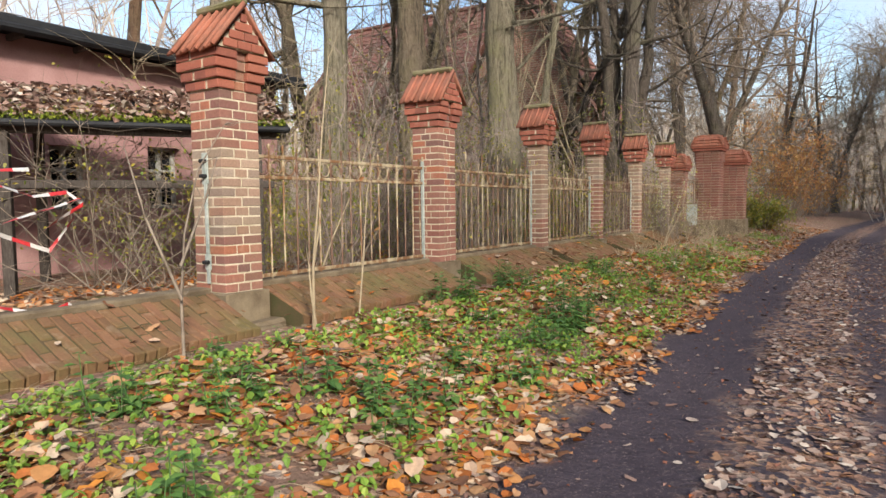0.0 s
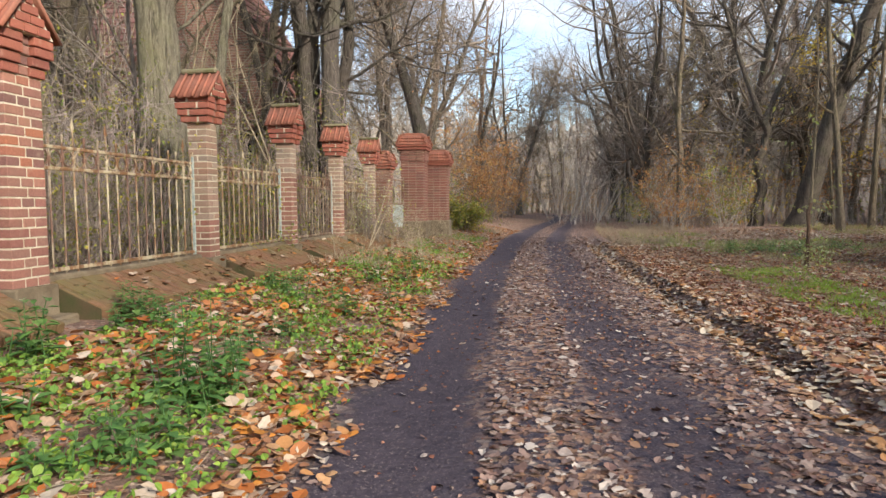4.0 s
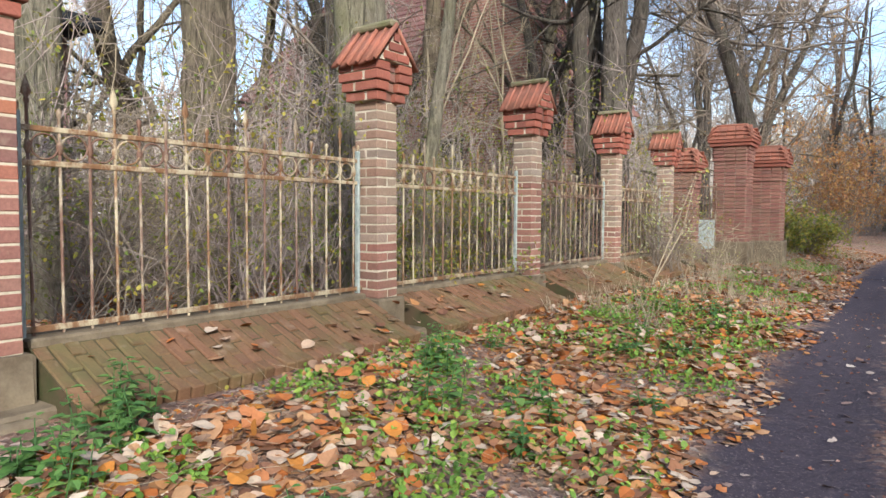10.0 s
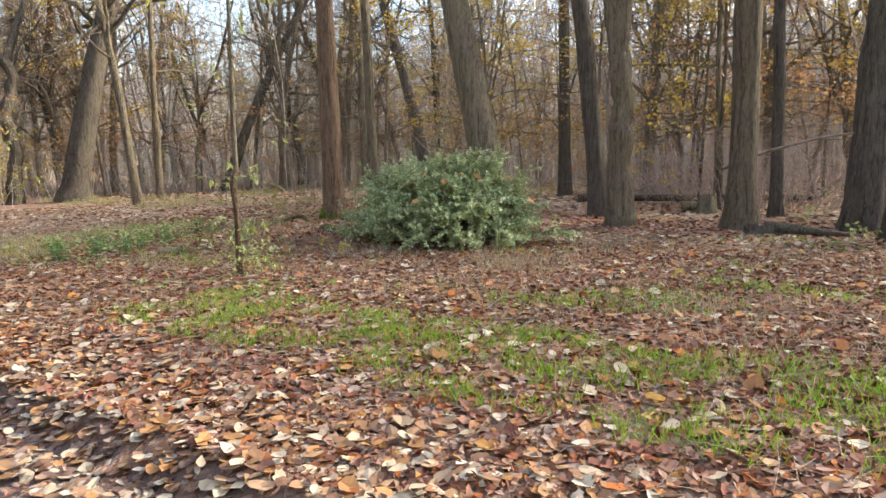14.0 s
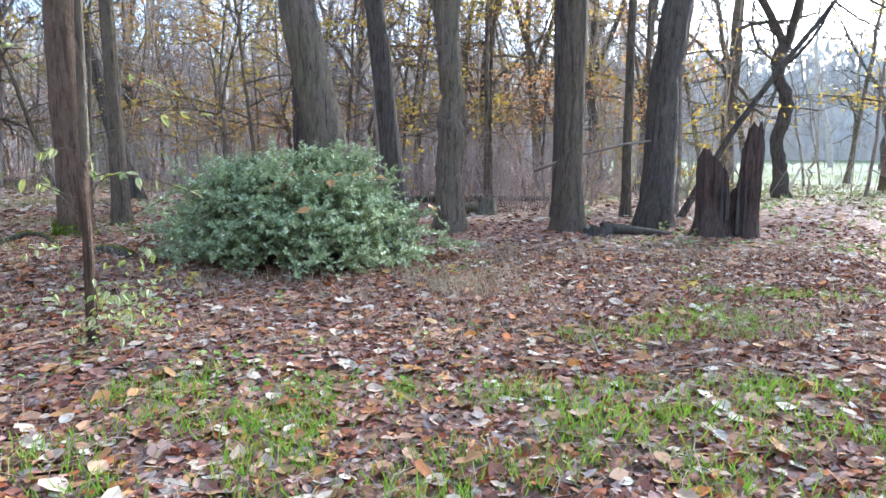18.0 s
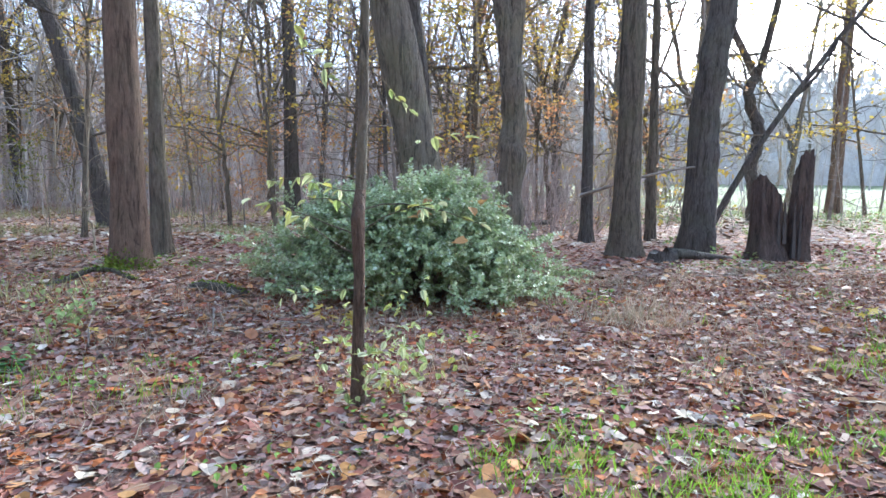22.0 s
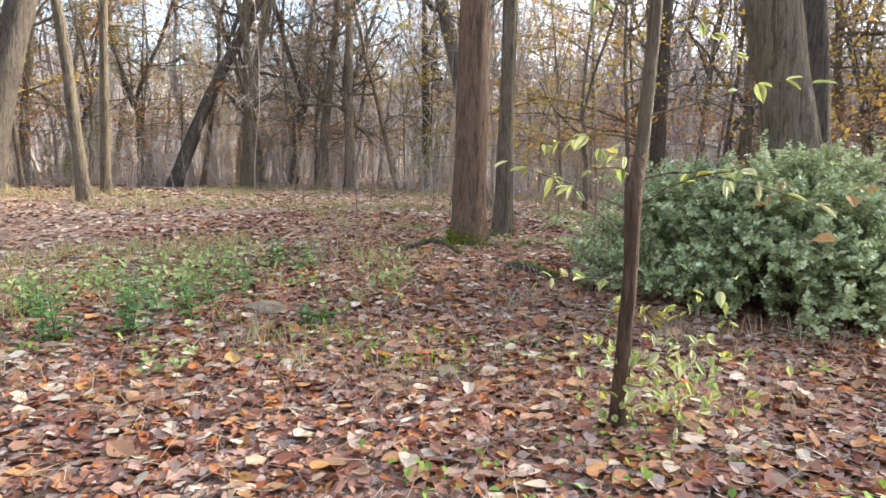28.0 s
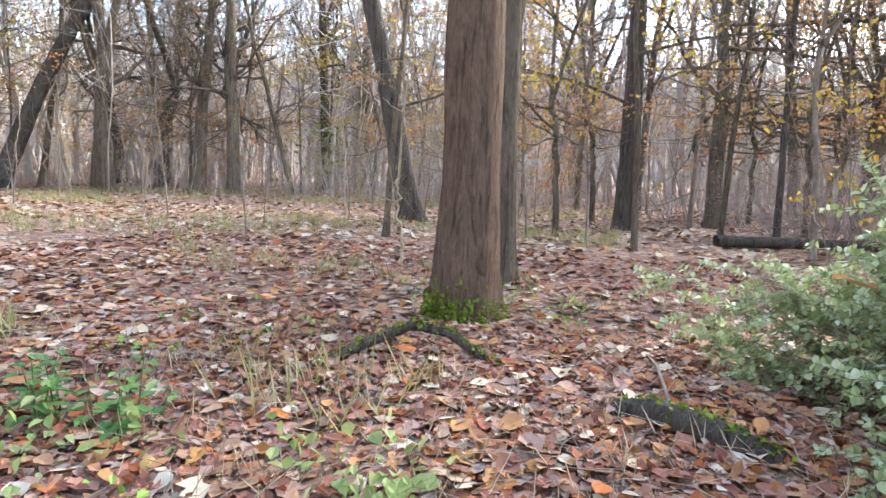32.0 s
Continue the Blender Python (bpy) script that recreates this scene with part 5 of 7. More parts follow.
# distant woods, with haze put into their pale colour
V, F = [], []
rng = random.Random(8)
for i in range(1150):
    a = rng.uniform(0, 2 * math.pi)
    dist = rng.uniform(52, 100)
    x, y = 5 + math.cos(a) * dist, 8 + math.sin(a) * dist
    if (abs(x - 4 - bend(y)) < 3.5 and 0 < y < 78) or (-1.1 < a - 2 * math.pi + 0.65 < 0.35 and rng.random() < 0.75):
        continue
    h, r = rng.uniform(8, 22), rng.uniform(0.06, 0.24)
    pts = [Vector((x, y, -0.5))]
    d = Vector((rng.uniform(-0.15, 0.15), rng.uniform(-0.15, 0.15), 1)).normalized()
    for k in range(5):
        d = (d + rand_dir(rng) * 0.2 + Vector((0, 0, 0.08))).normalized()
        pts.append(pts[-1] + d * h / 5)
    add_tube(V, F, pts, [r, r * 0.85, r * 0.7, r * 0.5, r * 0.35, r * 0.15], 4, False)
    for k in range(15):
        f = rng.uniform(0.7, 4.9)
        p = pts[int(f)].lerp(pts[int(f) + 1], f % 1)
        d = (rand_dir(rng) + Vector((0, 0, 0.3))).normalized()
        ln = rng.uniform(1.2, 3.8)
        q = p + d * ln
        m = p.lerp(q, 0.5) + rand_dir(rng) * ln * 0.15
        add_tube(V, F, [p, m, q], [r * 0.35, r * 0.2, r * 0.08], 3, False)
        for t in range(2):
            u = m.lerp(q, rng.random())
            add_tube(V, F, [u, u + (d + rand_dir(rng)).normalized() * ln * 0.5], [0.022, 0.008], 3, False)
tagged(obj("far_woods", mesh_of("far_woods", V, F), TWIG_G), "bare woods in the distance, grey-brown paled for haze", "woods", kind="stuff")

# the nearer crowns of the wood, a mass of fine branches paled for haze
V, F = [], []
rng = random.Random(18)
for i in range(150):
    a, dist = radians(rng.uniform(-18, 76)), rng.uniform(29, 52)
    x, y = 5 + math.cos(a) * dist, 6 + math.sin(a) * dist
    if x < 12 + bend(y):
        continue
    h, r = rng.uniform(9, 17), rng.uniform(0.05, 0.14)
    base = Vector((x, y, -0.5))
    lean = Vector((rng.uniform(-2, 2), rng.uniform(-2, 2), h))
    side = rand_dir(rng, 0.1) * 0.5
    add_tube(V, F, [base, base + lean * 0.33 + side, base + lean * 0.66 - side * 0.5, base + lean], [r, r * 0.8, r * 0.5, r * 0.2], 4, False)
    for k in range(54):
        f = rng.uniform(0.22, 1.0)
        p = base + lean * f
        d = (rand_dir(rng) + Vector((0, 0, 0.35))).normalized()
        q = p + d * rng.uniform(0.8, 3.2)
        e = q + (d + rand_dir(rng) * 0.9).normalized() * rng.uniform(0.4, 1.4)
        add_tube(V, F, [p, q, e], [0.022, 0.013, 0.006], 3, False)
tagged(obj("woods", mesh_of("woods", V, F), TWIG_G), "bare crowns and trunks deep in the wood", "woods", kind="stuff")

# the edge of the woods far off, its haze painted into the colour
V, F = [], []
n = 1500
for i in range(n + 1):
    a = 2 * math.pi * i / n
    deg = math.degrees(a)
    h = 27 + 5 * noise.noise(Vector((math.cos(a) * 9, math.sin(a) * 9, 0))) + 4 * noise.noise(Vector((math.cos(a) * 60, math.sin(a) * 60, 0))) + 2.5 * noise.noise(Vector((math.cos(a) * 300, math.sin(a) * 300, 0)))
    h *= 0.6 if abs(deg - 90) < 6 else (0.9 if 300 < deg < 345 else 1.0)
    x, y = 5 + 110 * math.cos(a), 8 + 110 * math.sin(a)
    V += [(x, y, -2), (x, y, h)]
F = [(2 * i, 2 * i + 2, 2 * i + 3, 2 * i + 1) for i in range(n)]
tagged(obj("backdrop", mesh_of("backdrop", V, F), HAZE), "grey-brown edge of distant woods with painted haze", "backdrop", kind="structure")


# ---- shrubs ----
def shrub(name, seed, rx, ry, h, stems, leaves, leafmat, leafsize, label, category="bush", wide=0.6, twigmat=None, droop=0.0, dense=0.75, twig_len=0.5, arch=0.16, fine_twigs=8):
    """A bush of many stems from the ground with small leaves in uneven clumps."""
    rng = random.Random(seed)
    e = thing(name, pose(0, 0, 0), label, category)
    V, F, tips = [], [], []
    for i in range(stems):
        a = rng.uniform(0, 6.283)
        q = math.sqrt(rng.random())
        p = Vector((math.cos(a) * rx * q * 0.5, math.sin(a) * ry * q * 0.5, -0.05))
        out = Vector((math.cos(a) * rx * q, math.sin(a) * ry * q, 0))
        hh = h * math.sqrt(max(0.05, 1 - (q * 0.9) ** 2)) * rng.uniform(0.35, 1.1)
        end = out + Vector((rng.uniform(-0.35, 0.35), rng.uniform(-0.35, 0.35), hh))
        n = 6
        side = rand_dir(rng, 0.4) * arch * h
        pts = [p.lerp(end, k / n) + Vector((0, 0, math.sin(math.pi * k / n) * 0.15 * h)) + side * math.sin(2.6 * k / n) + rand_dir(rng) * 0.05 for k in range(n + 1)]
        add_tube(V, F, pts, [0.006 * (1 - k / n) + 0.002 for k in range(n + 1)], 4, False)
        for k in range(1, n + 1):
            tips.append((pts[k], (pts[k] - pts[k - 1]).normalized(), 0.006, k / n))
    fine = []
    for _ in range(stems * fine_twigs):
        p, d, r, f = rng.choice(tips)
        limb(V, F, rng, p, (d * 0.3 + rand_dir(rng)).normalized(), twig_len * rng.uniform(0.4, 1.2), 0.004, 3, 3, 0.35, 0.03 - droop, fine)
    obj("branchwork", mesh_of("branchwork", V, F, True), twigmat or TWIG, e)["kind"] = "stuff"
    if leaves:
        V, F = [], []
        pool = fine + [t for t in tips if t[3] > 0.3]
        while len(F) < leaves * 2:
            p, d, r, f = rng.choice(pool)
            if noise.noise(p * 2.2 + Vector((seed, 0, 0))) < dense - 1.0 + 0.1:
                continue
            for _ in range(3):
                add_leaf(V, F, p + rand_dir(rng) * 0.1, (rand_dir(rng) + d * 0.5).normalized(), (Vector((0, 0, 1)) + rand_dir(rng) * 0.8).normalized(), leafsize * rng.uniform(0.7, 1.3), wide)
        obj("foliage", mesh_of("foliage", V, F), leafmat, e)
    return e


def leafy_bush(seed, rx, ry, h, shoots):
    """A dense rounded bush: arching shoots, each a spray of small paired leaves, in an uneven dome."""
    rng = random.Random(seed)
    e = thing("evergreen_bush", pose(0, 0, 0), "dense evergreen bush with small glossy grey-green leaves", "bush")
    V, F, L, G = [], [], [], []
    for i in range(shoots):
        a, q = rng.uniform(0, 6.283), math.sqrt(rng.random())
        up = max(0.0, 1 - (q * 0.985) ** 2.0) ** 0.72
        way = Vector((math.cos(a) * q, math.sin(a) * q, up))
        grow = 0.86 + 0.34 * noise.noise(way * 1.9 + Vector((seed, 0, 0))) + 0.22 * noise.noise(way * 5.0) + rng.uniform(-0.16, 0.07)
        if rng.random() < 0.06:
            grow += rng.uniform(0.08, 0.22)
        end = Vector((way.x * rx, way.y * ry, 0.06 + way.z * h)) * grow
        end.z -= 0.12 * h * max(0.0, -way.y) * up
        foot = Vector((end.x * 0.35, end.y * 0.35, -0.05))
        mid = foot.lerp(end, 0.55) + Vector((0, 0, 0.22 * h * (1 - q))) + rand_dir(rng) * 0.08
        pts = [foot, foot.lerp(mid, 0.6), mid, mid.lerp(end, 0.55) + Vector((0, 0, 0.03)), end]
        add_tube(V, F, pts, [0.006, 0.005, 0.004, 0.003, 0.0015], 4, False)
        for k in range(6):
            f = rng.uniform(0.25, 1.0)
            p = mid.lerp(end, f)
            d = ((end - mid).normalized() * 0.7 + rand_dir(rng) * 0.9 + way * 0.3).normalized()
            ln = rng.uniform(0.14, 0.3)
            if k == 0:
                p, d, ln = mid, (end - mid).normalized(), (end - mid).length
            tip = p + d * ln - Vector((0, 0, 0.12 * ln))
            add_tube(V, F, [p, tip], [0.002, 0.001], 3, False)
            n = max(5, int(ln / 0.02))
            for j in range(n):
                c = p.lerp(tip, (j + 0.6) / n)
                s = d.cross(rand_dir(rng)).normalized()
                for sg in (-1, 1):
                    w = (s * sg + d * 0.45 + rand_dir(rng) * 0.3).normalized()
                    nn = (Vector((0, 0, 0.9)) + way * 0.5 + rand_dir(rng) * 0.55)
                    nn = (nn - w * nn.dot(w)).normalized()
                    add_leaf(L, G, c, w, nn, rng.uniform(0.022, 0.044), 0.82, 0.09)
    obj("branchwork", mesh_of("branchwork", V, F, True), TWIG, e)["kind"] = "stuff"
    obj("foliage", mesh_of("foliage", L, G), EVERG, e)
    return e


eb = put(leafy_bush(101, 1.38, 1.7, 1.1, 640), 11.75, 7.15)
V, F = [], []
rng = random.Random(66)
for _ in range(26):
    a, q = rng.uniform(0, 6.283), rng.uniform(0.3, 0.95)
    p = Vector((math.cos(a) * 1.25 * q, math.sin(a) * 1.5 * q, 1.0 * math.sqrt(1 - (q * 0.9) ** 2) + 0.02))
    add_leaf(V, F, p, rand_dir(rng, 0.3), (Vector((0, 0, 1)) + rand_dir(rng) * 0.5).normalized(), rng.uniform(0.1, 0.15), 0.85)
obj("caught_leaves", mesh_of("caught_leaves", V, F), ORANGE, eb, label="orange leaves caught on the bush")["kind"] = "stuff"
put(shrub("yellow_bush", 102, 1.0, 1.2, 1.2, 90, 4200, HEDGE, 0.10, "low yellow-green leafy bush beside the lane"), 1.25, 18.6, 0, 0.9)
put(shrub("orange_thicket", 103, 2.6, 3.4, 6.8, 150, 8000, ORANGE, 0.12, "tall thicket with orange-brown autumn leaves", twig_len=0.9), 0.4, 33)
put(shrub("orange_thicket", 104, 2.4, 3.0, 6.0, 120, 3200, ORANGE, 0.10, "tall thicket with orange-brown autumn leaves", twig_len=0.9), 1.0, 41)
put(shrub("orange_thicket", 105, 2.6, 3.0, 4.8, 90, 1500, ORANGE, 0.10, "thicket with orange and yellow leaves at the wood's edge", twig_len=0.9), 10.8, 26)
put(shrub("yellow_thicket", 106, 2.4, 2.4, 4.0, 80, 900, YELLOW, 0.10, "thin thicket with yellow leaves at the wood's edge", twig_len=0.9), 13.2, 29)
put(shrub("yellow_thicket", 107, 2.0, 2.2, 4.6, 14, 420, YELLOW, 0.10, "young maple thicket with yellow leaves", twig_len=0.9), 18.2, 6.2)
put(shrub("yellow_thicket", 108, 2.0, 2.0, 3.8, 14, 420, YELLOW, 0.10, "young maple thicket with yellow leaves", twig_len=0.9), 18.5, 0.9)
put(shrub("yellow_thicket", 109, 2.2, 2.4, 4.6, 14, 420, YELLOW, 0.10, "thin undergrowth with yellow leaves", twig_len=0.9), 22.0, 11.8)
put(shrub("orange_thicket", 110, 2.2, 2.4, 5.2, 14, 420, ORANGE, 0.10, "thin undergrowth with orange leaves", twig_len=0.9), 24.0, 8.0)
put(shrub("bare_thicket", 111, 2.0, 2.6, 2.2, 130, 160, ORANGE, 0.05, "low tangle of purplish brown twigs with few leaves", twigmat=TWIG_M, twig_len=0.7), 18.8, 4.2)
put(shrub("bare_thicket", 112, 1.8, 2.4, 2.0, 110, 160, ORANGE, 0.05, "low tangle of purplish brown twigs with few leaves", twigmat=TWIG_M, twig_len=0.7), 21.0, 6.0)

LOW = [
    shrub("wood_undergrowth", 113, 1.7, 1.9, 3.4, 26, 900, ORANGE, 0.11, "thin undergrowth with brown-orange leaves", twig_len=0.9, twigmat=TWIG_G),
    shrub("wood_undergrowth", 114, 1.6, 1.8, 2.8, 26, 800, HEDGE, 0.10, "thin undergrowth with olive-yellow leaves", twig_len=0.9, twigmat=TWIG_G),
    shrub("wood_undergrowth", 115, 1.7, 1.7, 3.0, 28, 240, YELLOW, 0.10, "bare undergrowth with a few yellow leaves", twig_len=0.9, twigmat=TWIG_M),
]
rng = random.Random(32)
spots = [(9.6, 23.5, 0), (12.0, 24.5, 1), (10.2, 28.5, 0), (12.8, 27.5, 0), (9.4, 32, 1), (11.6, 33.5, 0), (10.4, 38, 2), (13.5, 38, 0), (11.3, 44, 0), (13.4, 47, 1), (11.0, 55, 2), (10.8, 62, 0), (7.2, 76, 2), (6.4, 72, 0), (9.4, 72, 1), (8.0, 69, 0), (8.6, 75, 1), (10.0, 67, 0), (15.6, 28.6, 2), (18.0, 30.4, 0), (21.0, 29.5, 1), (24.0, 30, 0), (27.4, 26.2, 2), (28.6, 24.0, 0), (29.0, 19.5, 1), (28.4, 15.5, 2),
         (27.6, 12.0, 0), (22.6, 1.4, 2), (26, -1, 1), (-1.6, 26.5, 0), (-1.4, 29.5, 1), (0.8, 45, 0), (1.4, 51, 2), (2.4, 58, 0), (3.0, 65, 1)]
for x, y, k in spots:
    q = copy_thing(LOW[k], pose(0, 0, 0))
    q["group"] = "undergrowth of the wood"
    put(q, x, y, rng.uniform(0, 360), rng.uniform(0.8, 1.15))
for q, (x, y) in zip(LOW, ((30.5, 32), (33, 15), (31, 5))):
    put(q, x, y, 30)

# undergrowth behind the iron fence
US = [
    shrub("fence_undergrowth", 120, 0.9, 1.2, 2.7, 34, 1700, HEDGE, 0.045, "tangled twiggy undergrowth with few yellow-green leaves", twig_len=0.8, twigmat=TWIG_M, arch=0.34, fine_twigs=13),
    shrub("fence_undergrowth", 121, 0.9, 1.2, 1.6, 34, 2300, HEDGE, 0.045, "leafy green undergrowth behind the iron fence", twig_len=0.6, twigmat=TWIG, arch=0.3, fine_twigs=10),
    shrub("fence_undergrowth", 122, 0.9, 1.2, 2.6, 28, 700, HEDGE, 0.045, "bare tangled undergrowth behind the iron fence", twig_len=1.0, twigmat=TWIG, arch=0.38, fine_twigs=14),
]
rng = random.Random(31)
spots = [(-2.6, -0.9, 1), (-2.2, 0.3, 0), (-1.5, 1.2, 2), (-1.35, 2.3, 0), (-1.5, 3.4, 0), (-1.3, 4.6, 1), (-1.4, 5.7, 1), (-1.6, 6.8, 0), (-1.5, 7.9, 2), (-1.3, 9.0, 0), (-1.2, 10.2, 0), (-1.2, 11.4, 1), (-1.3, 12.6, 0),
         (-3.4, -2.0, 2), (-3.6, -0.4, 1), (-4.0, 0.9, 2), (-3.4, 2.6, 2), (-3.2, 4.4, 2), (-3.4, 6.0, 0), (-3.4, 7.6, 2), (-3.4, 9.4, 2), (-3.2, 11.0, 0), (-5.2, 3.6, 2), (-5.0, 5.4, 2)]
for i, (x, y, k) in enumerate(spots):
    s = rng.uniform(0.85, 1.2)
    q = US[k] if i >= 99 else copy_thing(US[k], pose(0, 0, 0))
    q["group"] = "undergrowth behind the fence"
    put(q, x, y, rng.uniform(0, 360), s)
put(US[0], -1.7, 14.2, 20)
put(US[1], -0.3, 10.9, 80, 0.9)
put(US[2], -6.0, 7.0, 50, 1.2)
tall = [shrub("bare_thicket", 130 + k, 1.4, 1.7, 4.8, 46, 260, HEDGE, 0.05, "tall bare thicket of pale twigs behind the fence", twigmat=TWIG_P if k else TWIG_G, twig_len=1.4, arch=0.28, fine_twigs=14) for k in range(2)]
for i, (x, y) in enumerate(((-4.4, 6.4), (-4.6, 2.2), (-5.8, 9.4), (-2.6, 12.2))):
    q = tall[i] if i < 2 else copy_thing(tall[i % 2], pose(0, 0, 0))
    q["group"] = "tall thickets behind the fence"
    put(q, x, y, rng.uniform(0, 360), rng.uniform(0.8, 1.1))
# leafy twigs hanging through the fence by the far pillars
put(shrub("leafy_shrub", 125, 0.55, 0.9, 2.0, 34, 420, LIME, 0.045, "thin shrub with pale green leaves growing through the fence", twig_len=0.8), 0.25, 9.6)
put(shrub("leafy_shrub", 126, 0.5, 0.8, 1.8, 24, 260, HEDGE, 0.045, "thin shrub growing through the fence", twig_len=0.8), -0.55, 6.7)


# ---- the sapling in front of the wood ----
sp = thing("sapling", pose(8.62, 7.72, ground_z(8.62, 7.72)), "slender dark sapling with last pale yellow-green leaves", "tree")
rng = random.Random(3)
V, F, tips = [], [], []
pts = [Vector((0, 0, -0.1)), Vector((0.0, -0.01, 0.3)), Vector((0.005, -0.02, 0.7)), Vector((-0.01, -0.015, 1.0)), Vector((0.03, -0.03, 1.15)), Vector((0.02, -0.05, 1.6)), Vector((0.04, -0.06, 2.1)), Vector((0.03, -0.1, 2.7)), Vector((0.06, -0.08, 3.4)), Vector((0.02, -0.05, 4.2)), Vector((0.08, 0.0, 5.0))]
girth = [0.042, 0.033, 0.029, 0.036, 0.028, 0.026, 0.023, 0.02, 0.016, 0.011, 0.005]
add_tube(V, F, pts[:5], girth[:5], 12)
obj("stem", mesh_of("stem", V, F, True), BARK_R, sp, label="dark brown lower stem")
V, F = [], []
add_tube(V, F, pts[4:], girth[4:], 12)
obj("upper_stem", mesh_of("upper_stem", V, F, True), BARK, sp, label="pale grey upper stem")
V, F, ends = [], [], []
for z, a, ln in ((1.12, 20, 0.7), (1.3, -60, 0.8), (1.55, 140, 0.6), (1.75, -30, 0.8), (1.9, 60, 0.9), (2.1, 200, 0.9), (2.4, -110, 1.0), (2.6, 100, 1.2), (2.9, 0, 1.3), (3.2, 170, 1.2), (3.6, 60, 1.0), (3.9, -70, 1.0), (0.95, -130, 0.55), (1.05, -75, 0.75), (0.8, 60, 0.75), (0.9, 100, 0.7), (0.62, 80, 0.5), (1.0, 40, 0.8), (1.2, 85, 0.7)):
    d = Vector((math.cos(radians(a)), math.sin(radians(a)), 0.35)).normalized()
    limb(V, F, rng, Vector((0.02, -0.04, z)), d, ln * 0.85, 0.0045, 4, 6, 0.2, -0.05, ends)
obj("branchwork", mesh_of("twigs", V, F, True), BARK, sp)["kind"] = "stuff"
V, F = [], []
for p, d, r, f in ends:
    if f < 0.45:
        continue
    for _ in range(2):
        add_oval(V, F, p, (d * 0.7 + rand_dir(rng) * 0.8 + Vector((0, 0, -0.35))).normalized(), (Vector((0, 0, 1)) + rand_dir(rng) * 0.5).normalized(), rng.uniform(0.045, 0.085))
obj("foliage", mesh_of("foliage", V, F, True), LIME, sp)
V, F = [], []
for _ in range(260):
    q = Vector((rng.gauss(0.1, 0.16), rng.gauss(-0.16, 0.16), abs(rng.gauss(0.22, 0.16))))
    add_oval(V, F, q, rand_dir(rng), (Vector((0, 0, 1)) + rand_dir(rng) * 0.6).normalized(), rng.uniform(0.035, 0.06), 0.65)
obj("undershoot", mesh_of("undershoot", V, F, True), LIME, sp, label="pale green shoots round the foot")["kind"] = "stuff"


# ---- stumps, logs, branches, stones ----
def jag_stump(x, y, label):
    """A rotten, hollow stump with two jagged spires."""
    rng = random.Random(12)
    e = thing("rotten_stump", pose(x, y, ground_z(x, y) - 0.05), label, "stump")
    for cx, cy, rad, top, seed in ((0.02, 0.19, 0.25, 1.32, 1), (-0.03, -0.23, 0.17, 1.66, 2), (0.08, 0.0, 0.2, 0.72, 3)):
        n, rows = 30, 11
        V, F = [], []
        tilt = (0.02, -0.05 if seed == 2 else 0.03)
        for k in range(n):
            a = 2 * math.pi * k / n
            peak = top * (0.84 + 0.16 * math.cos(a - 1.0 - seed)) + rng.uniform(-0.09, 0.07)
            for j in range(rows):
                f = j / (rows - 1)
                r = rad * (1 + 0.45 * math.exp(-f * 6)) * (1 - 0.2 * f) * (1 + 0.16 * noise.noise(Vector((math.cos(a) * 2.2, math.sin(a) * 2.2, f * 3 + seed * 7)))) + 0.012 * math.sin(a * 11 + f * 2) + rng.uniform(-0.008, 0.008)
                V.append((cx + math.cos(a) * r + tilt[0] * f, cy + math.sin(a) * r + tilt[1] * f * top, peak * f))
            for j in range(3):
                r = rad * (0.55 - 0.1 * j)
                V.append((cx + math.cos(a) * r + tilt[0], cy + math.sin(a) * r + tilt[1] * top, peak - 0.03 - 0.12 * j))
        m = rows + 3
        for k in range(n):
            for j in range(m - 1):
                F.append((k * m + j, (k + 1) % n * m + j, (k + 1) % n * m + j + 1, k * m + j + 1))
        obj("spire" if seed < 3 else "root_mass", mesh_of("spire", V, F), ROTWOOD, e)
    V, F = [], []
    for _ in range(16):
        a = rng.uniform(0, 6.28)
        p = Vector((math.cos(a) * 0.24, math.sin(a) * 0.36, rng.uniform(0.05, 0.35)))
        add_tube(V, F, [p, p + Vector((0.01, 0, 0.25)), p + Vector((0, 0.01, rng.uniform(0.4, 0.8)))], [0.035, 0.03, 0.008], 4)
    obj("splintered_wood", mesh_of("splintered_wood", V, F), OLDWOOD, e)["kind"] = "stuff"
    return e


jag_stump(14.3, 1.62, "tall rotten stump with jagged dark spires")


def log_thing(name, pts, r, material, label, category, sides=10, taper=0.6, moss=False):
    p0 = Vector(pts[0])
    e = thing(name, Matrix.Translation(p0), label, category)
    V, F = [], []
    q = [Vector(p) - p0 for p in pts]
    add_tube(V, F, q, [r * (1 - (1 - taper) * i / (len(q) - 1)) for i in range(len(q))], sides)
    obj("wood", mesh_of("wood", V, F, True), material, e)
    if moss:
        rng = random.Random(len(pts))
        V, F = [], []
        for _ in range(230):
            f = rng.random() * (len(q) - 1)
            i = min(int(f), len(q) - 2)
            c = q[i].lerp(q[i + 1], f - i)
            a = rng.gauss(0, 0.7)
            o = Vector((math.sin(a) * r * 0.9, math.sin(a) * r * 0.5, math.cos(a) * r * 0.95))
            add_leaf(V, F, c + o, rand_dir(rng), rand_dir(rng), rng.uniform(0.012, 0.03), 0.8)
        obj("moss", mesh_of("moss", V, F), MOSSLEAF, e, label="green moss")["kind"] = "stuff"
    return e


def gz(x, y, h=0.0):
    return (x, y, ground_z(x, y) + h)


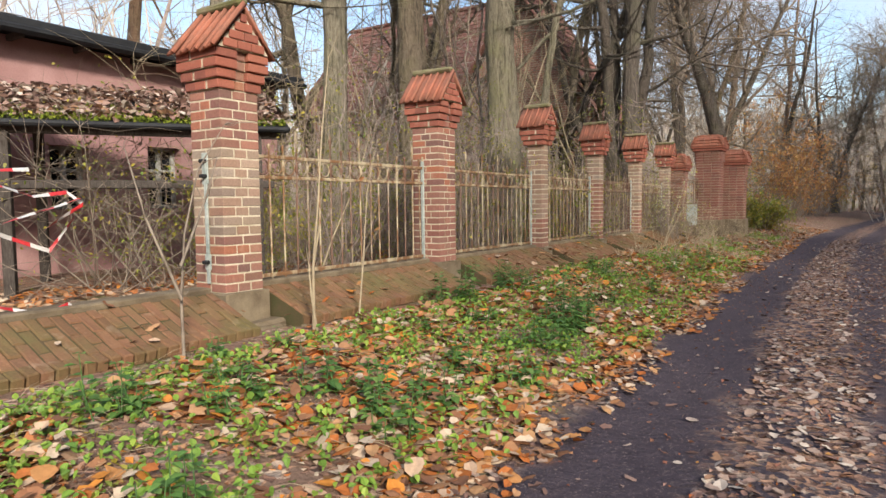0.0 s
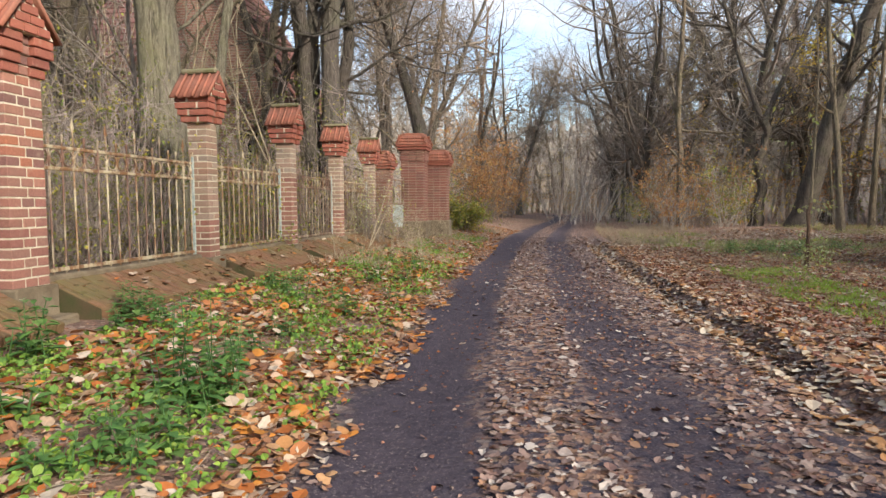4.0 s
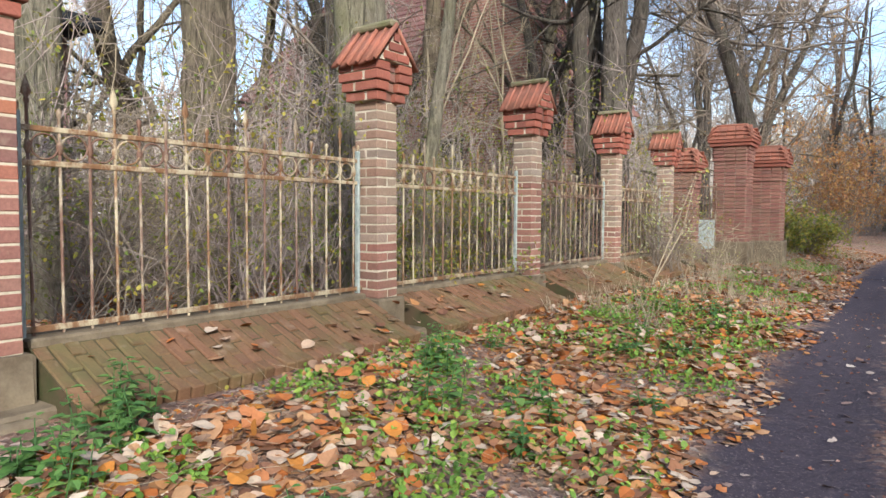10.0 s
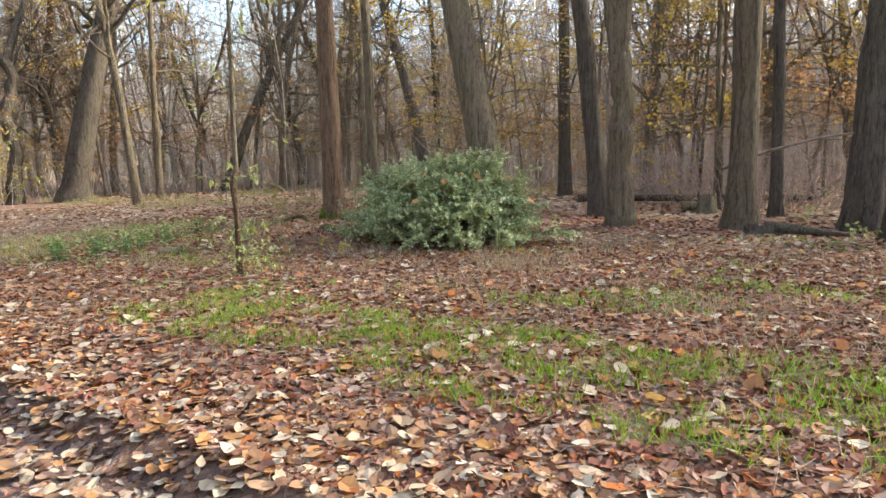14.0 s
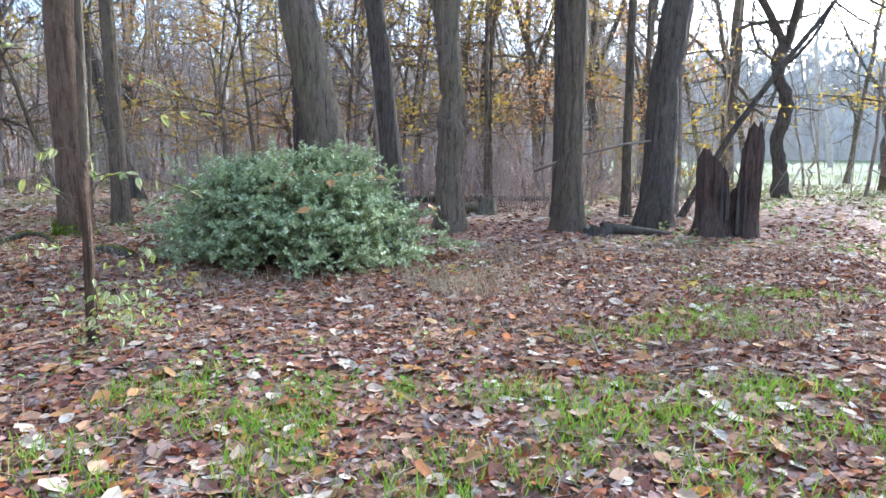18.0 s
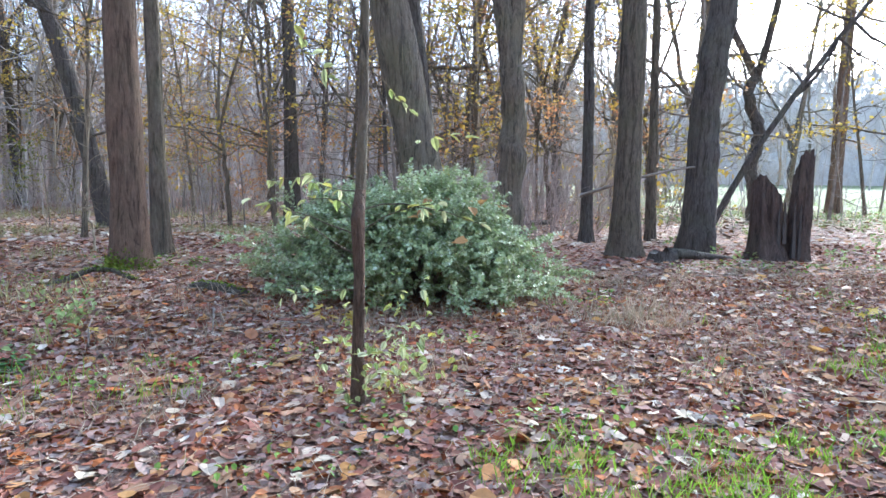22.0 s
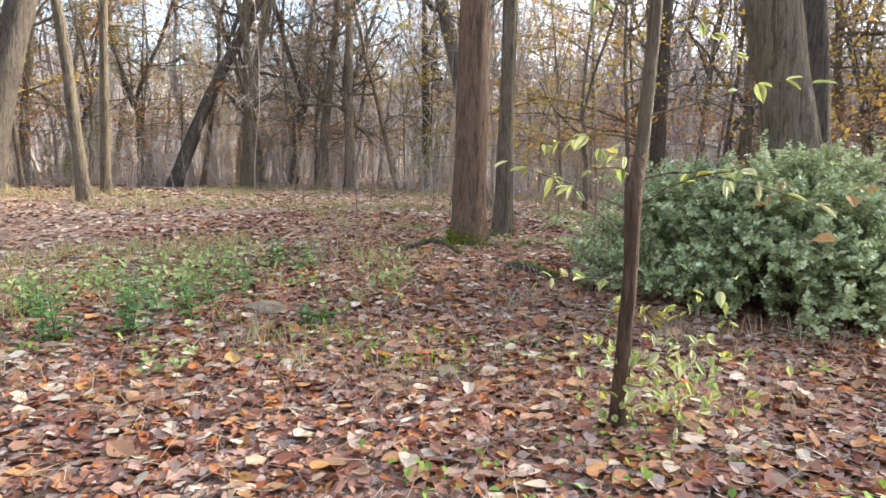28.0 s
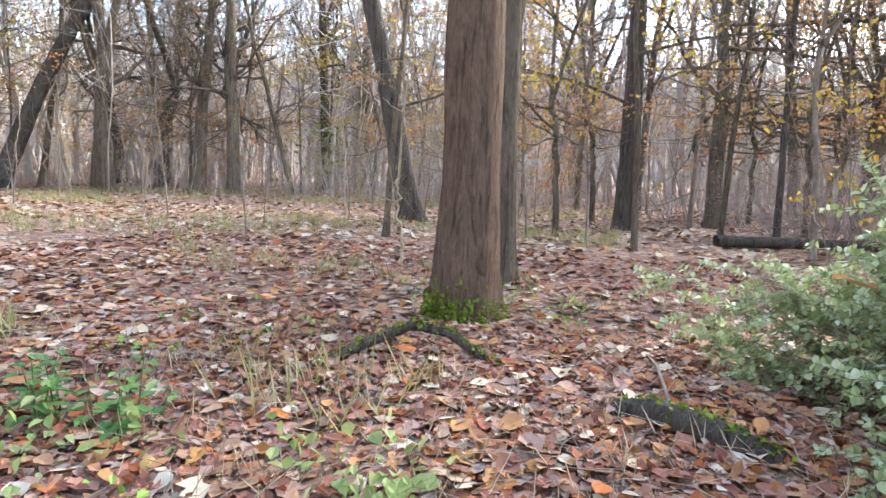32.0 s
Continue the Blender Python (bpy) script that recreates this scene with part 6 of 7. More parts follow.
log_thing("arched_branch", [gz(11.5, 10.75, -0.02), gz(11.68, 10.6, 0.06), gz(11.9, 10.4, 0.13), gz(11.88, 10.2, 0.11), gz(11.78, 10.0, 0.03), gz(11.75, 9.9, -0.02)], 0.03, BARK_D, "arched fallen branch with moss", "branch", 8, 0.7, True)
log_thing("mossy_log", [gz(11.45, 9.35, -0.02), gz(11.38, 9.2, 0.03), gz(11.3, 9.0, 0.03), gz(11.22, 8.8, 0.0)], 0.065, BARK_D, "short dark log with green moss", "log", 10, 0.8, True)
log_thing("fallen_log", [gz(14.15, 3.45, 0.12), gz(14.2, 3.1, 0.1), gz(14.3, 2.75, 0.06), gz(14.4, 2.3, 0.02)], 0.085, BARK_D, "dark broken log beside a tree", "log", 10, 0.4)
log_thing("fallen_log", [gz(19.0, 8.3, 0.1), gz(20.0, 5.5, 0.12), gz(20.6, 3.4, 0.1)], 0.09, BARK_D, "grey fallen log in the undergrowth", "log", 8, 0.7)
log_thing("fallen_log", [gz(17.62, 5.5, 0.12), gz(17.68, 5.25, 0.11), gz(17.75, 4.95, 0.1)], 0.09, BARK_P, "short pale log in leaf litter", "log", 8, 0.9)
log_thing("fallen_branch", [gz(15.6, 4.3, 0.9), gz(15.3, 3.6, 1.15), gz(15.2, 2.9, 1.35), gz(15.3, 2.5, 1.4)], 0.03, TWIG, "dead branch caught between two trees", "branch", 6, 0.5)
for i in range(22):
    rng = random.Random(200 + i)
    x, y = rng.uniform(8.2, 14), rng.uniform(1, 12)
    a, ln = rng.uniform(0, 6.28), rng.uniform(0.3, 0.9)
    d = Vector((math.cos(a), math.sin(a), 0)) * ln
    log_thing("fallen_twig", [gz(x, y, 0.02), gz(x + d.x * 0.5 + rng.uniform(-0.05, 0.05), y + d.y * 0.5, rng.uniform(0.03, 0.08)), gz(x + d.x, y + d.y, 0.02)], rng.uniform(0.005, 0.011), TWIG, "thin dry twig on the leaf litter", "twig", 5, 0.4)["group"] = "twigs on the ground"


def stump_low(x, y, r, h, label, material):
    rng = random.Random(int(x * 10))
    e = thing("tree_stump", pose(x, y, ground_z(x, y) - 0.03), label, "stump")
    V, F = [], []
    n = 18
    prof = [(0, 1.35), (0.25, 1.1), (0.7, 1.0), (1.0, 0.95)]
    wob = [rng.uniform(0.85, 1.15) for _ in range(n)]
    for f, k in prof:
        V += [(math.cos(2 * math.pi * i / n) * r * k * wob[i], math.sin(2 * math.pi * i / n) * r * k * wob[i], h * f + (rng.uniform(-0.04, 0.04) if f == 1 else 0)) for i in range(n)]
    for j in range(len(prof) - 1):
        F += [(j * n + i, j * n + (i + 1) % n, (j + 1) * n + (i + 1) % n, (j + 1) * n + i) for i in range(n)]
    obj("side", mesh_of("side", V, F, True), material, e)
    V2 = V[-n:] + [(0, 0, h * 0.92)]
    obj("cut_top", mesh_of("cut_top", V2, [(i, (i + 1) % n, n) for i in range(n)]), OLDWOOD, e)
    return e


stump_low(14.15, 3.5, 0.2, 0.17, "low dark rotten stump", BARK_D)
stump_low(17.6, 5.0, 0.16, 0.4, "pale sawn stump in the wood", BARK_P)

st = thing("fieldstone", pose(9.45, 10.43, ground_z(9.45, 10.43)), "flat pale fieldstone among leaves", "stone")
bm = bmesh.new()
bmesh.ops.create_icosphere(bm, subdivisions=3, radius=1)
for v in bm.verts:
    k = 1 + 0.22 * noise.noise(v.co * 1.7)
    v.co = Vector((v.co.x * 0.13 * k, v.co.y * 0.19 * k, max(-0.3, v.co.z) * 0.07 * k))
part("block", bm, STONE, st)
rb = thing("brick_rubble", pose(-0.62, -3.55, 0.0, 0, 0, 12), "lump of fallen brickwork behind the wall", "rubble")
rng = random.Random(4)
for i in range(9):
    b = new("brick", rng.choice(RED_SET[0]))
    b.parent = rb
    b.matrix_local = pose((i % 3) * 0.125 - 0.12, (i // 3 % 2) * 0.19 - 0.1, 0.06 + (i // 5) * 0.075, rng.uniform(-7, 7), rng.uniform(-7, 7), rng.uniform(-12, 12))

# ---- barrier tape across the old gateway ----
tp = thing("barrier_tape", pose(-0.2, -4.5, 0.7), "tangled red and white barrier tape", "tape")


def ribbon(pts, seed, w=0.028):
    """Short bands of tape in turn white and red along a slack line of (y, z)."""
    rng = random.Random(seed)
    line = []
    for (a, b), (c, d) in zip(pts, pts[1:]):
        n = max(1, round(math.hypot(c - a, d - b) / 0.1))
        line += [(a + (c - a) * i / n, b + (d - b) * i / n) for i in range(n)]
    line.append(pts[-1])
    tw = 0
    for i, (p, q) in enumerate(zip(line, line[1:])):
        V = []
        for (y, z), t in ((p, tw), (q, tw + 0.35)):
            x = 0.03 * math.sin(y * 9 + seed)
            V += [(x + math.sin(t) * w * 0.6, y + 4.5, z - 0.7 + math.cos(t) * w / 2), (x - math.sin(t) * w * 0.6, y + 4.5, z - 0.7 - math.cos(t) * w / 2)]
        V += [(x + 0.0006, y, z) for x, y, z in V]
        tw += 0.35 * rng.choice((1, 1, -1))
        obj("band", mesh_of("band", V, [(0, 2, 3, 1), (4, 5, 7, 6), (0, 1, 5, 4), (2, 6, 7, 3)]), TAPE_W if (i + seed) % 2 else TAPE_R, tp)


for k, line in enumerate((((-5.6, 1.24), (-4.9, 1.22), (-4.6, 1.24)), ((-5.6, 1.16), (-4.76, 1.13), (-4.57, 1.07), (-4.36, 1.10), (-4.27, 1.02), (-4.5, 0.86)), ((-5.6, 0.92), (-4.77, 0.9), (-4.45, 1.0), (-4.3, 1.06)),
                          ((-5.6, 0.8), (-4.8, 0.85), (-4.5, 0.72), (-4.34, 0.94)), ((-5.6, 0.42), (-4.8, 0.39), (-4.56, 0.31), (-4.41, 0.36), (-4.26, 0.25)), ((-5.6, 0.25), (-4.8, 0.22), (-4.5, 0.2), (-4.27, 0.26)))):
    ribbon(line, k)


# ---- slender stems in front of the fence ----
def stem_plant(x, y, lines, material, label, leafmat=None, leaves=0, lsize=0.05, seed=1, r=0.009):
    rng = random.Random(seed)
    e = thing("dry_shrub", pose(x, y, ground_z(x, y)), label, "plant", "bare stems by the fence")
    V, F, ends = [], [], []
    for ln in lines:
        q = [Vector(p) for p in ln]
        add_tube(V, F, q, [r * (1 - 0.75 * i / (len(q) - 1)) for i in range(len(q))], 6)
        for i in range(1, len(q)):
            ends.append((q[i], (q[i] - q[i - 1]).normalized(), 0.004, i / (len(q) - 1)))
    more = []
    for _ in range(len(lines) * 5):
        p, d, rr, f = rng.choice(ends)
        limb(V, F, rng, p, (d * 0.5 + rand_dir(rng)).normalized(), rng.uniform(0.12, 0.4), 0.0035, 3, 4, 0.25, 0.04, more)
    obj("stem", mesh_of("stem", V, F, True), material, e)
    if leaves:
        V, F = [], []
        for _ in range(leaves):
            p, d, rr, f = rng.choice(more)
            add_leaf(V, F, p, rand_dir(rng), rand_dir(rng), lsize * rng.uniform(0.7, 1.3), 0.7)
        obj("foliage", mesh_of("foliage", V, F), leafmat, e)
    return e


stem_plant(0.62, -2.95, [[(0, 0, -0.05), (-0.02, 0.03, 0.5), (0.0, 0.08, 1.0), (-0.05, 0.2, 1.6), (-0.1, 0.35, 2.2)], [(0.02, 0.02, -0.05), (0.0, -0.02, 0.3), (0.01, -0.05, 0.55)]], TWIG_P, "pale bare stem beside the brick pillar", seed=2, r=0.014)
stem_plant(0.65, -2.45, [[(0, 0, -0.05), (-0.1, 0.2, 0.5), (-0.25, 0.45, 1.1), (-0.35, 0.7, 1.5)]], TWIG_P, "pale leaning stem before the fence", ORANGE, 6, 0.07, 3, 0.009)
stem_plant(0.75, -4.2, [[(0, 0, -0.05), (-0.05, 0.03, 0.4), (-0.02, 0.05, 0.8), (-0.1, 0.22, 1.2), (-0.05, 0.4, 1.5)], [(0, 0, 0.4), (-0.1, -0.15, 0.9), (-0.2, -0.2, 1.3)], [(0, 0, 0.6), (-0.15, 0.3, 1.0), (-0.2, 0.45, 1.3)]], TWIG, "dark forked bare shrub stem before the pillar", seed=4, r=0.011)
stem_plant(-0.5, -1.9, [[(0, 0, -0.05), (0.05, 0.35, 0.7), (0.1, 0.7, 1.3), (0.12, 0.9, 1.8)], [(0, 0, -0.05), (-0.05, 0.25, 0.8), (-0.1, 0.4, 1.5)]], TWIG_P, "pale crossing stems behind the fence", seed=5, r=0.013)
stem_plant(0.45, 8.3, [[(0, 0, -0.05), (0.1, 0.35, 0.5), (0.2, 0.8, 1.1), (0.3, 1.2, 1.7)], [(0.05, 0.1, 0.1), (0.3, 0.5, 0.8), (0.4, 0.8, 1.6)]], TWIG_P, "pale leaning stems by the far pillars", LIME, 20, 0.05, 6, 0.012)
for i in range(16):
    rng = random.Random(300 + i)
    x, y = rng.uniform(0.6, 1.9), rng.uniform(5.5, 14)
    stem_plant(x, y, [[(0, 0, -0.03), (rng.uniform(-0.1, 0.1), rng.uniform(-0.1, 0.1), 0.3), (rng.uniform(-0.2, 0.2), rng.uniform(-0.2, 0.2), rng.uniform(0.5, 0.9))] for _ in range(4)], TWIG_P, "dry pale weed stalks on the verge", seed=i, r=0.004)

# ---- nettles and herbs ----
def nettle(seed, h, n):
    rng = random.Random(seed)
    e = thing("nettle", pose(0, 0, 0), "green nettle plant on the leafy verge", "plant", "nettles on the verge")
    V, F, L, LF = [], [], [], []
    for s in range(n):
        p = Vector((rng.uniform(-0.1, 0.1), rng.uniform(-0.1, 0.1), -0.03))
        d = Vector((rng.uniform(-0.25, 0.25), rng.uniform(-0.25, 0.25), 1)).normalized()
        hh = h * rng.uniform(0.6, 1.1)
        q = [p, p + d * hh * 0.5, p + d * hh]
        V, F = [], []
        add_tube(V, F, q, [0.004, 0.003, 0.002], 5)
        obj("stalk", mesh_of("stalk", V, F, True), NETTLE, e)
        k = int(hh / 0.045)
        for i in range(1, k + 1):
            c = p + d * hh * i / k
            a = (i % 2) * 1.57 + rng.uniform(-0.3, 0.3)
            size = 0.09 * (1 - 0.5 * i / k) * rng.uniform(0.8, 1.2)
            for t in (0, math.pi):
                w = Vector((math.cos(a + t), math.sin(a + t), rng.uniform(-0.35, 0.25))).normalized()
                add_leaf(L, LF, c + w * 0.015, w, Vector((-w.x * w.z, -w.y * w.z, 1)).normalized(), size, 0.72, 0.1)
    obj("foliage", mesh_of("foliage", L, LF), NETTLE, e)["kind"] = "stuff"
    return e


NT = [nettle(1, 0.38, 5), nettle(2, 0.28, 6), nettle(3, 0.2, 7), nettle(9, 0.62, 7)]
rng = random.Random(6)
NS = [(2.02, -1.28, 3, 1.0), (2.1, -1.45, 1, 1.1), (2.2, -1.9, 1, 1.1), (2.1, -4.05, 0, 1.0), (2.3, -3.75, 1, 1.0), (2.18, -2.1, 0, 0.9), (2.34, -4.2, 1, 1), (1.73, -4.07, 1, 1), (1.15, -0.1, 0, 0.9), (0.5, 0.45, 0, 1.0), (0.62, 0.3, 1, 1.0), (0.9, -1.1, 0, 1.3), (0.75, -1.25, 1, 1.2),
      (1.5, 1.6, 1, 1), (0.95, 2.3, 0, 0.9), (1.85, 2.0, 1, 1), (1.15, 2.05, 1, 1), (2.04, 1.55, 2, 1), (1.76, 6.1, 1, 1), (2.1, -3.1, 1, 1), (2.4, -3.0, 2, 1.2), (8.6, 10.7, 0, 1), (9.3, 10.9, 1, 1), (8.2, 11.0, 0, 1.1), (9.75, 11.0, 1, 1), (8.45, 11.6, 0, 1), (10.6, 11.4, 0, 1), (10.7, 11.1, 1, 1), (9.3, 9.85, 2, 1), (9.0, 10.8, 1, 1.1), (8.9, 11.2, 0, 1)]
for i in range(26):
    NS.append((rng.uniform(0.7, 2.4), rng.uniform(-6, 8), rng.choice((1, 2, 2)), rng.uniform(0.7, 1.1)))
for i, (x, y, k, s) in enumerate(NS):
    put(copy_thing(NT[k], pose(0, 0, 0)), x, y, rng.uniform(0, 360), s)
put(NT[0], 2.3, -5.3, 0)
put(NT[1], 1.3, -5.0, 0)
put(NT[2], 1.6, 4.4, 0)
put(NT[3], 2.2, -1.15, 0, 0.85)


def patch(name, seed, count, x0, x1, y0, y1, thr, size, hmax, material, label, blade=False, freq=0.9, per=9):
    """Small leaves or blades in clumps over a stretch of ground, as one mesh."""
    rng = random.Random(seed)
    V, F = [], []
    tries = 0
    while len(F) < count * 2 and tries < count * 3:
        tries += 1
        x, y = rng.uniform(x0, x1), rng.uniform(y0, y1)
        if noise.noise(Vector((x * freq, y * freq, seed))) < thr:
            continue
        x += bend(y) if x1 < 10 else 0.0
        z = ground_z(x, y)
        for _ in range(per):
            px, py = x + rng.gauss(0, 0.06), y + rng.gauss(0, 0.06)
            p = Vector((px, py, z + (rng.random() ** 1.5) * hmax))
            if blade:
                d = Vector((rng.uniform(-0.6, 0.6), rng.uniform(-0.6, 0.6), 1)).normalized()
                add_leaf(V, F, Vector((px, py, z - 0.01)), d, Vector((d.y, -d.x, 0.2)).normalized(), size * rng.uniform(0.5, 1.3), 0.07 if size < 0.12 else 0.032, 0.02)
            else:
                add_leaf(V, F, p, (rand_dir(rng) + Vector((0, 0, 0.2))).normalized(), (Vector((0, 0, 1)) + rand_dir(rng) * 0.5).normalized(), size * rng.uniform(0.6, 1.3), 0.75)
    return tagged(obj(name, mesh_of(name, V, F), material), label, "plants", kind="stuff")


patch("verge_herbs", 1, 15000, 0.5, 2.5, -6.5, 6.5, -0.18, 0.04, 0.08, GREEN, "low green herbs between the fallen leaves")
patch("verge_herbs", 2, 3500, 0.8, 2.4, 6.5, 16, 0.05, 0.04, 0.08, GREEN, "low green herbs between the fallen leaves")
patch("grass", 17, 2600, 6.5, 7.7, -5, 1.5, 0.12, 0.08, 0.1, GRASS, "short green grass tufts beside the lane", True, 1.1, 7)
patch("grass", 3, 9500, 6.8, 8.15, -0.5, 7.2, 0.02, 0.085, 0.1, GRASS, "bright green grass along the wood's edge", True, 3.0, 7)
patch("grass", 4, 2600, 7.6, 10.5, -2, 5, 0.2, 0.1, 0.1, GRASS, "sparse green grass on the woodland floor", True, 0.8, 6)
patch("grass", 5, 1500, 6.6, 9.4, 8.5, 22, 0.1, 0.14, 0.1, GRASS, "sparse green grass on the woodland floor", True, 0.7, 7)
patch("woodland_herbs", 6, 2600, 7.6, 14, -1, 12, 0.22, 0.035, 0.08, GREEN, "scattered green herbs on the woodland floor", False, 0.8, 6)
patch("dry_grass", 7, 3600, 7.5, 14, 0, 13, 0.10, 0.13, 0.1, STRAW, "dry straw-coloured grass among the leaves", True, 0.6, 6)
patch("clearing_grass", 8, 9000, 13.5, 29, 9.5, 26, 0.0, 0.19, 0.1, PALEGRASS, "pale green and straw grass of a woodland clearing", True, 0.3, 8)
patch("dry_grass", 9, 2200, 0.5, 2.3, 4.5, 22, 0.0, 0.2, 0.1, STRAW, "dry grass on the verge by the far fence", True, 0.6, 8)
patch("dry_grass", 10, 4000, 5.9, 9.5, 13.5, 30, -0.05, 0.22, 0.1, STRAW, "dry grass beside the lane", True, 0.5, 8)

patch("woodland_herbs", 11, 1300, 7.9, 10.6, 9.8, 12.6, 0.16, 0.05, 0.26, SOFTGREEN, "soft pale green herbs on the woodland floor", False, 0.9, 8)
patch("dry_grass", 12, 1100, 7.9, 11.5, 9.8, 14, 0.12, 0.2, 0.1, PALEGRASS, "pale grass among the herbs", True, 0.9, 6)
patch("dry_grass", 19, 330, 9.9, 10.7, 5.2, 8.0, 0.0, 0.16, 0.1, STRAW, "bleached dead grass leaning against the evergreen bush", True, 0.9, 7)
patch("dry_grass", 13, 500, 9.9, 12.4, 4.7, 6.0, 0.0, 0.17, 0.1, STRAW, "dead grass at the foot of the evergreen bush", True, 0.9, 7)
patch("verge_herbs", 14, 2600, 0.45, 1.9, -6.5, 8, 0.0, 0.03, 0.05, HEDGE, "yellowing herbs among the fallen leaves")

patch("meadow_grass", 18, 7000, 17, 38, -17, 0.5, -0.2, 0.2, 0.1, SOFTGREEN, "pale green meadow grass beyond the trees", True, 0.3, 8)
patch("woodland_herbs", 15, 2600, 14, 28, -9, 3.5, 0.0, 0.07, 0.16, SOFTGREEN, "pale green herbs in the light beyond the stump", False, 0.4, 8)

patch("dry_grass", 16, 1500, 7.4, 12.5, 1, 10, 0.0, 0.12, 0.1, STRAW, "fine dry stalks among the leaves", True, 0.7, 5)


# ---- fallen leaves ----
LOBES = [(0.0, 0.0), (0.36, 0.16), (0.26, 0.42), (0.40, 0.66), (0.0, 1.0), (-0.38, 0.62), (-0.27, 0.40), (-0.38, 0.18)]
ROUNDED = [(0.0, 0.0), (0.27, 0.1), (0.43, 0.36), (0.3, 0.7), (0.0, 1.0), (-0.3, 0.7), (-0.43, 0.36), (-0.27, 0.1)]


def litter(name, seed, spots, size, material, label, lift=0.02, tiltness=0.35, flake=False, lobed=0.3):
    """Flat, curled leaves at the given spots as one mesh."""
    rng = random.Random(seed)
    V, F = [], []
    for x, y in spots:
        x += bend(y) if x < 12 else 0.0
        s = size * rng.uniform(0.55, 1.3)
        leaf, wild = (LOBES, 1.0) if rng.random() < lobed else (ROUNDED, 0.4)
        n = (Vector((0, 0, 1)) + rand_dir(rng) * tiltness * rng.uniform(0.2, 1.6)).normalized()
        a = rng.uniform(0, 6.283)
        d = Vector((math.cos(a), math.sin(a), 0))
        d = (d - n * d.dot(n)).normalized()
        t = n.cross(d)
        p = Vector((x, y, ground_z(x, y) + rng.uniform(0.004, lift)))
        if -0.1 < x < 0.4 and -7.6 < y < 11.7:
            p.z = 0.335 - (x + 0.1) * 0.43
        c, w, i = rng.uniform(-0.2, 0.4), rng.uniform(0.7, 1.15), len(V)
        if flake:
            V += [p - d * s * 0.5, p + t * s * w * 0.4 + n * s * c, p + d * s * 0.5, p - t * s * w * 0.4 + n * s * c]
            F += [(i, i + 1, i + 2), (i, i + 2, i + 3)]
            continue
        for u, v in leaf:
            uu, vv = u * w * rng.uniform(1 - 0.4 * wild, 1 + 0.25 * wild), (v - 0.5) * rng.uniform(1 - 0.15 * wild, 1 + 0.15 * wild)
            V.append(p + t * (uu * s) + d * (vv * s) + n * (s * c * (abs(uu) * 1.3 + vv * vv)))
        V.append(p + n * (s * 0.02))
        F += [(i + k, i + (k + 1) % 8, i + 8) for k in range(8)]
    return tagged(obj(name, mesh_of(name, V, F), material), label, "leaves", kind="stuff")


def area(rng, dens, x0, x1, y0, y1, clump=0.0):
    out = []
    for _ in range(int(dens * (x1 - x0) * (y1 - y0))):
        x, y = rng.uniform(x0, x1), rng.uniform(y0, y1)
        if clump and noise.noise(Vector((x * 1.3, y * 1.3, 9))) * 1.6 + 0.5 < rng.random() * clump:
            continue
        out.append((x, y))
    return out


rng = random.Random(1)
litter("fallen_leaves", 1, area(rng, 430, 0.45, 2.6, -7.2, 7, 0.4) + area(rng, 110, 0.45, 2.6, 7, 24), 0.09, LITTER, "orange and cream fallen leaves on the verge", 0.03, 0.45)
litter("fallen_leaves", 2, area(rng, 340, 3.42, 4.05, -6.5, 18, 0.6) + area(rng, 330, 4.7, 5.7, -6.5, 18, 0.5) + area(rng, 9, 2.7, 3.45, -6.5, 16) + area(rng, 60, 4.05, 4.75, -6.5, 16) + area(rng, 200, 2.25, 2.75, -6.5, 12, 0.9), 0.058, LANELEAF, "pale fallen leaves on the earth lane", 0.016, 0.4, lobed=0.7)
litter("fallen_leaves", 3, area(rng, 380, 5.7, 11.0, -3, 13, 0.25) + area(rng, 230, 11.0, 16, -1, 15), 0.078, LITTER_B, "brown and grey-pink fallen leaves of the wood", 0.02, 0.38, lobed=0.65)
litter("leaf_scraps", 18, area(rng, 420, 0.45, 2.6, -6.5, 6), 0.035, LITTER, "small leaf scraps between the herbs of the verge", 0.012, 0.5, True)
litter("fallen_leaves", 14, area(rng, 130, 0.5, 2.5, -7.0, 8, 0.4), 0.09, LITTER, "curled orange and cream leaves lying over the herbs", 0.075, 0.6)
litter("fallen_leaves", 15, area(rng, 60, 3.42, 5.6, -6.5, 10, 1.2), 0.05, LANELEAF, "greyish fallen leaves pressed on the lane", 0.012, 0.3, lobed=0.7)
litter("fallen_leaves", 21, area(rng, 120, 6, 14, 13, 22) + area(rng, 60, 14, 21, 10, 24), 0.085, LITTER_W, "tan fallen leaves at the edge of the clearing", 0.02, 0.3, lobed=0.6)
litter("fallen_leaves", 16, area(rng, 170, 8.2, 12.0, 5.5, 12.5), 0.085, LITTER_B, "reddish-brown fallen leaves covering the woodland floor", 0.02, 0.3, lobed=0.7)
litter("fallen_leaves", 20, area(rng, 250, 2.05, 2.8, -6.5, 14, 0.4), 0.075, LITTER, "orange and cream leaves drifted to the verge side of the lane", 0.025, 0.4)
litter("fallen_leaves", 17, area(rng, 330, 5.2, 6.4, -6, 14), 0.072, LITTER_W, "orange and pale leaves drifted along the lane edge", 0.03, 0.45)
litter("fallen_leaves", 4, area(rng, 85, 5.7, 14, -3, 14), 0.088, LITTER_W, "orange and pale fallen leaves of the wood", 0.03, 0.32)
litter("fallen_leaves", 5, area(rng, 34, 16, 30, -9, 30), 0.13, LITTER_W, "brown leaf litter among the trees")
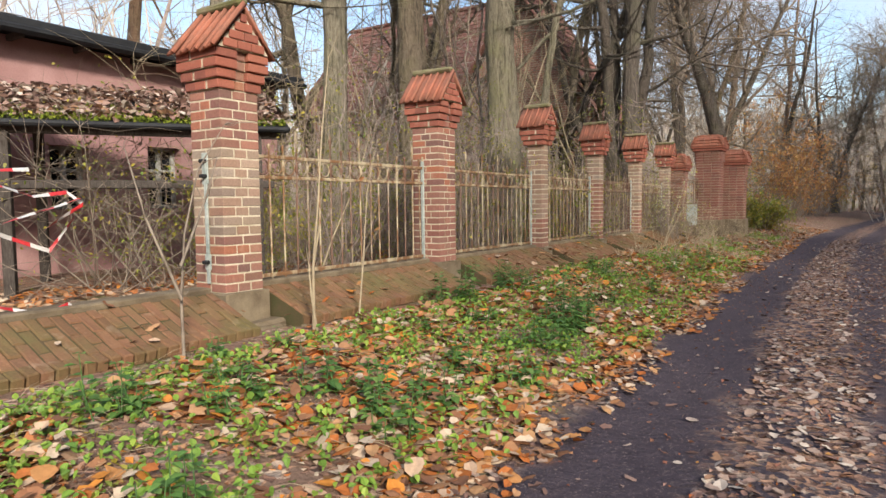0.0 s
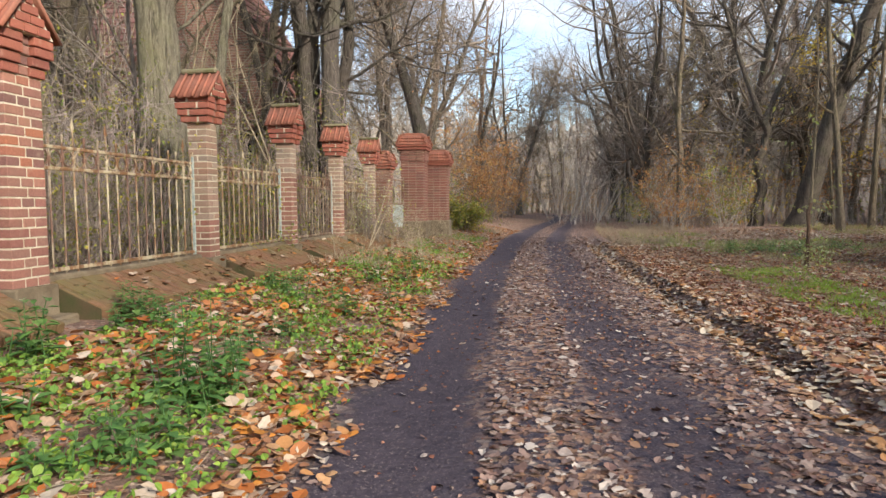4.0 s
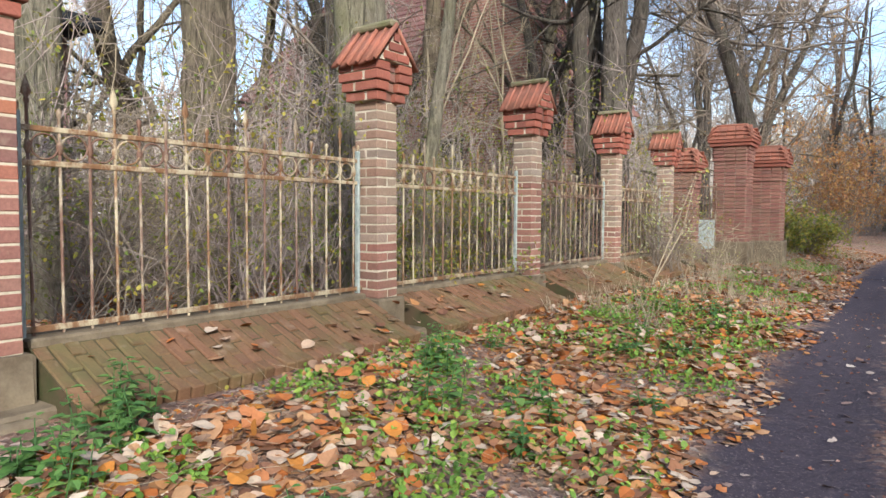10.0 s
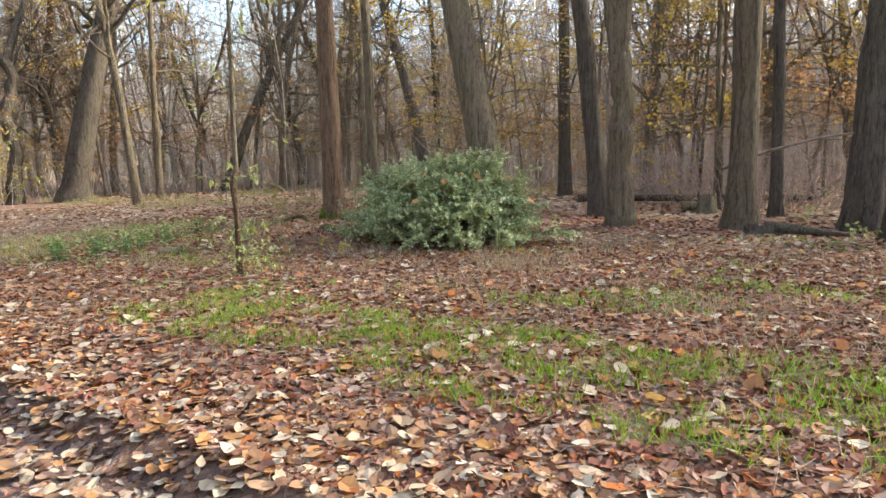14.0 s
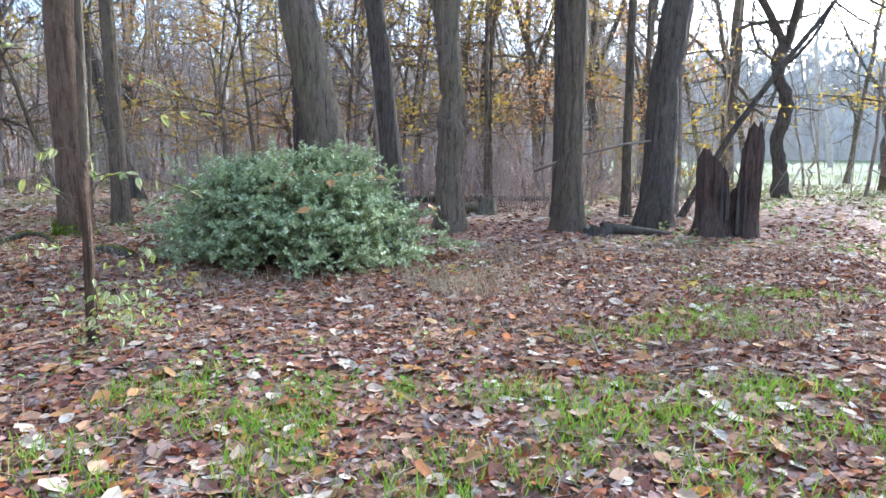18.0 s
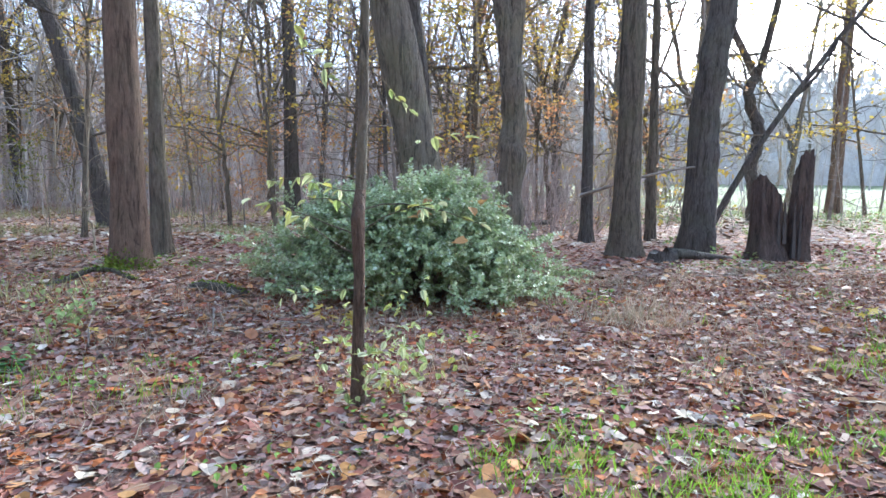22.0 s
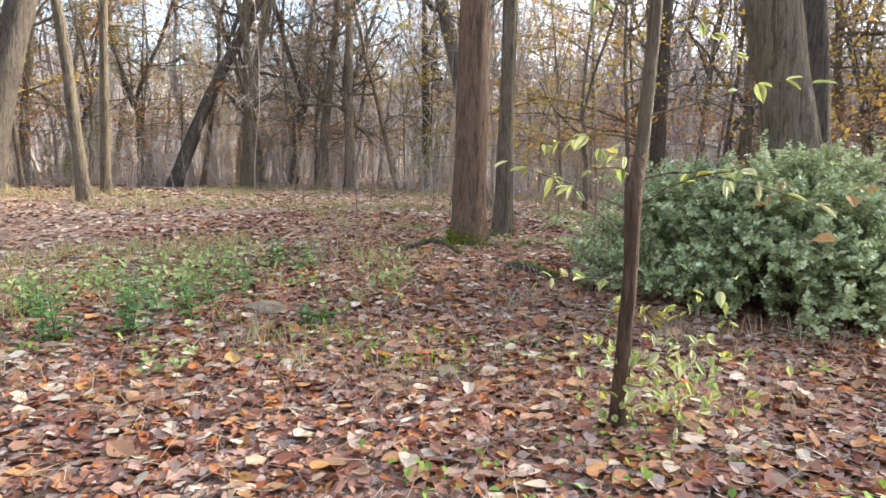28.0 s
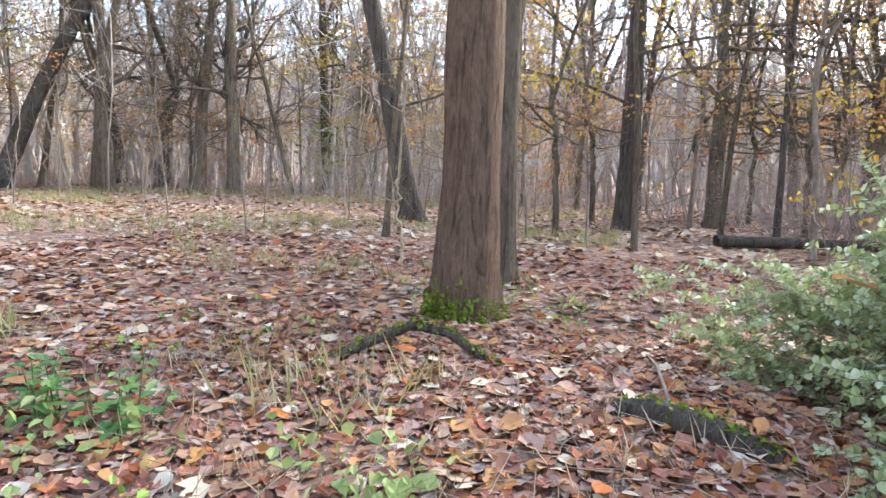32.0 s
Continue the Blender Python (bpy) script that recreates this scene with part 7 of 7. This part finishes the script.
litter("fallen_leaves", 6, area(rng, 120, -4.5, -0.35, -7, 9), 0.09, LITTER, "orange-brown leaf litter behind the fence", 0.03, 0.5)
litter("fallen_leaves", 7, area(rng, 45, -0.08, 0.36, -7.3, 9, 1.2), 0.09, LITTER, "fallen leaves lying on the sloping brick", 0.01)
litter("fallen_leaves", 19, area(rng, 9, 5.7, 13, -3, 13), 0.095, LITTER, "single orange leaves on the brown litter", 0.035, 0.5)
litter("fallen_leaves", 8, area(rng, 4, 7, 12.5, 1, 11), 0.11, ORANGE, "bright orange maple leaves on the litter", 0.05, 0.6)


# ---- moss at the foot of the straight trunk, maple seedling by the bush ----
V, F = [], []
rng = random.Random(21)
for _ in range(900):
    a, z = rng.gauss(2.6, 0.9), abs(rng.gauss(0, 0.09))
    r = 0.185 * flare(z / 17) + 0.012
    add_leaf(V, F, Vector((math.cos(a) * r, math.sin(a) * r, z - 0.02)), rand_dir(rng), rand_dir(rng), rng.uniform(0.02, 0.04), 0.8)
mo = tagged(obj("moss_cushion", mesh_of("moss_cushion", V, F), MOSSLEAF), "green moss cushion on the foot of a trunk", "moss", kind="stuff")
mo.matrix_basis = pose(12.75, 10.35, ground_z(12.75, 10.35))


def star_leaf(V, F, p, d, n, size):
    """A five-lobed maple leaf."""
    s = d.cross(n).normalized()
    i = len(V)
    V.append(p)
    ring = [(-100, 0.55), (-75, 0.3), (-50, 0.85), (-25, 0.45), (0, 1.0), (25, 0.45), (50, 0.85), (75, 0.3), (100, 0.55)]
    for a, r in ring:
        t = radians(a)
        V.append(p + d * (math.cos(t) * r * size) + s * (math.sin(t) * r * size) + n * (0.08 * size * math.cos(3 * t)))
    F += [(i, i + k, i + k + 1) for k in range(1, len(ring))]


def maple(x, y, count, h, seed):
    rng = random.Random(seed)
    e = thing("maple_seedling", pose(x, y, ground_z(x, y)), "small maple seedling with bright yellow leaves", "plant", "maple seedlings")
    V, F = [], []
    add_tube(V, F, [Vector((0, 0, -0.03)), Vector((0.01, 0.02, h * 0.6)), Vector((0.0, 0.0, h))], [0.005, 0.004, 0.003], 5)
    obj("stalk", mesh_of("stalk", V, F, True), TWIG, e)
    for k in range(count):
        L, G = [], []
        a = rng.uniform(0, 6.28)
        d = Vector((math.cos(a), math.sin(a), rng.uniform(-0.5, 0.1))).normalized()
        p = Vector((0, 0, h * rng.uniform(0.5, 1))) + d * 0.05
        star_leaf(L, G, p, d, (Vector((0, 0, 1)) + rand_dir(rng) * 0.4 - d * d.z).normalized(), rng.uniform(0.06, 0.1))
        obj("leaf", mesh_of("leaf", L, G), YELLOW, e)


maple(10.2, 8.0, 8, 0.22, 1)
maple(10.35, 7.85, 5, 0.16, 2)
maple(10.9, 5.6, 5, 0.16, 3)
maple(10.2, 3.5, 4, 0.2, 4)
maple(9.9, 9.6, 3, 0.15, 5)
litter("leaf_scraps", 9, area(rng, 45, 2.6, 3.5, -5.5, 9) + area(rng, 70, 4.0, 4.85, -5.5, 9) + area(rng, 100, 3.4, 5.6, -5.5, 6), 0.028, LITTER_B, "small leaf scraps trodden into the earth lane", 0.01, 0.5, True)
litter("leaf_scraps", 10, area(rng, 700, 5.7, 12.5, 1, 12.0), 0.045, LITTER_B, "small leaf scraps between the fallen leaves", 0.03, 0.9, True)


def stalks(name, seed, count, x0, x1, y0, y1, material, label):
    """Thin dry stalks and leaf stems strewn over the litter."""
    rng = random.Random(seed)
    V, F = [], []
    for _ in range(count):
        x, y, a, ln = rng.uniform(x0, x1), rng.uniform(y0, y1), rng.uniform(0, 6.283), rng.uniform(0.08, 0.3)
        p = Vector((x, y, ground_z(x, y) + rng.uniform(0.015, 0.04)))
        q = p + Vector((math.cos(a) * ln, math.sin(a) * ln, rng.uniform(-0.01, 0.07)))
        add_tube(V, F, [p, p.lerp(q, 0.5) + Vector((rng.gauss(0, 0.02), rng.gauss(0, 0.02), rng.uniform(0.0, 0.03))), q], [0.0016, 0.0013, 0.0008], 3, False)
    tagged(obj(name, mesh_of(name, V, F), material), label, "stalks", kind="stuff")


stalks("dry_stalks", 1, 5200, 6.4, 13.5, 1, 12.5, TWIG_P, "thin pale stalks strewn over the woodland litter")
stalks("dry_stalks", 2, 1500, 6.4, 13.5, 1, 12.5, TWIG, "thin brown twigs strewn over the woodland litter")
stalks("dry_stalks", 3, 1300, 0.6, 2.5, -6, 12, TWIG_P, "thin pale stalks among the leaves of the verge")
